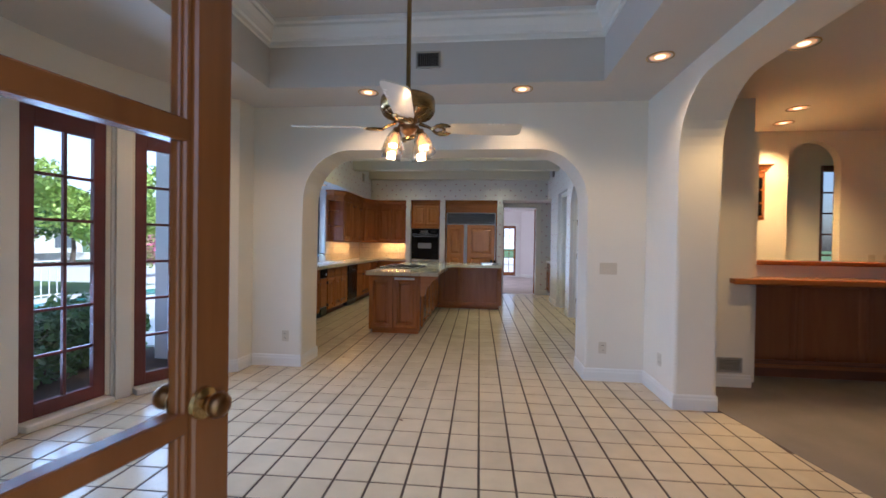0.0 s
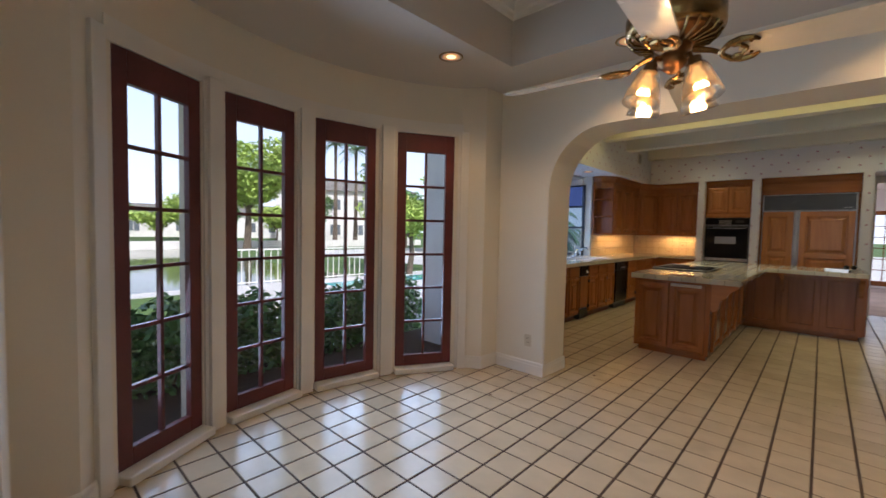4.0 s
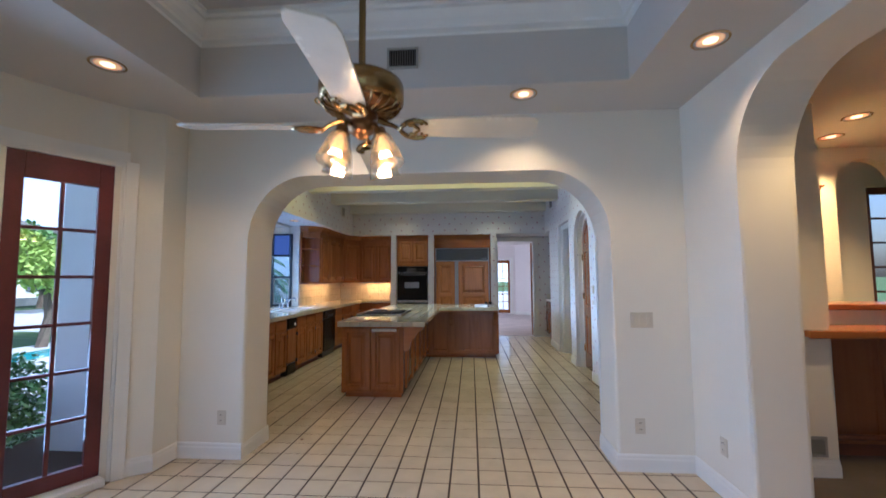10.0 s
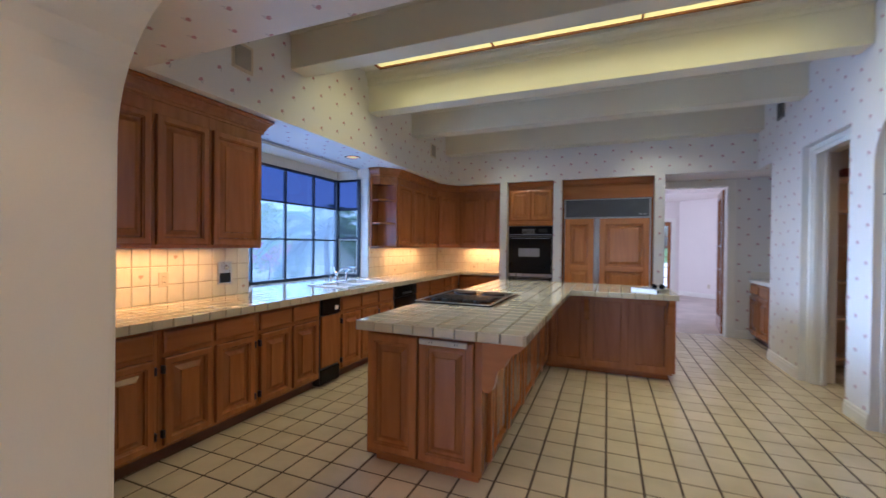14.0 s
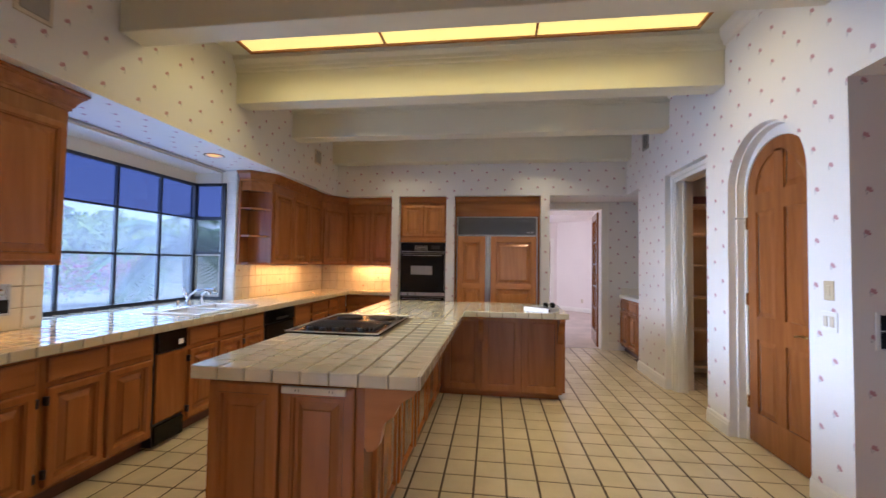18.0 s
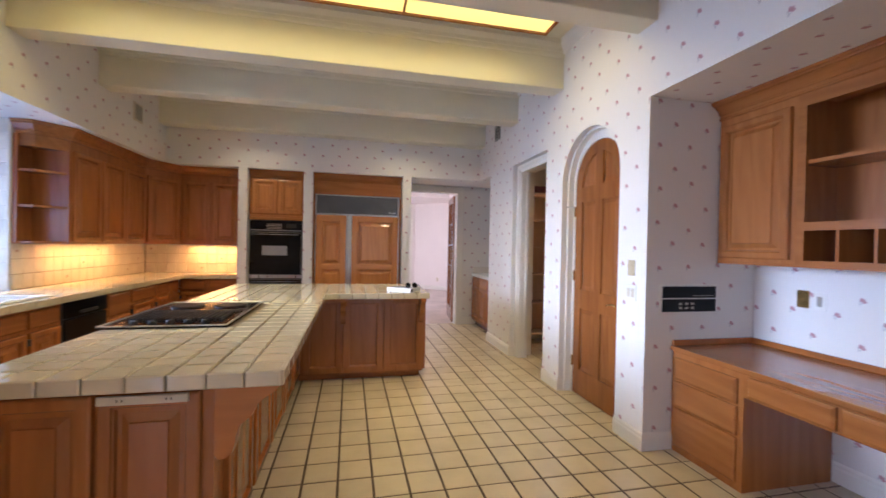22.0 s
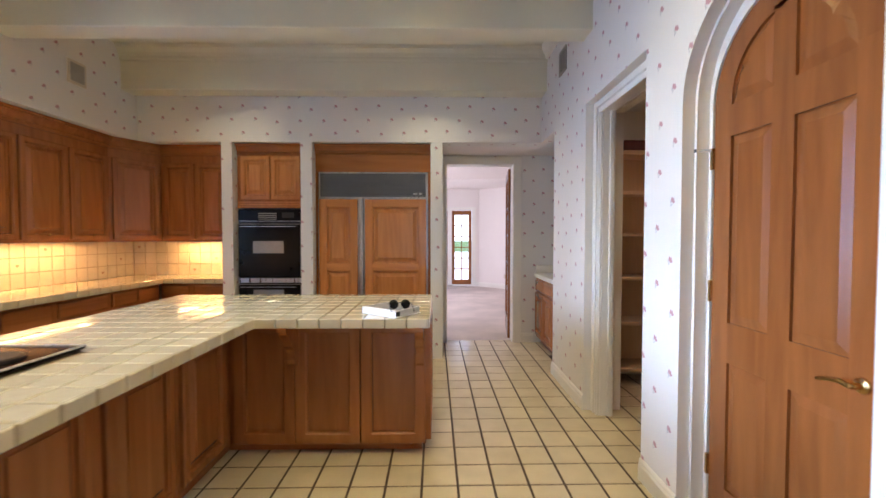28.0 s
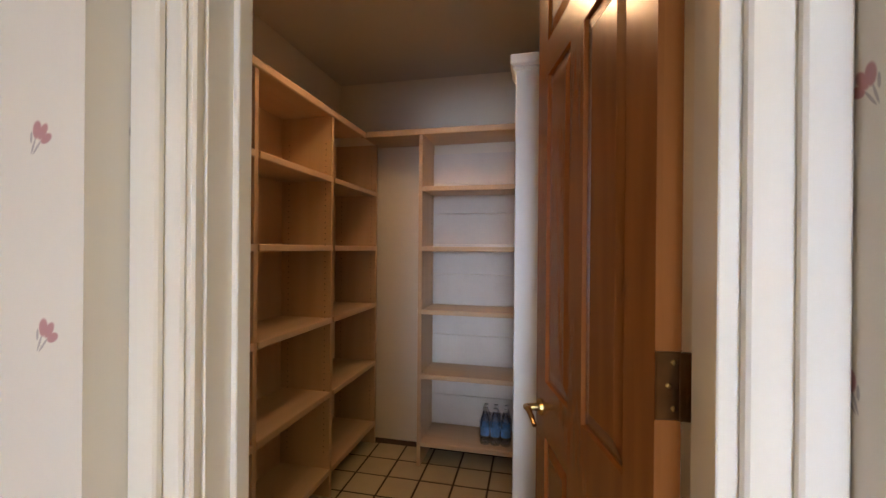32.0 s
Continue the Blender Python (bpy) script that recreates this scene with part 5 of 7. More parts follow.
# ---- dining room ----
def french(w, h, cols, rows_, st, tr, br, t=0.045, mb=0.022, mat=None, name="window_frame", parent=None, zs=None, bead=0.0):
    """A glazed leaf in the plane y = 0: stiles, rails, glazing bars and panes."""
    mat = mat or REDW
    out = []
    out.append(part("stile", boxes((0, st, -t / 2, t / 2, 0, h), bevel=0.004), mat, parent))
    out.append(part("stile", boxes((w - st, w, -t / 2, t / 2, 0, h), bevel=0.004), mat, parent))
    out.append(part("top_rail", boxes((st, w - st, -t / 2, t / 2, h - tr, h), bevel=0.003), mat, parent))
    out.append(part("bottom_rail", boxes((st, w - st, -t / 2, t / 2, 0, br), bevel=0.003), mat, parent))
    gw, gh = w - 2 * st, h - tr - br
    zz = zs or [br + gh * k / rows_ for k in range(rows_ + 1)]
    xx = [st + gw * k / cols for k in range(cols + 1)]
    for x in xx[1:-1]:
        part("glazing_bar", boxes((x - mb / 2, x + mb / 2, -t * 0.36, t * 0.36, br, h - tr), bevel=0.003), mat, parent)
    for z in zz[1:-1]:
        part("glazing_bar", boxes((st, w - st, -t * 0.34, t * 0.34, z - mb / 2, z + mb / 2), bevel=0.003), mat, parent)
    for x in (st, w - st - bead) if bead else ():
        part("glazing_bead", boxes((x, x + bead, -t * 0.32, t * 0.32, br, h - tr), bevel=0.003), mat, parent)
        part("inner_bead", boxes((x - bead * 0.5, x + bead * 1.5, -t * 0.2, t * 0.2, br, h - tr), bevel=0.002), mat, parent)
    for a, b in zip(xx, xx[1:]):
        for c, d in zip(zz, zz[1:]):
            p = part("pane", boxes((a, b, -0.003, 0.001, c, d)), PANE, parent)
            p.visible_shadow = False


WW = 2 * RB * math.sin(radians(HALF))
for i, k in enumerate(WINK):
    w = structure(new("window_%d" % (i + 1)), "tall red-brown French window with twelve panes", "window")
    c = bay(k, RB * math.cos(radians(HALF)) + 0.025)
    w.matrix_world = pose(c[0], c[1], 0.055, 0, 0, 90 - k) @ pose(-WW / 2, 0, 0)
    french(WW, 2.225, 2, 6, 0.088, 0.172, 0.10, parent=w)
    part("sill", boxes((-0.01, WW + 0.01, -0.12, 0.10, -0.055, -0.004), bevel=0.006), TRIM, w, "white painted sill")
    part("head", boxes((-0.005, WW + 0.005, -0.03, 0.12, 2.228, 2.262)), TRIM, w)
for k in (-41.6, -21.2, -1.4, 18.9, 39.3):
    wd = 0.11 if abs(k) < 30 else 0.08
    c = bay(k, RB)
    p = structure(part("trim", boxes((-wd / 2 - 0.02, wd / 2 + 0.02, -0.018, 0.05, 0, 2.30), (-wd / 2, wd / 2, -0.050, -0.018, 0.0, 2.32), bevel=0.003), TRIM), "white painted post between the bay windows", "window casing")
    p.matrix_world = pose(c[0], c[1], 0, 0, 0, 90 - k)
arcp = [(*bay(k, RB), 2.285) for k in np.linspace(39.6, -39.6, 45)]
structure(part("trim", sweep(arcp, [(-0.005, 0), (0.014, 0), (0.014, 0.09), (0.024, 0.098), (0.024, 0.118), (-0.005, 0.118)]), TRIM), "white curved casing over the bay windows", "window casing")
baseboard([bay(38.9, RB), n1, (-2.30, 4.44), (-1.76, 4.44), (-1.75, 4.85)])
baseboard([(1.18, 4.85), (1.18, 4.44), (1.735, 4.44), (1.735, 3.80), (2.07, 3.80)])
baseboard([(-1.4, 0.2), (-1.4, 1.0), (-2.28, 1.0), s1, bay(-38.9, RB)])
baseboard([(2.07, 4.43), (2.70, 4.43), (2.70, 4.85)])
baseboard([(2.07, 1.0), (1.735, 1.0), (1.735, 0.16)])

cg = thing("corner_guard", pose(1.18, 4.85, 0.13), "clear plastic corner guard strip on the arch jamb", "corner guard")
part("strip", boxes((-0.003, -0.001, -0.055, -0.024, 0, 1.70), bevel=0.0005), WHITEP, cg)
part("front_strip", boxes((0.024, 0.055, 0.0005, 0.0025, 0, 1.70), bevel=0.0005), WHITEP, cg)
part("nose", tube([(0.005, -0.005, 0), (0.005, -0.005, 1.70)], 0.009, 8), WHITEP, cg)
for z in (0.06, 0.62, 1.15, 1.64):
    part("nail", lathe([(0.004, 0), (0.004, 0.001), (0.001, 0.0015)], 8, at=(-0.003, -0.04, z), turn=Matrix.Rotation(radians(-90), 3, "Y")), GRILLE, cg)

# ceiling fan
FBRASS = pbr("aged_fan_brass", (0.34, 0.22, 0.085), 0.24, 0.15, 8, 0.05, 60, metal=1.0)
FX, FY = -0.31, 2.74
fan = thing("ceiling_fan", pose(FX, FY, 0), "brass ceiling fan with four pale blades and lit glass shades", "ceiling fan")
part("canopy", lathe([(0.02, TZ - 0.075), (0.035, TZ - 0.07), (0.062, TZ - 0.045), (0.07, TZ - 0.015), (0.07, TZ - 0.002)], 24), ABRASS, fan, smooth=True)
part("rod", lathe([(0.014, 2.21), (0.014, TZ - 0.07)], 12), FBRASS, fan)
part("motor_housing", lathe([(0.03, 2.235), (0.05, 2.222), (0.135, 2.210), (0.16, 2.198), (0.165, 2.185), (0.165, 2.125), (0.155, 2.115), (0.15, 2.110), (0.12, 2.095), (0.05, 2.080)], 32), FBRASS, fan, smooth=True)
mg = part("motor_grille", lathe([(0.150, 2.114), (0.143, 2.100), (0.10, 2.084), (0.06, 2.078)], 32), ABRASS, fan, "dark pierced motor grille")
for k in range(24):
    a = 2 * math.pi * k / 24
    part("rib", tube([(0.155 * math.cos(a), 0.155 * math.sin(a), 2.112), (0.135 * math.cos(a), 0.135 * math.sin(a), 2.090), (0.07 * math.cos(a), 0.07 * math.sin(a), 2.074)], 0.0045, 5), FBRASS, mg)
part("switch_housing", lathe([(0.05, 2.084), (0.062, 2.075), (0.062, 2.055), (0.05, 2.046), (0.055, 2.033), (0.055, 2.01), (0.03, 1.99), (0.012, 1.975)], 24), ABRASS, fan, smooth=True)
BLADE = pbr("pale_fan_blade", (0.80, 0.74, 0.62), 0.25, 0.05, 6, 0.03, 60, coat=0.3)
for k in range(4):
    a = 275.5 + 90 * k
    pts = [(0.20, -0.052), (0.26, -0.060), (0.635, -0.072), (0.668, -0.064), (0.685, -0.045), (0.685, 0.045), (0.668, 0.064), (0.635, 0.072), (0.26, 0.060), (0.20, 0.052)]
    b = part("blade", prism_z(pts, 0, 0.007), BLADE, fan)
    b.matrix_basis = pose(0, 0, 2.022, 0, 0, a) @ pose(0, 0, 0, -14, 0, 0)
    bm = tube([(0.07, 0, 0.03), (0.12, 0, 0.012), (0.155, 0, -0.008)], [0.012, 0.009, 0.008], 6)
    for q in (-1, 1):
        tube([(0.15, 0.0, -0.008), (0.160, q * 0.022, -0.008), (0.178, q * 0.043, -0.008), (0.208, q * 0.056, -0.008), (0.240, q * 0.052, -0.008), (0.258, q * 0.036, -0.008)], [0.010, 0.010, 0.011, 0.011, 0.009, 0.005], 6, bm)
        tube([(0.178, q * 0.043, -0.008), (0.192, q * 0.030, -0.008), (0.206, q * 0.030, -0.008), (0.214, q * 0.018, -0.008), (0.226, q * 0.004, -0.008)], [0.007, 0.009, 0.008, 0.008, 0.006], 6, bm)
        lathe([(0.001, 0.0), (0.006, 0.001), (0.006, 0.004)], 8, bm, at=(0.235, q * 0.03, -0.008))
    i = part("blade_iron", bm, FBRASS, b, "scrolled brass blade iron")
    i.matrix_basis = pose(0, 0, 0)
BULBM = glow("bulb_glow", (1.0, 0.52, 0.16), 1.7)
for k in range(4):
    a = radians(60 + 90 * k)
    cx, cy = math.cos(a), math.sin(a)
    part("lamp_arm", tube([(0.03 * cx, 0.03 * cy, 2.02), (0.075 * cx, 0.075 * cy, 2.02), (0.095 * cx, 0.095 * cy, 1.985)], 0.009, 8), ABRASS, fan)
    tilt = Vector((cx * 0.30, cy * 0.30, -1)).normalized().to_track_quat("Z", "Y").to_matrix()
    at = (0.095 * cx, 0.095 * cy, 1.995)
    part("socket", lathe([(0.022, 0), (0.024, 0.03), (0.02, 0.035)], 14, at=at, turn=tilt), ABRASS, fan)
    bm = bmesh.new()
    prof = [(0.026, 0.022), (0.038, 0.04), (0.049, 0.085), (0.057, 0.122), (0.063, 0.150), (0.0605, 0.150), (0.0545, 0.122), (0.0465, 0.085), (0.0355, 0.042), (0.023, 0.024)]
    rows = []
    for r, z in prof:
        rows.append([bm.verts.new(tilt @ Vector(((r + (0.0018 if q % 2 else 0)) * math.cos(math.pi * q / 16), (r + (0.0018 if q % 2 else 0)) * math.sin(math.pi * q / 16), z)) + Vector(at)) for q in range(32)])
    for r1, r2 in zip(rows, rows[1:]):
        for q in range(32):
            bm.faces.new((r1[q], r1[(q + 1) % 32], r2[(q + 1) % 32], r2[q]))
    part("glass_shade", bm, SHADEG, fan, "ribbed clear glass shade", smooth=True)
    part("light_bulb", lathe([(0.010, 0.03), (0.013, 0.045), (0.022, 0.07), (0.024, 0.085), (0.018, 0.102), (0.002, 0.108)], 14, at=at, turn=tilt), BULBM, fan, "glowing bulb", smooth=True)

vent(pose(-0.36, T3, 2.97), 0.22, 0.15, 11, "dark slatted air vent in the ceiling tray", True, slat=VENTD)
plate(pose(1.387, 4.44, 1.11), "ivory three-gang switch plate on the cream wall", 0.165, 0.115, "switch")
plate(pose(1.346, 4.44, 0.328), "ivory outlet low on the cream wall")
plate(pose(-1.923, 4.44, 0.322), "ivory outlet low on the cream wall")
plate(pose(1.735, 4.08, 0.33, 0, 0, -90), "ivory outlet on the wall beside the arch")

# entrance door leaf, standing open
ed = structure(new("door_1"), "brown glazed French door standing open at the entrance", "door")
ed.matrix_world = pose(-0.425, 0.231, 0.012, 0, 0, 80)
french(0.75, 2.24, 2, 5, 0.072, 0.13, 0.24, t=0.045, mb=0.036, mat=DOORW, parent=ed, zs=[0.24, 0.59, 1.03, 1.478, 1.90, 2.11], bead=0.012)
for s in (-1, 1):
    part("rose", lathe([(0.026, 0.022), (0.024, 0.028), (0.012, 0.033)], 18, at=(0.695, 0, 1.055), turn=Matrix.Rotation(radians(90 * s), 3, "X")), BRASS, ed)
    part("knob", lathe([(0.009, 0.03), (0.009, 0.038), (0.016, 0.043), (0.020, 0.053), (0.017, 0.062), (0.008, 0.066), (0.0005, 0.066)], 18, at=(0.695, 0, 1.055), turn=Matrix.Rotation(radians(90 * s), 3, "X")), ABRASS, ed, "round antique brass knob", smooth=True)
structure(part("door_frame", boxes((-0.62, -0.47, -0.04, 0.16, 0, 2.28), (0.92, 0.98, -0.04, 0.16, 0, 2.28), (-0.47, 0.92, -0.04, 0.16, 2.25, 2.28)), DOORW), "brown wooden frame of the entrance doorway", "door frame")

for x, y, w in ((-1.847, 3.752, 0.022), (-0.434, 3.293, 0.028), (-1.43, 4.855, 0.024)):
    fk = thing("leaf_fragment", pose(x, y, 0.0008, 0, 0, 80 * x), "small dry dark leaf fragment on the tile floor", "leaf")
    part("blade", rects(bmesh.new(), w, w * 0.6, [(0.0, 0.002), (0.004, 0.005)], -w / 2, -w * 0.3, back=0.0), DARKOAK, fk).matrix_basis = pose(0, 0, 0, 90)

# ---- bar room ----
bar = thing("bar_counter", pose(0, 0, 0), "two-level wooden bar counter with a dark panelled front", "bar")
BARW = wood("bar_front", (0.36, 0.135, 0.048), (0.27, 0.095, 0.034), rough=0.3, coat=0.3)
part("front_panel", boxes((2.71, 5.4, 4.80, 4.86, 0.10, 1.0)), BARW, bar)
for k in range(4):
    part("sunk_panel", recessed(0.62, 0.86, 0.05, 0.012, x=2.73 + 0.65 * k, z=0.12, y=4.80), BARW, bar)
fr_ = part("foot_rail", tube([(2.72, 4.66, 0.20), (5.4, 4.66, 0.20)], 0.022, 10), DARKOAK, bar, "dark round foot rail")
for k in range(4):
    part("bracket", tube([(2.85 + 0.7 * k, 4.66, 0.20), (2.85 + 0.7 * k, 4.80, 0.20)], 0.012, 8), ABRASS, fr_)
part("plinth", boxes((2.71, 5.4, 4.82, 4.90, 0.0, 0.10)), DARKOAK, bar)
part("counter_top", prism_z([(2.50, 4.33), (5.4, 4.33), (5.4, 4.80), (2.71, 4.80), (2.71, 4.42), (2.50, 4.42)], 1.0, 1.045), OAKH, bar, "oiled wooden bar top")
part("nosing", boxes((2.48, 5.4, 4.31, 4.33, 0.995, 1.05), bevel=0.006), OAKH, bar)
part("riser", boxes((2.71, 5.4, 4.80, 4.88, 1.045, 1.165)), PAINT, bar)
part("upper_ledge", boxes((2.71, 5.4, 4.72, 5.15, 1.165, 1.21), bevel=0.008), OAKH, bar)
vent(pose(2.52, 4.43, 0.215), 0.22, 0.14, 8, "slatted floor-level air vent in the cream wall", slat=GRILLE)
bc = thing("bar_cabinet", pose(3.16, 5.30, 0), "brown wooden wall cabinet with glazed doors", "cabinet")
part("body", boxes((0, 0.20, 0, 0.30, 1.66, 2.22)), OAK, bc)
part("door", boxes((0.015, 0.185, -0.02, 0, 1.68, 2.16), bevel=0.004), OAK, bc)
for z in (1.71, 1.86, 2.01):
    part("glass", boxes((0.045, 0.155, -0.024, -0.02, z, z + 0.13)), BLACK, bc, "dark glazing")
crown([(0.205, 0.3), (0.205, -0.01), (-0.01, -0.01)][::-1], 0.08, 0.05, 2.21, OAKH, bc)
for x in (5.95, 6.12):
    plate(pose(x - 1.2, 5.6, 1.22), "ivory switch plate on the bar room wall", kind="switch")
bw = structure(new("window_8"), "dark framed window beyond the arched recess", "window")
bw.matrix_world = pose(4.59, 6.2, 0.9)
french(0.75, 1.55, 2, 5, 0.06, 0.08, 0.08, mat=DARKOAK, parent=bw)

# ---- desk niche ----
dk = thing("desk", pose(2.0, 4.87, 0, 0, 0, -90) @ pose(-1.99, 0, 0), "built-in brown oak desk with drawers beside a knee hole", "desk")
DL = 1.985
part("top", boxes((-0.005, DL, -0.02, 0.69, 0.70, 0.732), bevel=0.004), OAKH, dk, "brown oak desk top")
part("upstand", boxes((0, DL, 0.67, 0.69, 0.732, 0.772), bevel=0.003), OAKH, dk)
part("side_upstand", boxes((0.0, 0.02, -0.01, 0.67, 0.732, 0.772), bevel=0.003), OAKH, dk)
part("drawer_body", boxes((0.0, 0.54, 0.0, 0.68, 0.0, 0.70)), OAK, dk)
for z, h in ((0.05, 0.26), (0.325, 0.17), (0.51, 0.15)):
    part("drawer_front", drawer(0.47, h, x=0.035, z=z), OAKH, dk)
part("apron", boxes((0.54, 1.50, 0.0, 0.66, 0.56, 0.70)), OAKH, dk)
for x in (0.575, 1.03):
    part("pencil_drawer", drawer(0.43, 0.115, x=x, z=0.572), OAKH, dk)
part("cupboard_body", boxes((1.50, DL, 0.0, 0.68, 0.0, 0.70)), OAK, dk)
part("drawer_front", drawer(0.42, 0.15, x=1.53, z=0.52), OAKH, dk)
part("door", raised(0.42, 0.45, x=1.53, z=0.05), OAK, dk)
ub = thing("hutch", pose(2.36, 6.858, 0, 0, 0, -90), "brown oak wall hutch with open shelves and pigeon holes", "wall cabinet")
part("left_cabinet", boxes((0.0, 0.53, 0.0, 0.335, 1.335, 2.36)), OAK, ub)
part("right_cabinet", boxes((1.46, 1.985, 0.0, 0.335, 1.335, 2.36)), OAK, ub)
part("door", raised(0.475, 0.93, x=0.025, z=1.36), OAK, ub)
part("door", raised(0.475, 0.93, x=1.49, z=1.36), OAK, ub)
part("back", boxes((0.53, 1.46, 0.31, 0.335, 1.335, 2.36)), OAK, ub)
part("face_frame", boxes((0.53, 0.575, -0.002, 0.02, 1.335, 2.36), (1.415, 1.46, -0.002, 0.02, 1.335, 2.36), (0.575, 1.415, -0.002, 0.02, 2.27, 2.36), (0.575, 1.415, -0.002, 0.02, 1.535, 1.585), (0.575, 1.415, -0.002, 0.02, 1.335, 1.36)), OAKH, ub)
for z in (1.335, 1.55, 1.93, 2.335):
    part("shelf", boxes((0.53, 1.46, 0.02, 0.31, z, z + 0.022)), OAKH, ub)
for k in range(1, 5):
    x = 0.575 + 0.84 * k / 5
    part("pigeon_hole_divider", boxes((x - 0.007, x + 0.007, 0.004, 0.31, 1.357, 1.55)), OAK, ub)
part("light_rail", boxes((0.0, 1.985, -0.004, 0.02, 1.318, 1.336)), OAKH, ub)
crown([(0.0, 0.0), (1.985, 0.0)], 0.125, 0.085, 2.343, OAKH, ub)
ip = thing("intercom_panel", pose(2.12, 6.862, 1.06), "black intercom panel in a pale frame on the papered wall", "intercom")
part("frame", boxes((-0.245, 0.245, -0.010, 0, -0.105, 0.105), bevel=0.003), WHITEP, ip)
part("upper_unit", boxes((-0.225, 0.225, -0.016, -0.010, 0.008, 0.09), bevel=0.002), JET, ip)
lu = part("lower_unit", boxes((-0.225, 0.225, -0.016, -0.010, -0.09, 0.0), bevel=0.002), JET, ip)
for k in range(3):
    for j in range(2):
        part("button", boxes((-0.09 + 0.05 * k, -0.065 + 0.05 * k, -0.019, -0.016, -0.07 + 0.03 * j, -0.055 + 0.03 * j)), GRILLE, lu)
part("slot", boxes((0.02, 0.20, -0.018, -0.016, 0.022, 0.026)), GRILLE, ip)
plate(pose(2.70, 6.52, 1.10, 0, 0, -90), "brass blank plate on the papered niche wall", kind="blank plate", mat=BRASS)
plate(pose(2.70, 6.42, 1.095, 0, 0, -90), "white wall plate with a grey insert on the papered niche wall", kind="switch", mat=WHITEP, inner=GRILLE)
plate(pose(2.70, 5.62, 1.04, 0, 0, -90), "white jack plate on the papered niche wall", kind="jack plate", mat=WHITEP, inner=DARK)
plate(pose(2.70, 5.10, 1.04, 0, 0, -90), "ivory outlet on the papered niche wall", kind="outlet", mat=AGED)
plate(pose(WX, 7.01, 1.27, 0, 0, -90), "ivory thermostat plate beside the arched door", kind="switch", mat=AGED)
plate(pose(WX, 7.01, 1.09, 0, 0, -90), "white two-gang switch beside the arched door", 0.115, 0.115, "switch", WHITEP, IVORY)
bx = thing("cardboard_box", pose(2.42, 4.88, 0.734), "pale grey flat cardboard box on the desk", "box")
PALE = pbr("pale_card", (0.58, 0.56, 0.52), 0.7, 0.05, 5, 0.1, 60)
part("body", boxes((0, 0.24, 0, 0.40, 0, 0.11), bevel=0.003), PALE, bx)
part("lid", boxes((-0.004, 0.244, -0.004, 0.404, 0.10, 0.135), bevel=0.003), PALE, bx)
baseboard([(2.70, 6.40), (2.70, 5.36)])
baseboard([(1.768, 7.17), (1.768, 6.862), (2.0, 6.862)])
baseboard([(1.768, 8.40), (1.768, 8.05)])
baseboard([(1.86, 10.21), (1.768, 10.21), (1.768, 9.33)])

# ---- arched door ----
ad = structure(new("door_2"), "closed brown wooden arched door with six raised panels", "door")
ad.matrix_world = pose(1.895, 8.005, 0.012, 0, 0, -90)
AW, ASP = 0.75, 1.99
R = AW / 2


def arc_to(cx, cz, r, a0, a1, n):
    return [(cx + r * math.cos(radians(a0 + (a1 - a0) * k / n)), cz + r * math.sin(radians(a0 + (a1 - a0) * k / n))) for k in range(n + 1)]


part("core", prism_y([(0, 0), (AW, 0)] + arc_to(R, ASP, R, 0, 180, 20), 0.012, 0.035), DOORW, ad)
SW = 0.105
part("stile", boxes((0, SW, 0, 0.012, 0, ASP)), DOORW, ad)
part("stile", boxes((AW - SW, AW, 0, 0.012, 0, ASP)), DOORW, ad)
part("centre_stile", boxes((R - 0.05, R + 0.05, 0, 0.012, 0.24, ASP + R - 0.09)), DOORW, ad)
for z0, z1 in ((0.0, 0.24), (0.82, 1.0), (1.83, 1.97)):
    part("rail", boxes((SW, R - 0.05, 0.0, 0.012, z0, z1), (R + 0.05, AW - SW, 0.0, 0.012, z0, z1)) if z0 > 0 else boxes((SW, AW - SW, 0.0, 0.012, z0, z1)), DOORW, ad)
part("arch_rail", prism_y(arc_to(R, ASP, R, 0, 180, 20) + arc_to(R, ASP, R - SW, 180, 0, 20), 0, 0.012), DOORW, ad)


def field(pts, y0, parent, mat, d=0.012):
    """A raised field inside a panel opening: sloped border, flat middle."""
    if len(pts) == 4:
        (a, b), (c, e) = pts[0], pts[2]
        bm = rects(bmesh.new(), c - a, e - b, [(0.004, y0 + d - 0.001), (0.008, y0 + d - 0.002), (0.038, y0 + 0.003), (0.042, y0 + 0.002)], a, b)
        return part("panel", bm, mat, parent)
    cx = sum(p[0] for p in pts) / len(pts)
    cz = sum(p[1] for p in pts) / len(pts)
    bm = bmesh.new()
    rows = []
    for s, y in ((0.005, y0 + d), (0.035, y0 + 0.003), (0.04, y0 + 0.002)):
        row = []
        for p in pts:
            v = Vector((p[0] - cx, p[1] - cz))
            m = max(0.0, 1 - s * 1.5 / max(v.length, 0.05))
            row.append(bm.verts.new((cx + v.x * m, y, cz + v.y * m)))
        rows.append(row)
    n = len(pts)
    for r1, r2 in zip(rows, rows[1:]):
        for k in range(n):
            bm.faces.new((r1[k], r1[(k + 1) % n], r2[(k + 1) % n], r2[k]))
    bm.faces.new(rows[-1])
    return part("panel", bm, mat, parent)


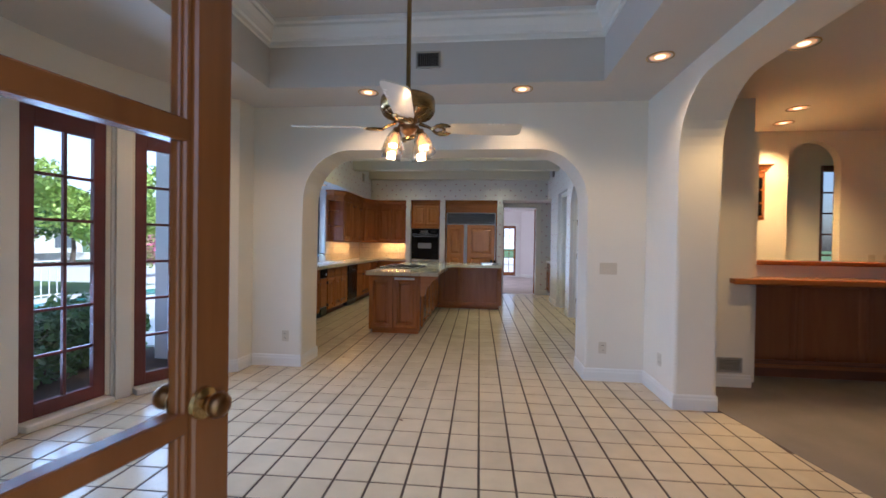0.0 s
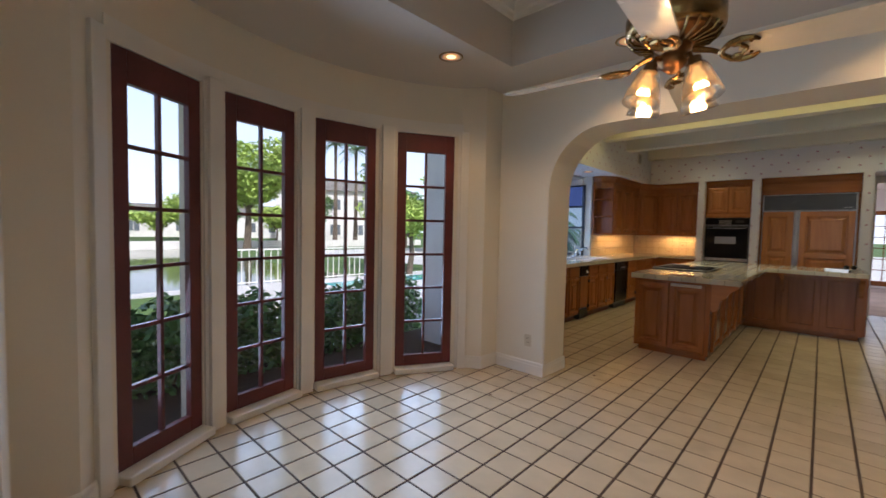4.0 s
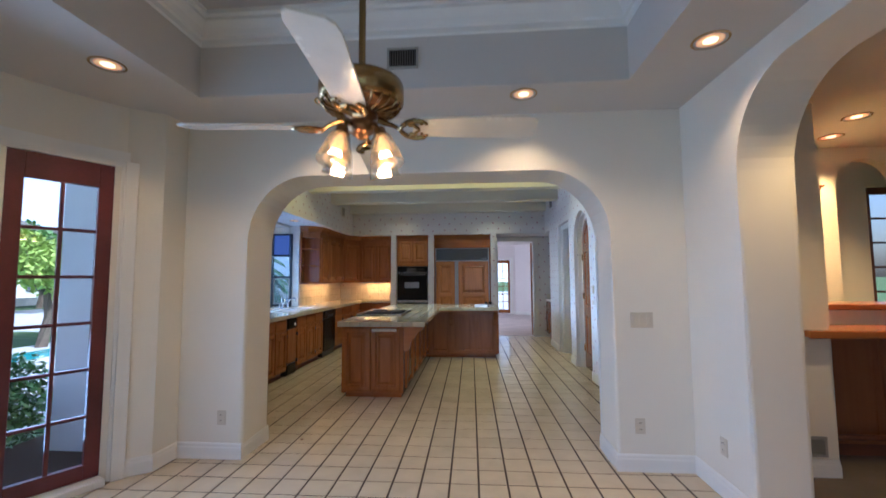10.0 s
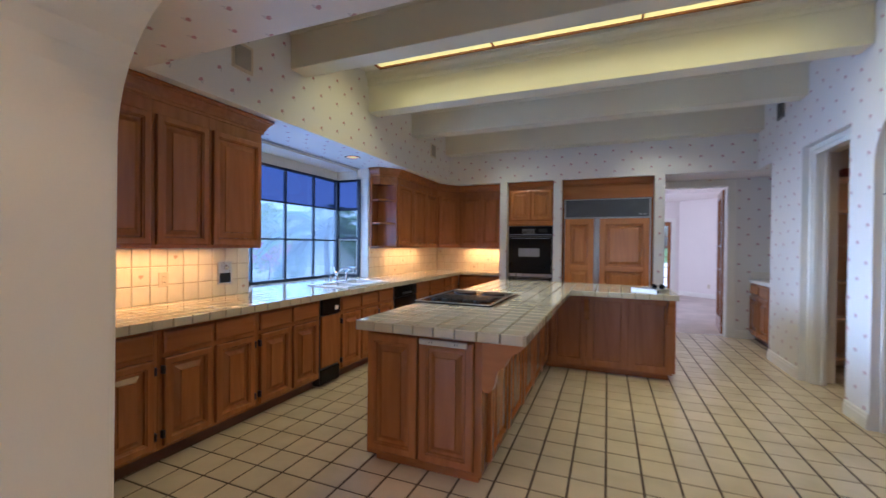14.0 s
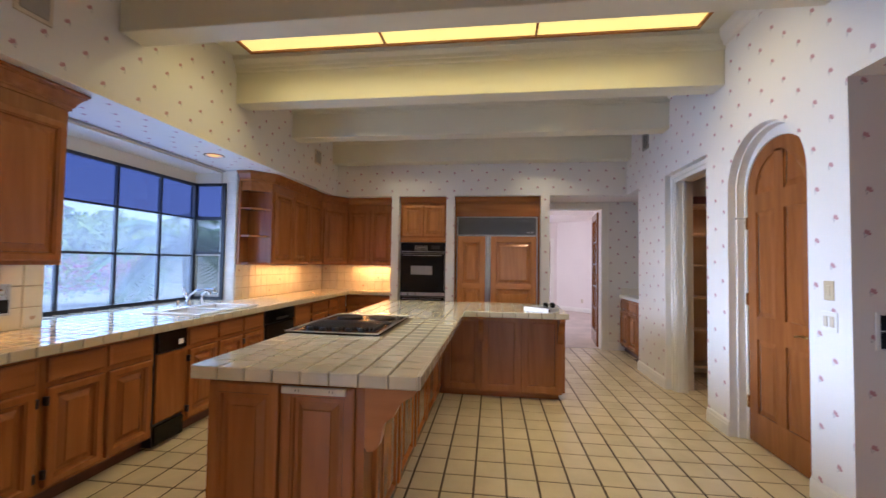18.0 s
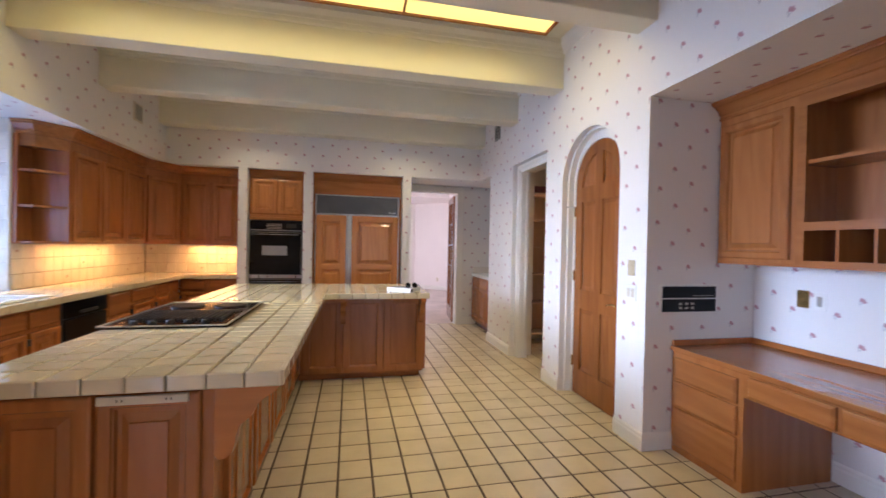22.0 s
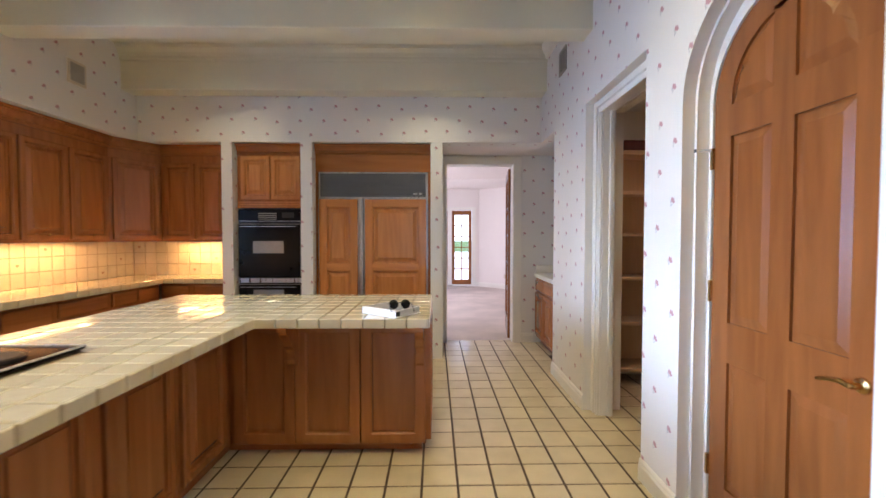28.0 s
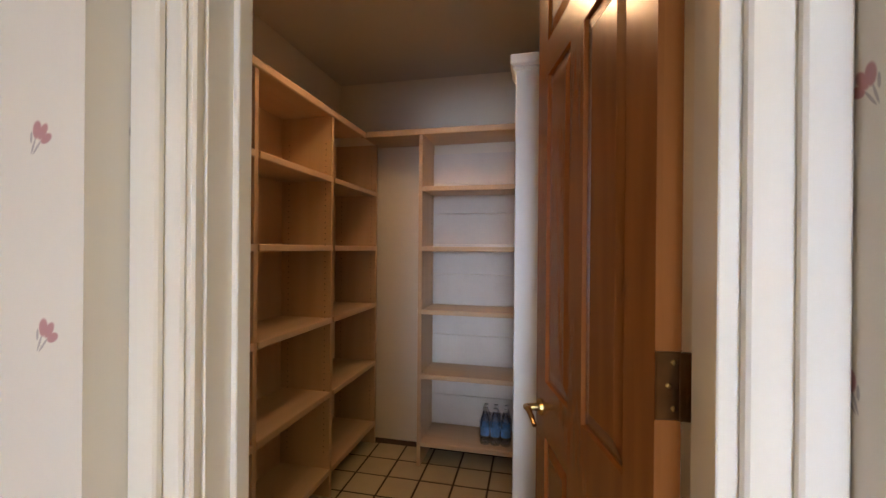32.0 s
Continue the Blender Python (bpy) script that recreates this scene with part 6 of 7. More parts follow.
for x0, x1 in ((SW, R - 0.05), (R + 0.05, AW - SW)):
    field([(x0, 0.24), (x1, 0.24), (x1, 0.82), (x0, 0.82)], 0, ad, DOORW)
    field([(x0, 1.0), (x1, 1.0), (x1, 1.83), (x0, 1.83)], 0, ad, DOORW)
ri = R - SW
field([(R + 0.05, 1.97), (AW - SW, 1.97)] + [p for p in arc_to(R, ASP, ri, 3, 78, 8)], 0, ad, DOORW)
field([(SW, 1.97), (R - 0.05, 1.97)] + [p for p in arc_to(R, ASP, ri, 102, 177, 8)], 0, ad, DOORW)


def lever(at, s, parent, way=-1):
    part("rose", lathe([(0.026, 0), (0.024, 0.008), (0.012, 0.012), (0.010, 0.04)], 16, at=at, turn=Matrix.Rotation(radians(90 * s), 3, "X")), BRASS, parent)
    y = at[1] - 0.045 * s
    part("handle", tube([(at[0], at[1] - 0.03 * s, at[2]), (at[0], y, at[2]), (at[0] + 0.03 * way, y, at[2] + 0.006), (at[0] + 0.075 * way, y, at[2] - 0.002), (at[0] + 0.105 * way, y, at[2] - 0.012)], [0.009, 0.010, 0.009, 0.008, 0.006], 8), BRASS, parent, "brass lever handle")


lever((AW - 0.06, 0.0, 0.93), 1, ad)
for z in (0.30, 1.13, 1.75):
    part("hinge", boxes((-0.012, 0.004, -0.014, 0.016, z - 0.05, z + 0.05), bevel=0.002), BRASS, ad, "brass hinge")
pin = part("hinge_pin_stop", tube([(-0.006, -0.012, 1.79), (-0.020, -0.040, 1.795), (-0.034, -0.062, 1.795)], 0.0045, 8), STEEL, ad, "steel hinge-pin door stop")
part("rubber_tip", lathe([(0.008, -0.007), (0.008, 0.007)], 10, at=(-0.036, -0.066, 1.795)), BLACKM, pin)
# painted frame of the arched door
ys_, o = 7.61, 0.44
fr_pts = [(7.17, 0.0), (7.17, 2.03)] + arc_to(ys_, 2.03, o, 180, 0, 20)[1:-1] + [(8.05, 2.03), (8.05, 0.0), (8.012, 0.0), (8.012, 2.0)] + [(7.635 + 0.377 * math.cos(radians(9 * k)), 2.0 + 0.38 * math.sin(radians(9 * k))) for k in range(21)] + [(7.258, 0.0)]
structure(part("door_frame", prism_x(fr_pts, 1.888, 2.095), TRIM), "white painted frame of the arched door", "door frame")
ln = arc_to(ys_, 2.03, 0.439, 115, 0, 14) + [(8.049, 0.0), (8.032, 0.0)] + arc_to(ys_, 2.03, 0.422, 0, 115, 14)
structure(part("door_stop", prism_x(ln, 1.828, 1.8878), TRIM), "white painted lining inside the arched doorway", "door frame")

# ---- pantry door and casing ----
structure(part("door_casing", boxes((1.842, 1.862, 9.225, 9.328, 0, 2.448), (1.826, 1.842, 9.275, 9.327, 0, 2.446), (1.832, 1.842, 9.235, 9.252, 0, 2.362), (1.872, 1.892, 8.402, 8.495, 0, 2.448), (1.856, 1.872, 8.403, 8.450, 0, 2.446),
                                       (1.842, 1.862, 8.402, 9.225, 2.355, 2.448), (1.826, 1.842, 8.403, 9.275, 2.395, 2.446), bevel=0.004), TRIM), "white moulded casing round the pantry doorway", "door casing")
structure(part("door_frame", boxes((1.862, 1.962, 9.222, 9.3285, 0, 2.45), (1.892, 1.975, 8.404, 8.518, 0, 2.449), (1.862, 1.962, 8.518, 9.222, 2.365, 2.45), (1.915, 1.948, 9.210, 9.222, 0, 2.365), bevel=0.002), TRIM), "white painted pantry door frame", "door frame")
st = thing("strike_plate", pose(1.94, 9.2218, 0.92), "small dark strike plate on the pantry frame", "strike plate")
part("plate", boxes((-0.012, 0.012, -0.004, 0.0, -0.03, 0.03), bevel=0.001), IRON, st)
pd = structure(new("door_3"), "brown panelled pantry door standing open into the pantry", "door")
pd.matrix_world = pose(2.0, 8.54, 0.012, 0, 0, 14)
PW, PH = 0.69, 2.32
part("core", boxes((0, PW, -0.010, 0.010, 0, PH)), DOORW, pd)
for x0, x1 in ((0, 0.10), (PW - 0.10, PW), (PW / 2 - 0.045, PW / 2 + 0.045)):
    part("stile", boxes((x0, x1, -0.02, -0.010, 0 if x0 in (0, PW - 0.10) else 0.23, PH), (x0, x1, 0.010, 0.02, 0 if x0 in (0, PW - 0.10) else 0.23, PH)), DOORW, pd)
for z0, z1 in ((0, 0.23), (0.86, 1.02), (1.92, 2.02), (PH - 0.10, PH)):
    part("rail", boxes(*[(a, b, c, d, z0, z1) for a, b in (((0.10, PW / 2 - 0.045), (PW / 2 + 0.045, PW - 0.10)) if z0 else ((0.10, PW - 0.10),)) for c, d in ((-0.02, -0.010), (0.010, 0.02))]), DOORW, pd)
for x0, x1 in ((0.10, PW / 2 - 0.045), (PW / 2 + 0.045, PW - 0.10)):
    for z0, z1 in ((0.23, 0.86), (1.02, 1.92), (2.02, PH - 0.10)):
        f = field([(x0, z0), (x1, z0), (x1, z1), (x0, z1)], 0, pd, DOORW, 0.010)
        f.matrix_basis = pose(0, -0.02, 0)
        f = field([(PW - x1, z0), (PW - x0, z0), (PW - x0, z1), (PW - x1, z1)], 0, pd, DOORW, 0.010)
        f.matrix_basis = pose(PW, 0.02, 0, 0, 0, 180)
lever((PW - 0.055, -0.02, 0.93), 1, pd)
lever((PW - 0.055, 0.02, 0.93), -1, pd)
for z in (0.30, 1.21, 2.05):
    h = part("hinge", boxes((-0.004, -0.0005, -0.018, 0.020, z - 0.05, z + 0.05), bevel=0.001), ABRASS, pd, "worn brass hinge")
    for k in range(3):
        part("screw", lathe([(0.005, 0), (0.004, 0.0015), (0.001, 0.002)], 8, at=(-0.004, -0.006 + 0.008 * (k % 2), z + 0.034 * (k - 1)), turn=Matrix.Rotation(radians(-90), 3, "Y")), BRASS, h)
    part("jamb_leaf", boxes((-0.012, -0.008, -0.046, -0.011, z - 0.05, z + 0.05), bevel=0.001), ABRASS, h)
    for k in range(5):
        part("knuckle", lathe([(0.0065, z - 0.05 + 0.0202 * k), (0.0065, z - 0.0315 + 0.0202 * k)], 10, at=(-0.007, -0.024, 0)), ABRASS, h)

# ---- pantry shelving ----
LV = (0.14, 0.58, 1.00, 1.41, 1.80)


PLANK = pbr("pale_painted_plank", (0.70, 0.66, 0.60), 0.6, 0.06, 3, 0.1, 60, isl=0.3)


def shelf_bay(name, m, xs, depth, label, ends, planks=False):
    """Fixed shelving: uprights at xs with shelves between them."""
    s = thing(name, m, label, "shelving")
    for x in xs:
        u = part("upright", boxes((x - 0.013, x + 0.013, 0.0, depth, 0.0, 2.17), bevel=0.002), MAPLE, s)
        ph = part("pin_holes", boxes(*[(x - 0.0134, x + 0.0134, y, y + 0.005, 0.25 + 0.032 * k, 0.255 + 0.032 * k) for k in range(56) for y in (0.035, depth - 0.06)]), DARK, u, "rows of small shelf-pin holes")
        ph["kind"] = "stuff"
    for a, b in zip(xs, xs[1:]):
        for z in LV:
            part("shelf", boxes((a + 0.013, b - 0.013, 0.004, depth, z, z + 0.02)), MAPLEH, s)
            part("shelf_edge", boxes((a + 0.013, b - 0.013, -0.008, 0.004, z - 0.008, z + 0.024), bevel=0.004), MAPLEH, s)
        if planks:
            for k in range(9):
                part("plank", boxes((a + 0.013, b - 0.013, depth - 0.014, depth - 0.002, 0.165 + 0.215 * k, 0.376 + 0.215 * k), bevel=0.002), PLANK, s)
            continue
        part("back_panel", boxes((a + 0.013, b - 0.013, depth - 0.012, depth - 0.002, 0.14, 2.17)), MAPLE, s)
    part("top_shelf", boxes((ends[0], ends[1], -0.004, depth, 2.17, 2.19)), MAPLEH, s)
    part("top_edge", boxes((ends[0], ends[1], -0.018, -0.004, 2.158, 2.198), bevel=0.005), MAPLEH, s)
    return s


shelf_bay("pantry_shelving", pose(2.10, 9.866, 0), (0.013, 0.71, 1.36, 2.02), 0.33, "pale birch pantry shelving along the wall", (0.0, 1.79))
shelf_bay("pantry_shelving", pose(3.885, 9.48, 0, 0, 0, -90), (0.013, 0.70, 1.17), 0.31, "pale birch pantry shelving with planked back on the end wall", (-0.40, 1.17), True)
pp = thing("pantry_partition", pose(3.07, 8.305, 0), "white painted partition end with a moulded cap", "partition")
part("post", boxes((0.0, 0.14, 0.0, 0.515, 0.0, 2.21), bevel=0.004), TRIM, pp)
part("cap", boxes((-0.012, 0.152, 0.0, 0.527, 2.17, 2.19), (-0.022, 0.162, 0.0, 0.537, 2.19, 2.235), bevel=0.006), TRIM, pp)
wp = thing("bottled_water_pack", pose(3.93, 8.87, 0.162), "shrink-wrapped pack of blue plastic water bottles on the low shelf", "water bottles")
BLUEP = glass("blue_plastic", (0.70, 0.86, 1.0), 0.25, 0.75)
CLEARP = glass("clear_plastic", (0.85, 0.93, 1.0), 0.2, 0.6)
LABELB = pbr("blue_label", (0.16, 0.42, 0.80), 0.3, 0.2, 30, 0.05, 60)
for k in range(3):
    for j in range(2):
        at = (0.04 + 0.066 * j, 0.04 + 0.066 * k, 0)
        b = part("bottle", lathe([(0.030, 0.0), (0.032, 0.01), (0.032, 0.05), (0.029, 0.055), (0.029, 0.11), (0.032, 0.115), (0.031, 0.135), (0.026, 0.17), (0.013, 0.20), (0.013, 0.215)], 14, at=at), CLEARP, wp, smooth=True)
        part("label", lathe([(0.0305, 0.055), (0.0305, 0.11)], 14, at=at, cap=False), LABELB, b, "blue paper label", smooth=True)
        part("cap", lathe([(0.015, 0.212), (0.015, 0.228), (0.001, 0.228)], 12, at=at), WHITEP, b)
bm = bmesh.new()
cub(bm, 0.003, 0.142, 0.003, 0.208, 0.001, 0.175, 0.035)
part("wrap", bm, BLUEP, wp, "clear blue shrink wrap", smooth=True)
rb = thing("box", pose(2.34, 9.90, 2.191), "dark red box on the top pantry shelf", "box")
part("body", boxes((0, 0.30, 0, 0.20, 0, 0.10), bevel=0.004), pbr("maroon_card", (0.11, 0.016, 0.018), 0.5, 0.1, 6, 0.05, 60), rb)
part("lid", boxes((-0.003, 0.303, -0.003, 0.203, 0.085, 0.112), bevel=0.003), pbr("maroon_lid", (0.12, 0.018, 0.02), 0.5, 0.1, 6, 0.05, 60), rb)

# ---- nook and far room ----
nk = thing("nook_cabinet", pose(1.90, 11.455, 0, 0, 0, -90), "brown oak cabinet with a pale counter in the passage nook", "cabinet")
part("body", boxes((0, 1.235, 0.0, 0.545, 0.09, 0.87)), OAK, nk)
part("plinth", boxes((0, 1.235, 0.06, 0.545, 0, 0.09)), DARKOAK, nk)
for k in range(3):
    part("drawer_front", drawer(0.375, 0.14, x=0.025 + 0.405 * k, z=0.70), OAKH, nk)
    part("door", raised(0.375, 0.55, x=0.025 + 0.405 * k, z=0.125), OAK, nk)
part("counter", boxes((0, 1.235, -0.03, 0.545, 0.87, 0.92), bevel=0.006), WHITEP, nk)
part("upstand", boxes((0, 0.015, 0.0, 0.53, 0.92, 1.03), (0, 1.235, 0.53, 0.545, 0.92, 1.03), bevel=0.002), STILE, nk)
structure(part("door_casing", boxes((0.632, 0.71, 11.435, 11.46, 0, 2.35), (1.585, 1.69, 11.435, 11.46, 0, 2.35), (0.632, 1.69, 11.435, 11.46, 2.35, 2.445), bevel=0.004), TRIM), "white casing round the far doorway", "door casing")
structure(part("door_frame", boxes((0.63, 0.715, 11.46, 11.62, 0, 2.35), (1.58, 1.66, 11.46, 11.62, 0, 2.35), (0.715, 1.58, 11.46, 11.62, 2.345, 2.42)), TRIM), "white painted frame of the far doorway", "door frame")
baseboard([(0.646, 11.43), (0.646, 10.735), (0.51, 10.732)])
baseboard([(1.86, 11.46), (1.69, 11.46)][::-1])
fd = structure(new("door_4"), "brown glazed door standing open in the far room", "door")
fd.matrix_world = pose(1.572, 11.63, 0.012, 0, 0, 83)
french(0.82, 2.31, 2, 5, 0.10, 0.12, 0.24, mat=DOORW, parent=fd, mb=0.03)
lever((0.76, -0.022, 0.95), 1, fd)
for i, (x, y, a, w) in enumerate(((0.30, 17.66, 0, 0.56), (0.98, 17.66, 0, 0.56))):
    w_ = structure(new("window_%d" % (6 + i)), "red-brown French window in the far room", "window")
    w_.matrix_world = pose(x, y, 0.05, 0, 0, a)
    french(w, 2.10, 2, 6, 0.08, 0.12, 0.14, mat=DOORW, parent=w_)
structure(part("trim", boxes((0.20, 0.30, 17.57, 17.60, 0, 2.25), (0.86, 0.98, 17.57, 17.62, 0, 2.15), (1.54, 1.66, 17.57, 17.60, 0, 2.25), (0.30, 1.54, 17.57, 17.60, 2.15, 2.25), (0.30, 1.54, 17.57, 17.62, 0.0, 0.05)), TRIM), "white casing round the far windows", "window casing")
baseboard([(1.66, 17.6), (1.75, 17.6), (3.2, 16.29), (3.2, 11.8)][::1])
plate(pose(2.4, 17.01, 0.33, 0, 0, -42), "ivory outlet low on the far room wall")

# ---- binder and sunglasses ----
bd = thing("ring_binder", pose(0.122, 8.645, 0.919, 0, 0, -37), "white ring binder with grey papers on the peninsula", "binder")
part("spine", boxes((0, 0.285, 0.0, 0.004, 0, 0.042), bevel=0.001), WHITEP, bd)
part("lid", boxes((0, 0.285, 0.004, 0.23, 0.039, 0.042)), WHITEP, bd)
part("bottom", boxes((0, 0.285, 0.004, 0.23, 0, 0.003)), WHITEP, bd)
part("pages", boxes((0.006, 0.279, 0.008, 0.222, 0.004, 0.037)), PALE, bd)
part("spine_mark", boxes((0.2795, 0.2815, 0.008, 0.04, 0.008, 0.034)), BLACKM, bd)
PAPERG = pbr("grey_printed_paper", (0.24, 0.22, 0.21), 0.6, 0.3, 30, 0.05, 60)
part("cover_print", boxes((0.012, 0.275, 0.02, 0.222, 0.0425, 0.0435)), PAPERG, bd, "grey printed cover sheet")
sg = thing("sunglasses", pose(0.365, 8.545, 0.964, 0, 0, 195), "dark sunglasses standing on the binder", "sunglasses")
for x in (-0.036, 0.036):
    part("lens", lathe([(0.029, 0.0), (0.028, 0.004), (0.016, 0.009), (0.001, 0.011)], 18, at=(x, 0, 0.027), turn=Matrix.Rotation(radians(-70), 3, "X")), BLACK, sg, smooth=True)
    part("temple", tube([(x * 1.8, 0.0, 0.035), (x * 1.9, 0.06, 0.025), (x * 1.8, 0.12, 0.004)], 0.003, 6), BLACKM, sg)
part("bridge", tube([(-0.012, 0, 0.035), (0, -0.003, 0.04), (0.012, 0, 0.035)], 0.003, 6), BLACKM, sg)

# ---- outside ----
def at_heading(h, d):
    """A spot d metres from the bay's middle, h degrees to the left of the way ahead."""
    return 0.15 - d * math.sin(radians(h)), 1.1 + d * math.cos(radians(h))


def leafy(name, spots, size, n, mat, parent=None, seed=1, flat=0.5):
    """Many small leaves scattered over the given balls (x, y, z, rx, ry, rz), denser to the outside."""
    r = random.Random(seed)
    vs, fs = [], []
    for k in range(n):
        x, y, z, rx, ry, rz = spots[r.randrange(len(spots))]
        d = Vector((r.gauss(0, 1), r.gauss(0, 1), r.gauss(0, 1))).normalized() * (r.random() ** 0.35)
        c = Vector((x + d.x * rx, y + d.y * ry, z + d.z * rz))
        s = size * r.uniform(0.6, 1.3)
        q = Euler((r.uniform(-1, 1), r.uniform(-1, 1), r.uniform(0, 6.28)))
        a, b = q.to_matrix() @ Vector((s, 0, 0)), q.to_matrix() @ Vector((0, s * flat, 0))
        i = len(vs)
        vs += [tuple(c - a), tuple(c - b * 0.9 + a * 0.1), tuple(c + a), tuple(c + b * 0.9 + a * 0.1)]
        fs.append((i, i + 1, i + 2, i + 3))
    me = bpy.data.meshes.new(name)
    me.from_pydata(vs, [], fs)
    me.materials.append(mat)
    o = new(name, me)
    o.parent = parent
    return o


HPANE = pbr("far_window_glass", (0.16, 0.18, 0.20), 0.1, 0.1, 3, 0.0, 20)
LEAF = pbr("leaf_green", (0.10, 0.20, 0.05), 0.35, 0.25, 0.8, 0.0, 20, isl=0.9, tint=(0.035, 0.08, 0.025))
LEAFB = pbr("bright_leaf", (0.32, 0.42, 0.085), 0.5, 0.25, 0.8, 0.0, 20, isl=0.9, tint=(0.15, 0.24, 0.045))
LEAFP = pbr("pink_flower", (0.55, 0.13, 0.28), 0.5, 0.25, 0.8, 0.0, 20, isl=0.9)
PALMG = pbr("palm_green", (0.15, 0.26, 0.11), 0.45, 0.25, 0.8, 0.0, 20, isl=0.9, tint=(0.09, 0.14, 0.045))
BARK = pbr("bark", (0.16, 0.12, 0.085), 0.9, 0.2, 4, 0.8, 25)
STUCCO = pbr("pale_stucco", (0.80, 0.77, 0.72), 0.85, 0.06, 1.5, 0.3, 60)
PAVE = pbr("pale_paving", (0.66, 0.64, 0.60), 0.8, 0.06, 1.2, 0.3, 50)
ROOF = pbr("grey_roof", (0.28, 0.26, 0.25), 0.8, 0.12, 2, 0.5, 20)
POOLW = pbr("turquoise_water", (0.10, 0.50, 0.50), 0.05, 0.05, 1, 0.4, 5)
LAKE = pbr("green_lake_water", (0.10, 0.12, 0.06), 0.06, 0.1, 0.2, 0.25, 1.5)

hd = thing("hedge", pose(-3.95, 2.4, -0.3), "dense dark green hedge outside the bay windows", "hedge")
spots = [(0.05 - 0.0065 * (k - 6) ** 2, -2.3 + 0.36 * k, 0.55 + 0.05 * (k % 2), 0.36, 0.30, 0.48) for k in range(14)]
lv = leafy("leaves", spots, 0.045, 17500, LEAF, hd, 3, 0.55)
lv["kind"] = "stuff"
part("stems", tube([(-0.05, -2.2, 0), (-0.03, 0, 0.3), (-0.05, 2.0, 0.0)], 0.02, 6), BARK, hd)
for k in range(11):
    part("stem", tube([(spots[k][0], spots[k][1], 0.0), (spots[k][0] + 0.05, spots[k][1] + 0.06, 0.4), (spots[k][0] - 0.04, spots[k][1] + 0.15, 0.8)], [0.018, 0.013, 0.006], 5), BARK, hd)


def tree(name, x, y, h, r, n, mat, label, seed, base=-0.3, leaf=0.16):
    t = thing(name, pose(x, y, base), label, "tree")
    rr = random.Random(seed)
    part("trunk", tube([(0, 0, 0), (0.1, 0.05, h * 0.2), (-0.05, 0.1, h * 0.40)], [h * 0.035, h * 0.026, h * 0.02], 8), BARK, t)
    sp = []
    for k in range(16):
        a, e = rr.uniform(0, 6.28), rr.uniform(0.1, 1.0)
        p = (math.cos(a) * r * 0.75 * math.sin(e * 1.7), math.sin(a) * r * 0.75 * math.sin(e * 1.7), h * (0.40 + 0.48 * e))
        sp.append((*p, r * rr.uniform(0.28, 0.45), r * rr.uniform(0.28, 0.45), r * rr.uniform(0.22, 0.36)))
        if k < 7:
            part("limb", tube([(-0.05, 0.1, h * 0.34), (p[0] * 0.5, p[1] * 0.5, h * 0.5), p], [h * 0.016, h * 0.010, h * 0.003], 6), BARK, t)
    leafy("crown", sp, leaf, n, mat, t, seed)
    return t


def palm(name, x, y, h, fr, n, label, seed, base=-0.3, w=0.10, rise=(-0.35, 1.25), m=12):
    t = thing(name, pose(x, y, base), label, "palm tree")
    rr = random.Random(seed)
    part("trunk", tube([(0, 0, 0), (0.04, 0.02, h * 0.4), (0, 0, h)], [h * 0.022 + 0.06, h * 0.014 + 0.05, h * 0.012 + 0.05], 8), BARK, t)
    for k in range(n):
        a, e = 2.4 * k, rr.uniform(*rise)
        vs, fs = [], []
        for j in range(m + 1):
            u = j / m
            d = fr * u
            z = math.sin(e) * d - 0.55 * fr * u * u
            ho = math.cos(e) * d * (1 - 0.15 * u)
            c = Vector((ho * math.cos(a), ho * math.sin(a), h + z))
            sd = Vector((-math.sin(a), math.cos(a), 0)) * (w * 3.4 * math.sin(math.pi * min(1, u * 0.9 + 0.1)) + 0.01)
            dn = Vector((0.5 * math.cos(a), 0.5 * math.sin(a), -0.6)) * w * 1.8
            i = len(vs)
            tip = w * 0.28
            f = Vector((math.cos(a), math.sin(a), 0)) * tip
            vs += [tuple(c - f), tuple(c + f), tuple(c + sd + dn), tuple(c - sd + dn)]
            fs += [(i, i + 1, i + 2), (i, i + 1, i + 3)]
        me = bpy.data.meshes.new("frond")
        me.from_pydata(vs, [], fs)
        me.materials.append(PALMG)
        o = new("frond", me)
        o.parent = t
    return t


x, y = at_heading(69.5, 30)
tree("tree", x, y, 8.2, 3.5, 16000, LEAFB, "broad bright green tree on the far bank", 7, leaf=0.16)
x, y = at_heading(48.5, 15)
tree("tree", x, y, 3.9, 1.7, 5000, LEAFB, "round yellow-green garden tree by the pool", 8, leaf=0.10)
x, y = at_heading(76, 52)
tree("tree", x, y, 5.0, 2.6, 3000, LEAFB, "low green tree before the far house", 9, leaf=0.2)
for h, d, s in ((58.6, 38, 11), (55.9, 40, 12), (54, 52, 13)):
    x, y = at_heading(h, d)
    palm("palm_tree", x, y, 9.2, 1.9, 22, "tall palm tree on the far bank", s, w=0.2)

for k, (h, d, hh, rr_) in enumerate(((84, 56, 4.2, 2.6), (79, 50, 3.4, 2.2), (73, 48, 4.4, 2.8), (66, 46, 3.8, 2.6), (62, 44, 5.2, 3.0), (52, 40, 4.6, 2.8), (49, 36, 5.0, 2.8), (45, 30, 4.0, 2.4))):
    x, y = at_heading(h, d)
    far_bank = tree("tree", x, y, hh, rr_, 2200, LEAFB if k % 2 else LEAF, "leafy green tree on the far bank", 60 + k, leaf=0.22)


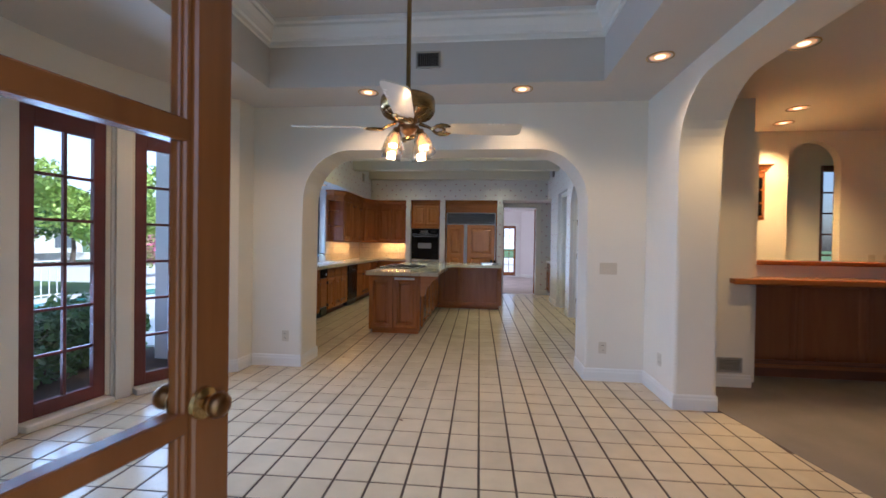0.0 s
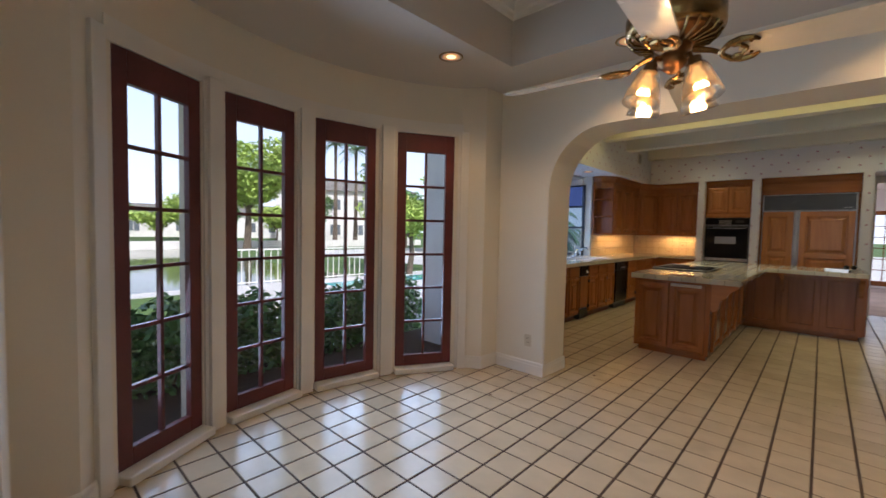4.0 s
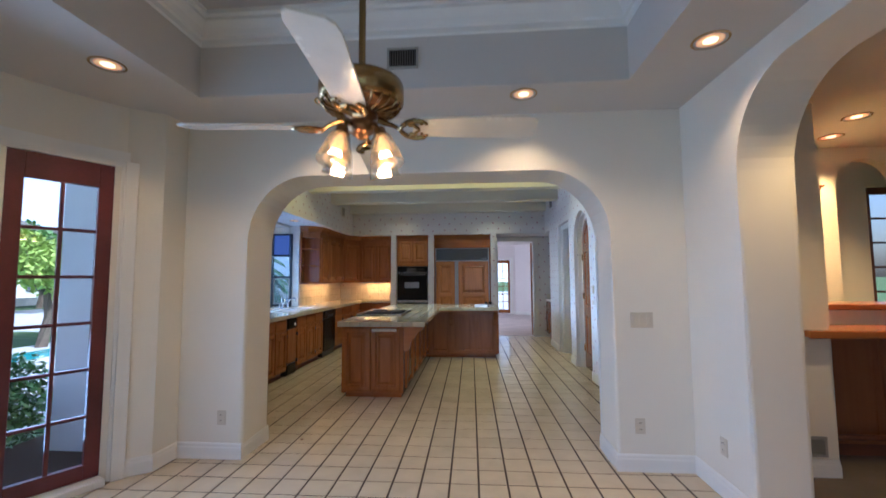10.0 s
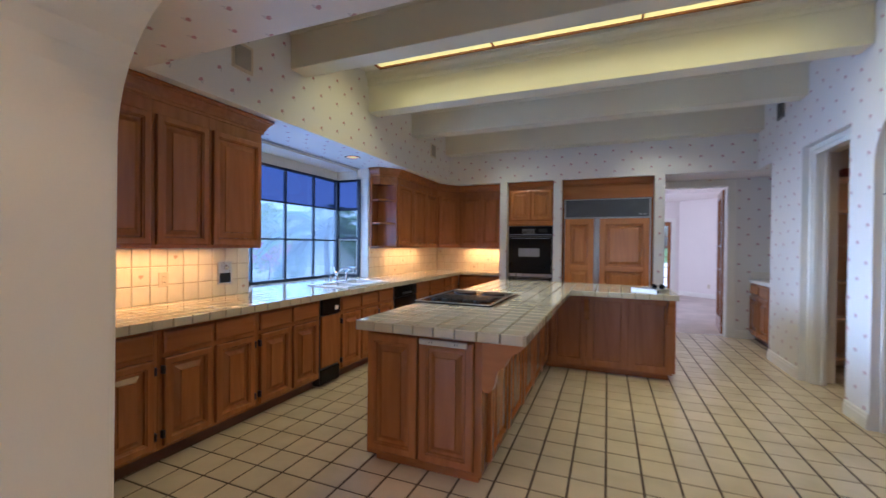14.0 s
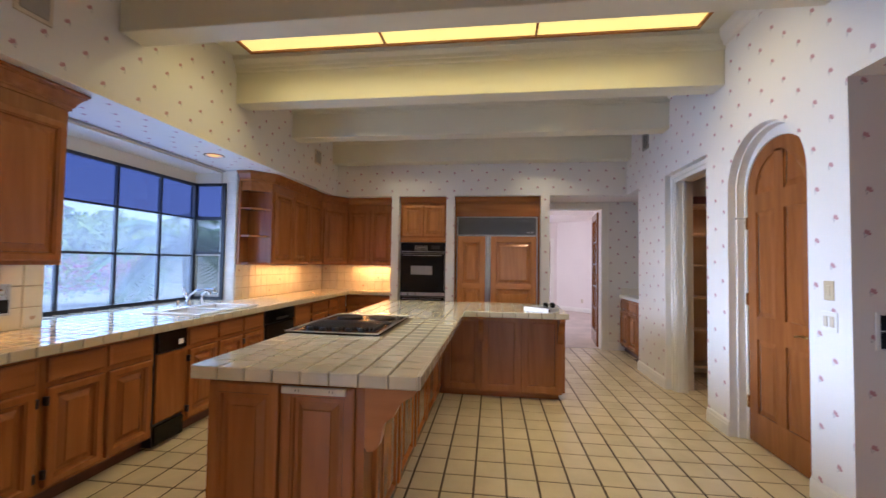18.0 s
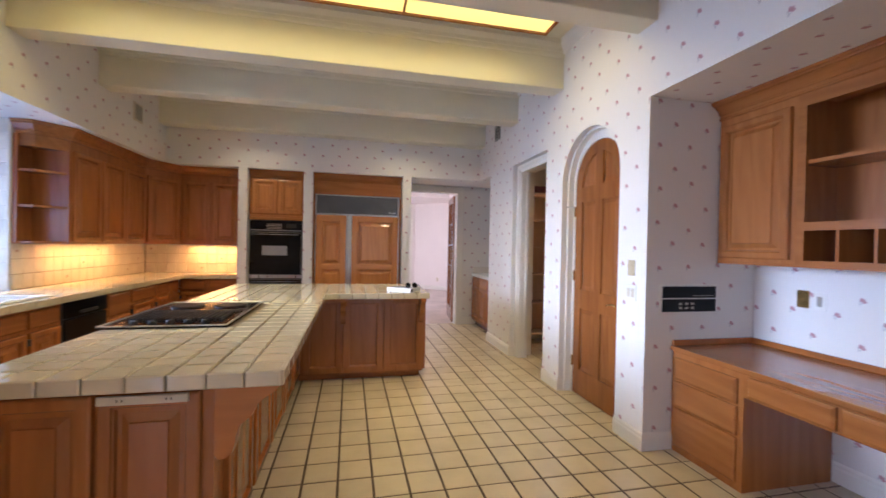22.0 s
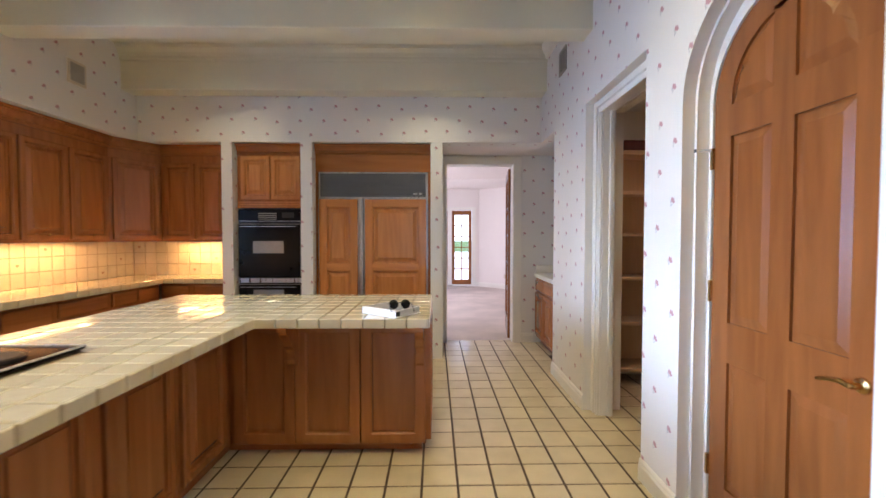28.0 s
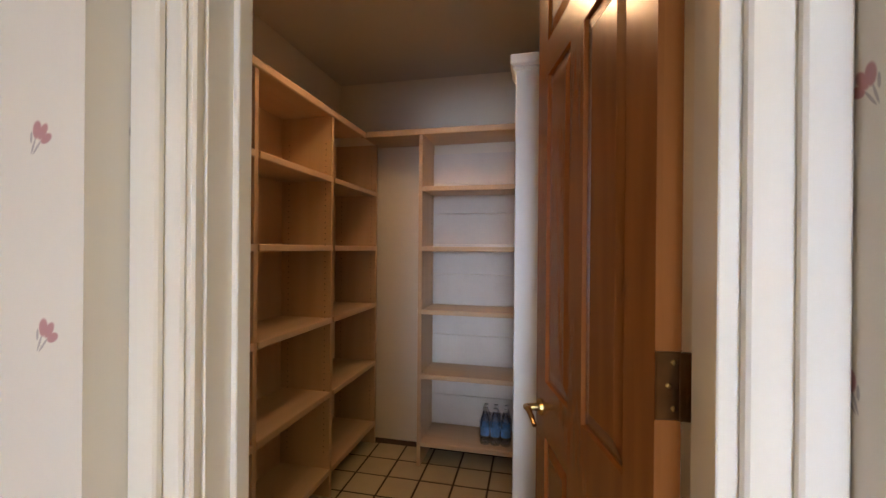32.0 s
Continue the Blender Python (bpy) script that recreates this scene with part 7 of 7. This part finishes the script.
def house(x, y, a, w, d, h, label, storeys=1):
    t = thing("house", pose(x, y, -0.3, 0, 0, a), label, "house")
    part("wall", boxes((-w / 2, w / 2, 0, d, 0, h)), STUCCO, t)
    part("roof", prism_y([(-w / 2 - 0.5, h), (w / 2 + 0.5, h), (w * 0.3, h + 1.1), (-w * 0.3, h + 1.1)], -0.5, d + 0.5), ROOF, t)
    n = int(w // 2.4)
    for s in range(storeys):
        for k in range(n):
            wx = -w / 2 + (k + 0.5) * w / n
            z0 = 0.7 + s * (h / storeys)
            wd = part("window", boxes((wx - 0.65, wx + 0.65, -0.05, 0.0, z0, z0 + 1.35)), TRIM, t)
            part("pane", boxes((wx - 0.57, wx - 0.03, -0.07, -0.05, z0 + 0.07, z0 + 1.28), (wx + 0.03, wx + 0.57, -0.07, -0.05, z0 + 0.07, z0 + 1.28)), HPANE, wd)
    return t


x, y = at_heading(81, 62)
house(x, y, 80, 22, 8, 3.0, "low pale house with a grey roof across the lake")
x, y = at_heading(57, 50)
house(x, y, 57, 16, 8, 6.0, "pale two-storey house with a grey roof beyond the pool", 2)
x, y = at_heading(69, 60)
house(x, y, 69, 14, 7, 3.2, "pale house behind the trees across the lake")

structure(part("water", boxes((-31, -11.6, -60, 9, -0.32, -0.292)), LAKE), "still green lake beyond the lawn", "lake")
structure(part("pavement", boxes((-11.6, -6.4, 4.2, 30, -0.32, -0.288), (-11.6, -10.9, -60, 4.2, -0.32, -0.284), (-40, -30.6, -60, 30, -0.32, -0.286)), PAVE), "pale paved pool deck and lake edge", "paving")
structure(part("pool_water", boxes((-10.6, -7.6, 7.2, 13.5, -0.30, -0.282)), POOLW), "turquoise swimming pool water", "pool")
structure(part("lake_wall", boxes((-31, -30.6, -60, 30, -0.6, 0.25)), STUCCO), "low pale lake wall on the far bank", "wall")
rl = thing("railing", pose(-11.3, 4.4, -0.284), "white metal railing along the pool deck", "railing")
part("top_rail", boxes((-0.02, 0.02, 0, 6, 0.98, 1.02)), TRIM, rl)
part("bottom_rail", boxes((-0.015, 0.015, 0, 6, 0.08, 0.11)), TRIM, rl)
for k in range(31):
    part("baluster", boxes((-0.01, 0.01, 0.2 * k - 0.01, 0.2 * k + 0.01, 0.0, 0.98)), TRIM, rl)

palm("palm_tree", -6.3, 11.7, 2.05, 1.75, 40, "broad green palm tree on the kitchen terrace", 21, w=0.13, rise=(-0.6, 0.95), m=34)
bs = thing("flowering_bush", pose(-13.6, 17.0, -0.28), "pink flowering bush in the garden", "bush")
leafy("leaves", [(0.2 * k - 0.6, 0.35 * k - 1.0, 0.9 + 0.2 * (k % 3), 0.7, 0.7, 0.7) for k in range(7)], 0.07, 2600, LEAFB, bs, 31)
leafy("flowers", [(0.2 * k - 0.5, 0.3 * k - 1.0, 1.0 + 0.2 * (k % 3), 0.72, 0.72, 0.6) for k in range(6)], 0.07, 1500, LEAFP, bs, 32)
part("stem", tube([(0, 0, 0), (0.05, 0.1, 0.5), (0, 0, 1.0)], [0.05, 0.04, 0.02], 6), BARK, bs)
tree("tree", -20.5, 25.0, 3.9, 3.0, 5000, LEAFB, "leafy garden tree beyond the kitchen window", 42, leaf=0.16)
structure(part("garden_wall", boxes((-26, -7.5, 30, 30.3, -0.3, 1.3)), STUCCO), "pale garden wall behind the kitchen", "wall")
structure(part("terrace", boxes((-9.5, -3.95, 6.0, 17.0, -0.31, -0.280), (-26.0, -9.5, 14.0, 29.9, -0.31, -0.279), (-9.5, -3.95, 17.0, 29.9, -0.31, -0.279)), PAVE), "pale paved terrace outside the kitchen", "paving")
tree("tree", -1.2, 36.0, 5.5, 2.6, 5000, LEAFB, "leafy tree outside the far room", 51, leaf=0.12)
structure(part("terrace_north", boxes((-4, 6, 17.8, 48.0, -0.31, -0.1)), PAVE), "pale paved terrace outside the far room", "paving")

# pale haze along the western horizon
m_, nt_, b_ = nodes("sky_haze")
em, tc_, sp_ = nt_.nodes.new("ShaderNodeEmission"), nt_.nodes.new("ShaderNodeNewGeometry"), nt_.nodes.new("ShaderNodeSeparateXYZ")
mr_, mx_ = nt_.nodes.new("ShaderNodeMapRange"), nt_.nodes.new("ShaderNodeMixRGB")
mr_.inputs[1].default_value, mr_.inputs[2].default_value = 0.0, 80.0
mx_.inputs[1].default_value, mx_.inputs[2].default_value = (0.95, 0.97, 1.0, 1), (0.52, 0.70, 1.0, 1)
em.inputs[1].default_value = 1.7
nt_.links.new(tc_.outputs["Position"], sp_.inputs[0])
nt_.links.new(sp_.outputs[2], mr_.inputs[0])
nt_.links.new(mr_.outputs[0], mx_.inputs[0])
nt_.links.new(mx_.outputs[0], em.inputs[0])
nt_.links.new(em.outputs[0], nt_.nodes["Material Output"].inputs[0])
arcb = [(190 * math.cos(radians(a)), 190 * math.sin(radians(a))) for a in range(85, 271, 5)]
bm = prism_z(arcb + [(x * 1.01, y * 1.01) for x, y in arcb][::-1], -0.3, 110)
structure(part("backdrop", bm, m_), "pale hazy sky along the horizon", "sky")

# ---- tiles: counters, splashbacks, floor ----
TILES = {}


def tile_mesh(name, w, d, h, bev, mat):
    """One glazed tile lying in the plane z = 0, with softened edges."""
    key = (name, round(w, 3), round(d, 3), mat.name)
    if key in TILES:
        return TILES[key]
    a, b = w / 2, d / 2
    v, f = [], []
    for i, z in ((0, 0.0), (0, h - bev), (bev, h)):
        v += [(-a + i, -b + i, z), (a - i, -b + i, z), (a - i, b - i, z), (-a + i, b - i, z)]
    for r in (0, 4):
        f += [(r + k, r + (k + 1) % 4, r + 4 + (k + 1) % 4, r + 4 + k) for k in range(4)]
    f.append((8, 9, 10, 11))
    me = bpy.data.meshes.new(name)
    me.from_pydata(v, [], f)
    me.materials.append(mat)
    TILES[key] = me
    return me


def lay(parent, m, w, d, h, bev, mat, name="tile"):
    o = new(name, tile_mesh(name, w, d, h, bev, mat))
    o.parent = parent
    o.matrix_basis = m
    return o


def joined(parent, ms, w, d, h, bev, mat, name="more_tiles"):
    me0 = tile_mesh("tile", w, d, h, bev, mat)
    v0, f0 = [Vector(v.co) for v in me0.vertices], [tuple(p.vertices) for p in me0.polygons]
    vs, fs = [], []
    for m in ms:
        n = len(vs)
        vs += [tuple(m @ v) for v in v0]
        fs += [tuple(n + i for i in f) for f in f0]
    me = bpy.data.meshes.new(name)
    me.from_pydata(vs, [], fs)
    me.materials.append(mat)
    o = new(name, me)
    o.parent = parent
    o["kind"] = "stuff"
    return o


rnd = random.Random(5)


def grid(parent, x0, x1, y0, y1, z, p=0.1225, inside=None, mat=None):
    nx, ny = max(1, round((x1 - x0) / p)), max(1, round((y1 - y0) / p))
    px, py = (x1 - x0) / nx, (y1 - y0) / ny
    for i in range(nx):
        for j in range(ny):
            x, y = x0 + (i + 0.5) * px, y0 + (j + 0.5) * py
            if inside and not inside(x, y):
                continue
            lay(parent, pose(x, y, z + rnd.uniform(0, 0.0006), rnd.uniform(-0.4, 0.4), rnd.uniform(-0.4, 0.4)), px - 0.0085, py - 0.0085, 0.010, 0.0045, mat or CTILE)


def edge_run(parent, a, b, z0, z1, p=0.1225, face=1):
    """A row of edging tiles along the front of a counter, from a to b; their faces look to the right of the way."""
    a, b = Vector((*a, 0)), Vector((*b, 0))
    n = max(1, round((b - a).length / p))
    d = (b - a) / n
    ang = math.degrees(math.atan2(d.y, d.x))
    for k in range(n):
        c = a + d * (k + 0.5)
        lay(parent, pose(c.x, c.y, (z0 + z1) / 2, 0, 0, ang) @ pose(0, 0, 0, 90), d.length - 0.005, z1 - z0 + 0.002, 0.014, 0.005, CTILE, "edge_tile")


CT = 0.908
ic = thing("island_countertop", pose(0, 0, 0), "cream tiled countertop of the island and peninsula", "countertop")
part("bed", boxes((-1.515, -0.485, 6.045, 9.485, 0.865, CT), (-0.485, 0.535, 8.475, 9.485, 0.865, CT)), GROUTL, ic)
grid(ic, -1.52, -0.48, 6.04, 9.49, CT, inside=lambda x, y: not (-1.56 < x < -0.90 and 6.89 < y < 7.86))
grid(ic, -0.48, 0.54, 8.47, 9.49, CT)
edge_run(ic, (-1.52, 6.045), (-0.48, 6.045), 0.862, CT + 0.010)
edge_run(ic, (-0.485, 6.04), (-0.485, 8.475), 0.862, CT + 0.010)
edge_run(ic, (-0.48, 8.475), (0.54, 8.475), 0.862, CT + 0.010)
edge_run(ic, (0.535, 8.47), (0.535, 9.49), 0.862, CT + 0.010)
edge_run(ic, (-1.515, 9.49), (-1.515, 6.04), 0.862, CT + 0.010)

lc = thing("wall_countertop", pose(0, 0, 0), "cream tiled countertop along the window wall", "countertop")
part("bed", boxes((XL, -2.565, 4.852, 7.57, 0.865, CT), (XL, -2.565, 8.32, 11.27, 0.865, CT), (XL, -3.101, 7.57, 8.32, 0.865, CT), (-2.699, -2.565, 7.57, 8.32, 0.865, CT), (-3.101, -2.699, 7.921, 7.969, 0.865, CT), (XW + 0.02, XL, 6.77, 8.84, 0.872, CT), (-2.565, -1.852, 10.785, 11.27, 0.865, CT)), GROUTL, lc)
grid(lc, XL, -2.56, 4.86, 11.27, CT, inside=lambda x, y: not (-3.2 < x < -2.66 and 7.52 < y < 8.36))
grid(lc, XW + 0.02, XL, 6.78, 8.83, CT)
grid(lc, -2.56, -1.855, 10.78, 11.27, CT)
edge_run(lc, (-2.57, 4.86), (-2.57, 10.78), 0.862, CT + 0.010)
edge_run(lc, (-2.56, 10.79), (-1.855, 10.79), 0.862, CT + 0.010)



def motif_tile(name):
    """A cream tile with a small faded flower printed in its middle."""
    m = STILE.copy()
    m.name = name
    nt = m.node_tree
    bs = nt.nodes["Principled BSDF"]
    src = bs.inputs["Base Color"].links[0].from_socket
    tc, ln, ns = nt.nodes.new("ShaderNodeTexCoord"), nt.nodes.new("ShaderNodeVectorMath"), nt.nodes.new("ShaderNodeTexNoise")
    ln.operation = "LENGTH"
    ns.inputs["Scale"].default_value = 90
    ad, mr, mx = nt.nodes.new("ShaderNodeMath"), nt.nodes.new("ShaderNodeMapRange"), nt.nodes.new("ShaderNodeMixRGB")
    ad.operation, ad.inputs[1].default_value = "MULTIPLY_ADD", 0.03
    mr.inputs[1].default_value, mr.inputs[2].default_value, mr.inputs[3].default_value, mr.inputs[4].default_value = 0.030, 0.036, 0.7, 0.0
    mx.inputs[2].default_value = (0.42, 0.21, 0.12, 1)
    nt.links.new(tc.outputs["Object"], ln.inputs[0])
    nt.links.new(tc.outputs["Object"], ns.inputs[0])
    nt.links.new(ns.outputs[0], ad.inputs[0])
    nt.links.new(ln.outputs["Value"], ad.inputs[2])
    nt.links.new(ad.outputs[0], mr.inputs[0])
    nt.links.new(mr.outputs[0], mx.inputs[0])
    nt.links.new(src, mx.inputs[1])
    nt.links.new(mx.outputs[0], bs.inputs["Base Color"])
    return m


MOTIF = motif_tile("printed_splash_tile")


def splash(parent, m, w, h, p=0.132, skip=None):
    nx, nz = round(w / p), round(h / p)
    for i in range(nx):
        for j in range(nz):
            lay(parent, m @ pose((i + 0.5) * w / nx, 0, (j + 0.5) * h / nz, 90 + rnd.uniform(-0.3, 0.3), rnd.uniform(-0.3, 0.3), 0), w / nx - 0.005, h / nz - 0.005, 0.008, 0.0038, MOTIF if (i * 2 + j * 5) % 9 == 1 and h < 1 else STILE)
    return parent


sp = structure(new("splashback"), "cream glazed tile splashback behind the counter", "splashback")
part("bed", boxes((XL, XL + 0.004, 4.855, 6.78, CT, 1.345), (XL, XL + 0.004, 8.83, 11.265, CT, 1.345), (XL + 0.01, -1.853, 11.266, 11.2695, CT, 1.345)), GROUTS, sp)
splash(sp, pose(XL + 0.004, 4.86, CT + 0.008, 0, 0, 90), 1.92, 0.428)
splash(sp, pose(XL + 0.004, 8.84, CT + 0.008, 0, 0, 90), 2.42, 0.428)
splash(sp, pose(XL + 0.02, 11.266, CT + 0.008), 1.38, 0.428)
bt = structure(new("bay_tiling"), "white glazed tiles on the cheeks of the window bay", "tiling")
part("bed", boxes((-3.44, XL - 0.006, 8.835, 8.85, CT, SOF - 0.006), (-3.44, XL - 0.006, 6.76, 6.775, CT, SOF - 0.006), (XL - 0.004, XL + 0.006, 6.66, 6.775, 1.35, SOF - 0.006)), GROUTS, bt)
splash(bt, pose(-3.40, 8.835, CT + 0.01), 0.135, 1.54)
splash(bt, pose(XL + 0.006, 6.64, 1.35, 0, 0, 90), 0.135, 1.10)

FPX, FPY = 0.202, 0.2085
F0X, F0Y = -0.0268, 4.3765
FTURN = radians(0.5)
fl = bpy.data.objects["floor"]


def on_floor(x, y):
    if y < 4.44 or (y < 4.60 and (x < -1.6 or x > 1.0)):
        if x > 2.17 + max(0.0, 3.9 - y) * 0.147 or x < -3.2 or (x > 1.9 and not 1.0 < y < 3.85):
            return False
        if y < 0.95 and x < -1.5:
            return False
        return (x > -2.42 and y > 0.9) or (x > -1.5) or (x + 0.82) ** 2 + (y - 2.72) ** 2 < 2.36 ** 2
    if y < 4.85:
        return -1.9 < x < 1.3
    if y < 10.73:
        if 6.2 < y < 9.4 and -1.35 < x < -0.95:
            return False
        return -2.75 < x < 1.85 or (7.1 < y < 8.15 and x < 2.2) or (4.9 < y < 6.9 and x < 2.7) or (8.3 < y < 10.2 and x < 4.2)
    return (0.5 < x < 2.0 and y < 11.6) or (-0.85 < x < 0.55 and y < 10.98)


near, rest = [], []
for i in range(-17, 25):
    for j in range(-23, 37):
        u, v = F0X + (i + 0.5) * FPX, F0Y + (j + 0.5) * FPY
        x, y = u * math.cos(FTURN) - v * math.sin(FTURN), u * math.sin(FTURN) + v * math.cos(FTURN)
        if on_floor(x, y):
            m = pose(x, y, -0.0065 + rnd.uniform(0, 0.0008), rnd.uniform(-0.18, 0.18), rnd.uniform(-0.18, 0.18), 0.5)
            (near if (-0.75 < x < 1.35 and 1.4 < y < 7.4) else rest).append(m)
for m in near:
    lay(fl, m, FPX - 0.014, FPY - 0.012, 0.0065, 0.0022, FTILE)
joined(fl, rest, FPX - 0.014, FPY - 0.012, 0.0065, 0.0022, FTILE)
